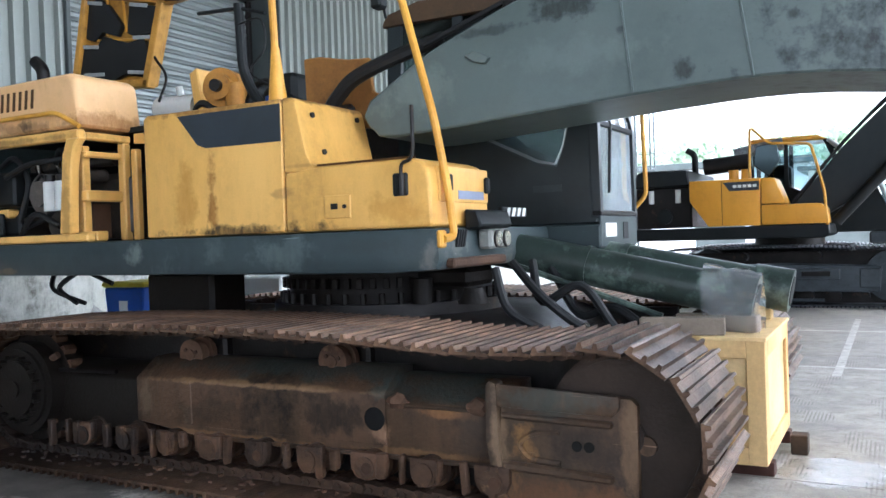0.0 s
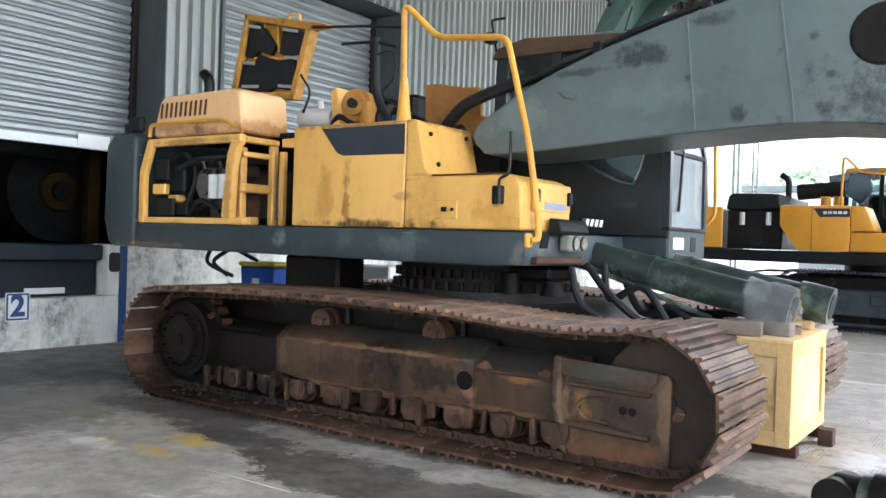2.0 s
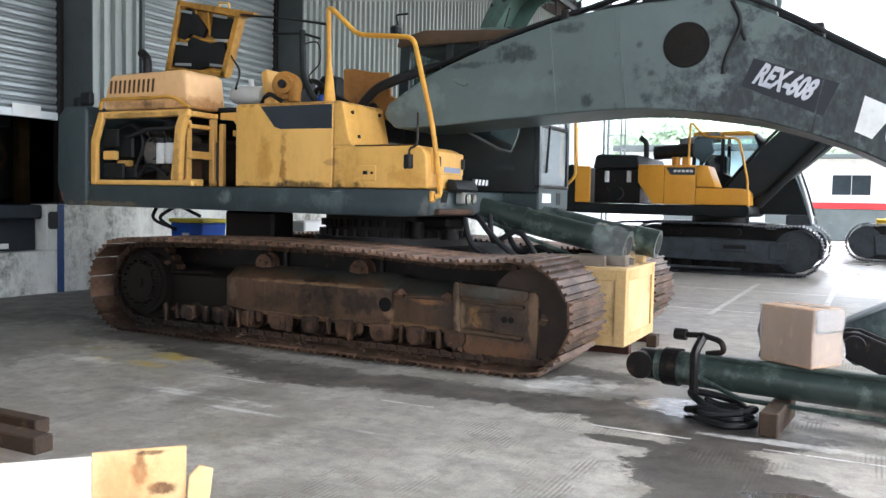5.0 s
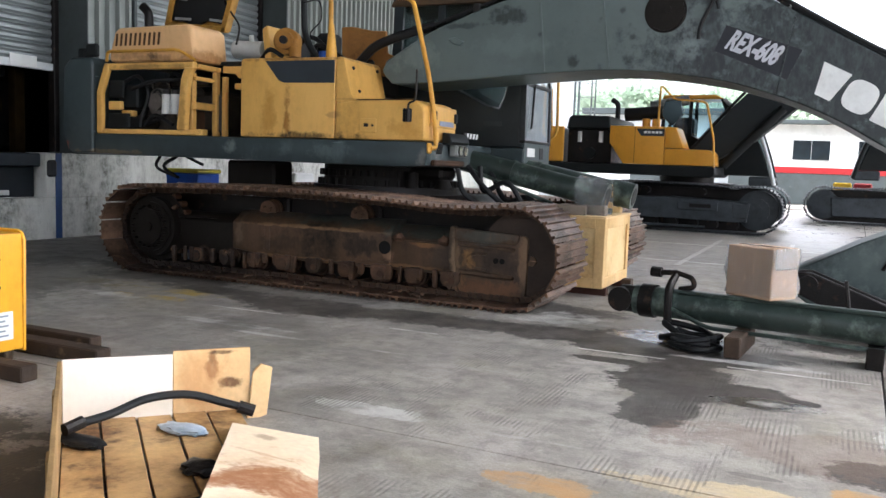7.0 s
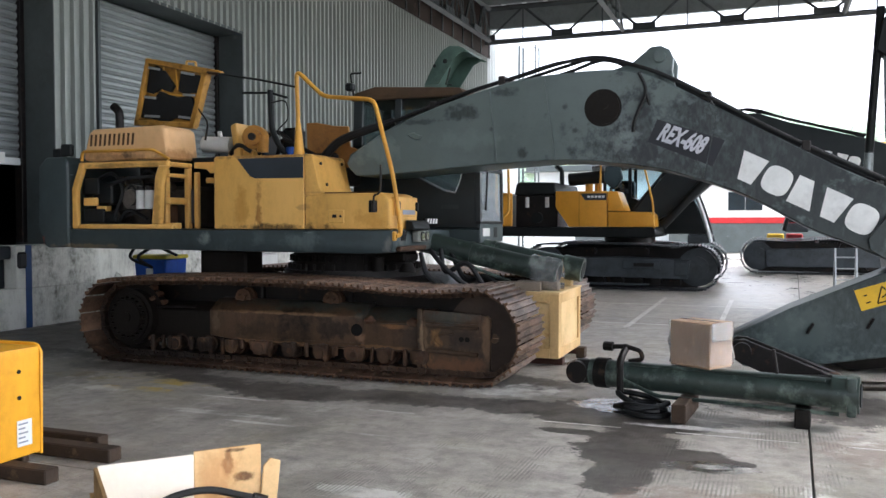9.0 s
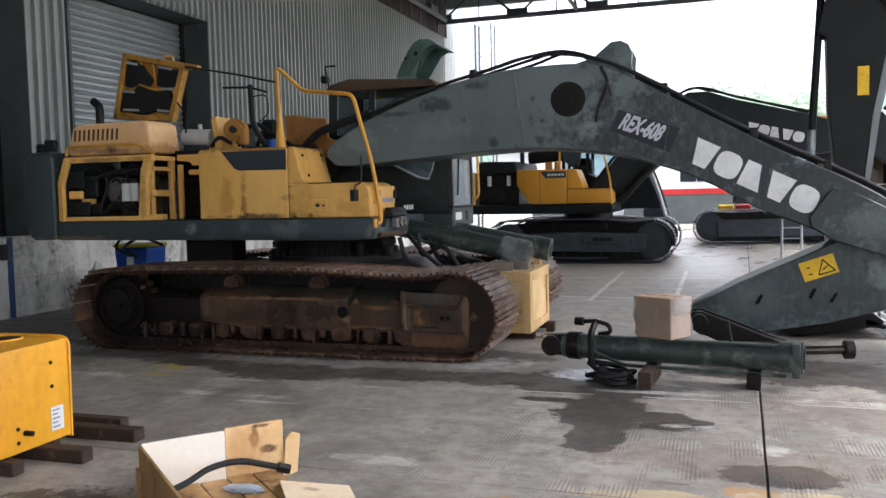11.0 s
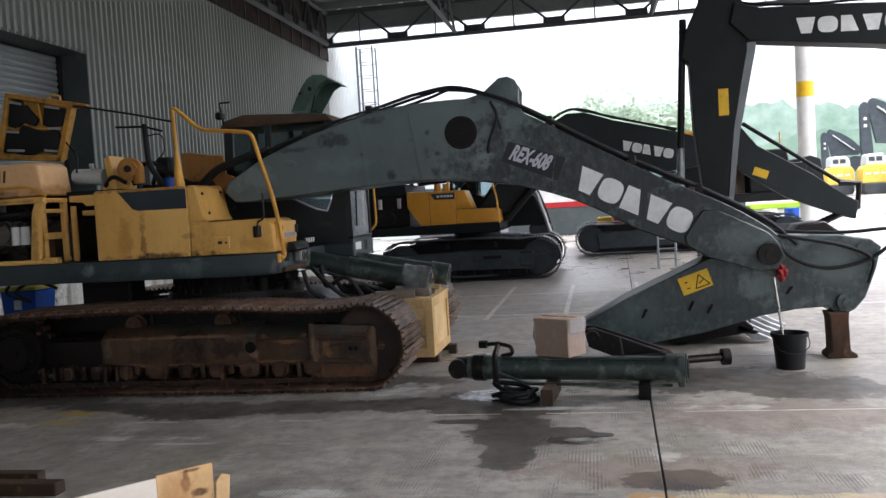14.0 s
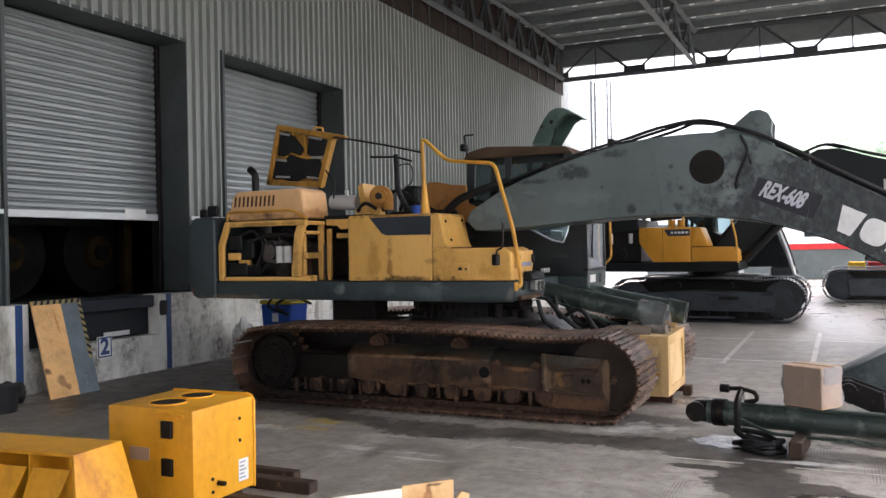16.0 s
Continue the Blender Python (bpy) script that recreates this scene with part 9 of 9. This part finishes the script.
for x, y, s in ((51.0, 152.0, 1.0), (45.0, 158.0, 0.72), (64.0, 160.0, 0.66)):
    fb = thing("folded_boom", (x, y, 0), "dark folded excavator boom standing behind the pontoon row", "boom", "folded booms", local=True)
    for nm, pts, w in (("boom", [(-3.5, 0), (-3.9, 8.0), (-3.9, 14.5), (-3.6, 15.3), (-3.1, 15.6), (-2.7, 15.2), (-2.1, 9.0), (-1.5, 0)], 0.5), ("stick", [(-2.7, 14.6), (-2.3, 15.9), (-1.7, 16.2), (-1.1, 15.9), (0.9, 15.0), (3.2, 13.4), (5.3, 11.3), (5.4, 10.2), (4.6, 9.3), (2.2, 9.5), (0.4, 8.2), (-1.4, 8.4)], 0.35), ("bucket", [(3.4, 9.2), (5.2, 9.0), (5.0, 6.4), (3.6, 5.2), (2.2, 6.6), (2.4, 8.6)], 0.6)):
        part(nm, prism(bmesh.new(), [(x_ * s, z_ * s) for x_, z_ in pts], -w * s, w * s, 0.05), FOLDED, fb)
    part("cylinder", rod(bmesh.new(), (-1.2 * s, -0.5 * s, 14.6 * s), (3.8 * s, -0.5 * s, 10.6 * s), 0.16 * s, 8), CLAD_WHITE, fb, "pale cylinder on the stick")
    for z in (11.2, 12.4):
        part("mark", box(bmesh.new(), -3.4 * s, -2.9 * s, -0.53 * s, -0.51 * s, z * s, (z + 0.5) * s), LETTER, fb, "pale mark", 0)

# ---- trees and hills ----
# leaf colour kept far paler than foliage, painting in the haze
LEAF = material("hazed_leaves", "a3b19c", "90a38c", 0.5, 8, 0.5, bump=0.1, grime=0)
LEAF.node_tree.nodes["Principled BSDF"].inputs["Subsurface Weight"].default_value = 0.0
nt = LEAF.node_tree
glow = nt.nodes.new("ShaderNodeBsdfTranslucent")
glow.inputs[0].default_value = (0.46, 0.54, 0.44, 1)
both = nt.nodes.new("ShaderNodeMixShader")
both.inputs[0].default_value = 0.5
nt.links.new(nt.nodes["Principled BSDF"].outputs[0], both.inputs[1])
nt.links.new(glow.outputs[0], both.inputs[2])
nt.links.new(both.outputs[0], [n for n in nt.nodes if n.type == "OUTPUT_MATERIAL"][0].inputs[0])
BARK = material("bark", "4d4238", "3b332b", 3, 20, 0.9, bump=0.4)


def tree(at, height, spread, seed, cards=420):
    r = random.Random(seed)
    t = thing("tree", at, "leafy broad tree beyond the yard", "tree", "yard trees", local=True)
    bm = bmesh.new()
    tube(bm, [(0, 0, 0), (0.1, 0.05, height * 0.3), (0.0, 0.1, height * 0.55)], height * 0.022, 8)
    ends = []
    for k in range(6):
        a = r.random() * 6.28
        e = Vector((math.cos(a) * spread * 0.5, math.sin(a) * spread * 0.5, height * (0.6 + 0.25 * r.random())))
        tube(bm, [(0, 0.1, height * (0.3 + 0.05 * k)), e * 0.6 + Vector((0, 0, height * 0.2)), e], height * 0.009, 5)
        ends.append(e)
    part("trunk", bm, BARK, t)
    bm = bmesh.new()
    blobs = [Vector((r.uniform(-1, 1) * spread * 0.55, r.uniform(-1, 1) * spread * 0.5, height * r.uniform(0.45, 0.9))) for _ in range(26)] + ends
    for _ in range(cards):
        c = r.choice(blobs)
        d = Vector((r.gauss(0, 1), r.gauss(0, 1), r.gauss(0, 0.8)))
        d.normalize()
        p = c + d * spread * 0.2 * r.uniform(0.55, 1.05) * (1 + 0.4 * math.sin(7 * d.x + 5 * d.z))
        s = spread * 0.03 * r.uniform(0.6, 1.6)
        u = Vector((r.gauss(0, 1), r.gauss(0, 1), r.gauss(0, 0.6))).normalized()
        w = u.cross(d + Vector((0.1, 0.2, 0.3))).normalized()
        q = [bm.verts.new(p + u * s * a + w * s * b) for a, b in ((-1, 0), (0, -0.5), (1.1, 0.1), (0, 0.55))]
        bm.faces.new(q)
    part("crown", bm, LEAF, t, "", 0)
    return t


for k, (x, y, h, s) in enumerate(((-5, 75, 10, 9), (2, 88, 13, 10), (7, 95, 12, 9), (-16, 80, 10, 9))):
    tree((x, y, 0), h, s, k + 3, 5200)
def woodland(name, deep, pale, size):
    """Misty woods far off: crowns as soft mottling, the mist's paleness painted in as emission."""
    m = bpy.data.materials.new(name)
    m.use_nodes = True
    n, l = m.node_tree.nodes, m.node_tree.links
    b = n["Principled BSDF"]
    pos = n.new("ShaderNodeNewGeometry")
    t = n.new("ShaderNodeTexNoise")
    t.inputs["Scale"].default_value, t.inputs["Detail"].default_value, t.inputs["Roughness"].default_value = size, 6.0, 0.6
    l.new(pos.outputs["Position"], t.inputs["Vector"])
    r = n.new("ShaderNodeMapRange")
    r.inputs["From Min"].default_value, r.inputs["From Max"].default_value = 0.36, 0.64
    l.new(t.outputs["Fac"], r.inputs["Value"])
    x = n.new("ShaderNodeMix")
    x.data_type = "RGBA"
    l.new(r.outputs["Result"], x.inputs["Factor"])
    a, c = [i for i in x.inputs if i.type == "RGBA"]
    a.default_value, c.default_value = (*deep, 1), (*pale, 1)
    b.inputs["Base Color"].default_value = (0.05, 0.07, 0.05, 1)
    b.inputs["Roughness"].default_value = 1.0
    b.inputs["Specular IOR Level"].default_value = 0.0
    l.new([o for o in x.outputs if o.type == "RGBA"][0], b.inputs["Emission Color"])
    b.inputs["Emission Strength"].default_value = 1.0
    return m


def ridge(far, high, seed, mat, label):
    """A wooded skyline round the yard, its top edge broken into crowns."""
    bm = bmesh.new()
    n_, prev = 420, None
    for i in range(n_ + 1):
        a = radians(-75 + 150 * i / n_)
        h = high * (1 + 0.32 * noise.noise(Vector((i * 0.024, seed, 0))) + 0.12 * noise.noise(Vector((i * 0.11, seed + 5, 0))) + 0.09 * noise.noise(Vector((i * 0.4, seed + 8, 0))) + 0.05 * noise.noise(Vector((i * 1.1, seed + 3, 0))))
        x, y = far * math.sin(a), far * math.cos(a)
        cur = [bm.verts.new((x, y, -1)), bm.verts.new((x, y, h * 0.6)), bm.verts.new((x * 1.02, y * 1.02, h))]
        if prev:
            for j in range(2):
                bm.faces.new((prev[j], cur[j], cur[j + 1], prev[j + 1]))
        prev = cur
    return solo("backdrop", bm, mat, label, "hills", kind="structure", smooth=60)


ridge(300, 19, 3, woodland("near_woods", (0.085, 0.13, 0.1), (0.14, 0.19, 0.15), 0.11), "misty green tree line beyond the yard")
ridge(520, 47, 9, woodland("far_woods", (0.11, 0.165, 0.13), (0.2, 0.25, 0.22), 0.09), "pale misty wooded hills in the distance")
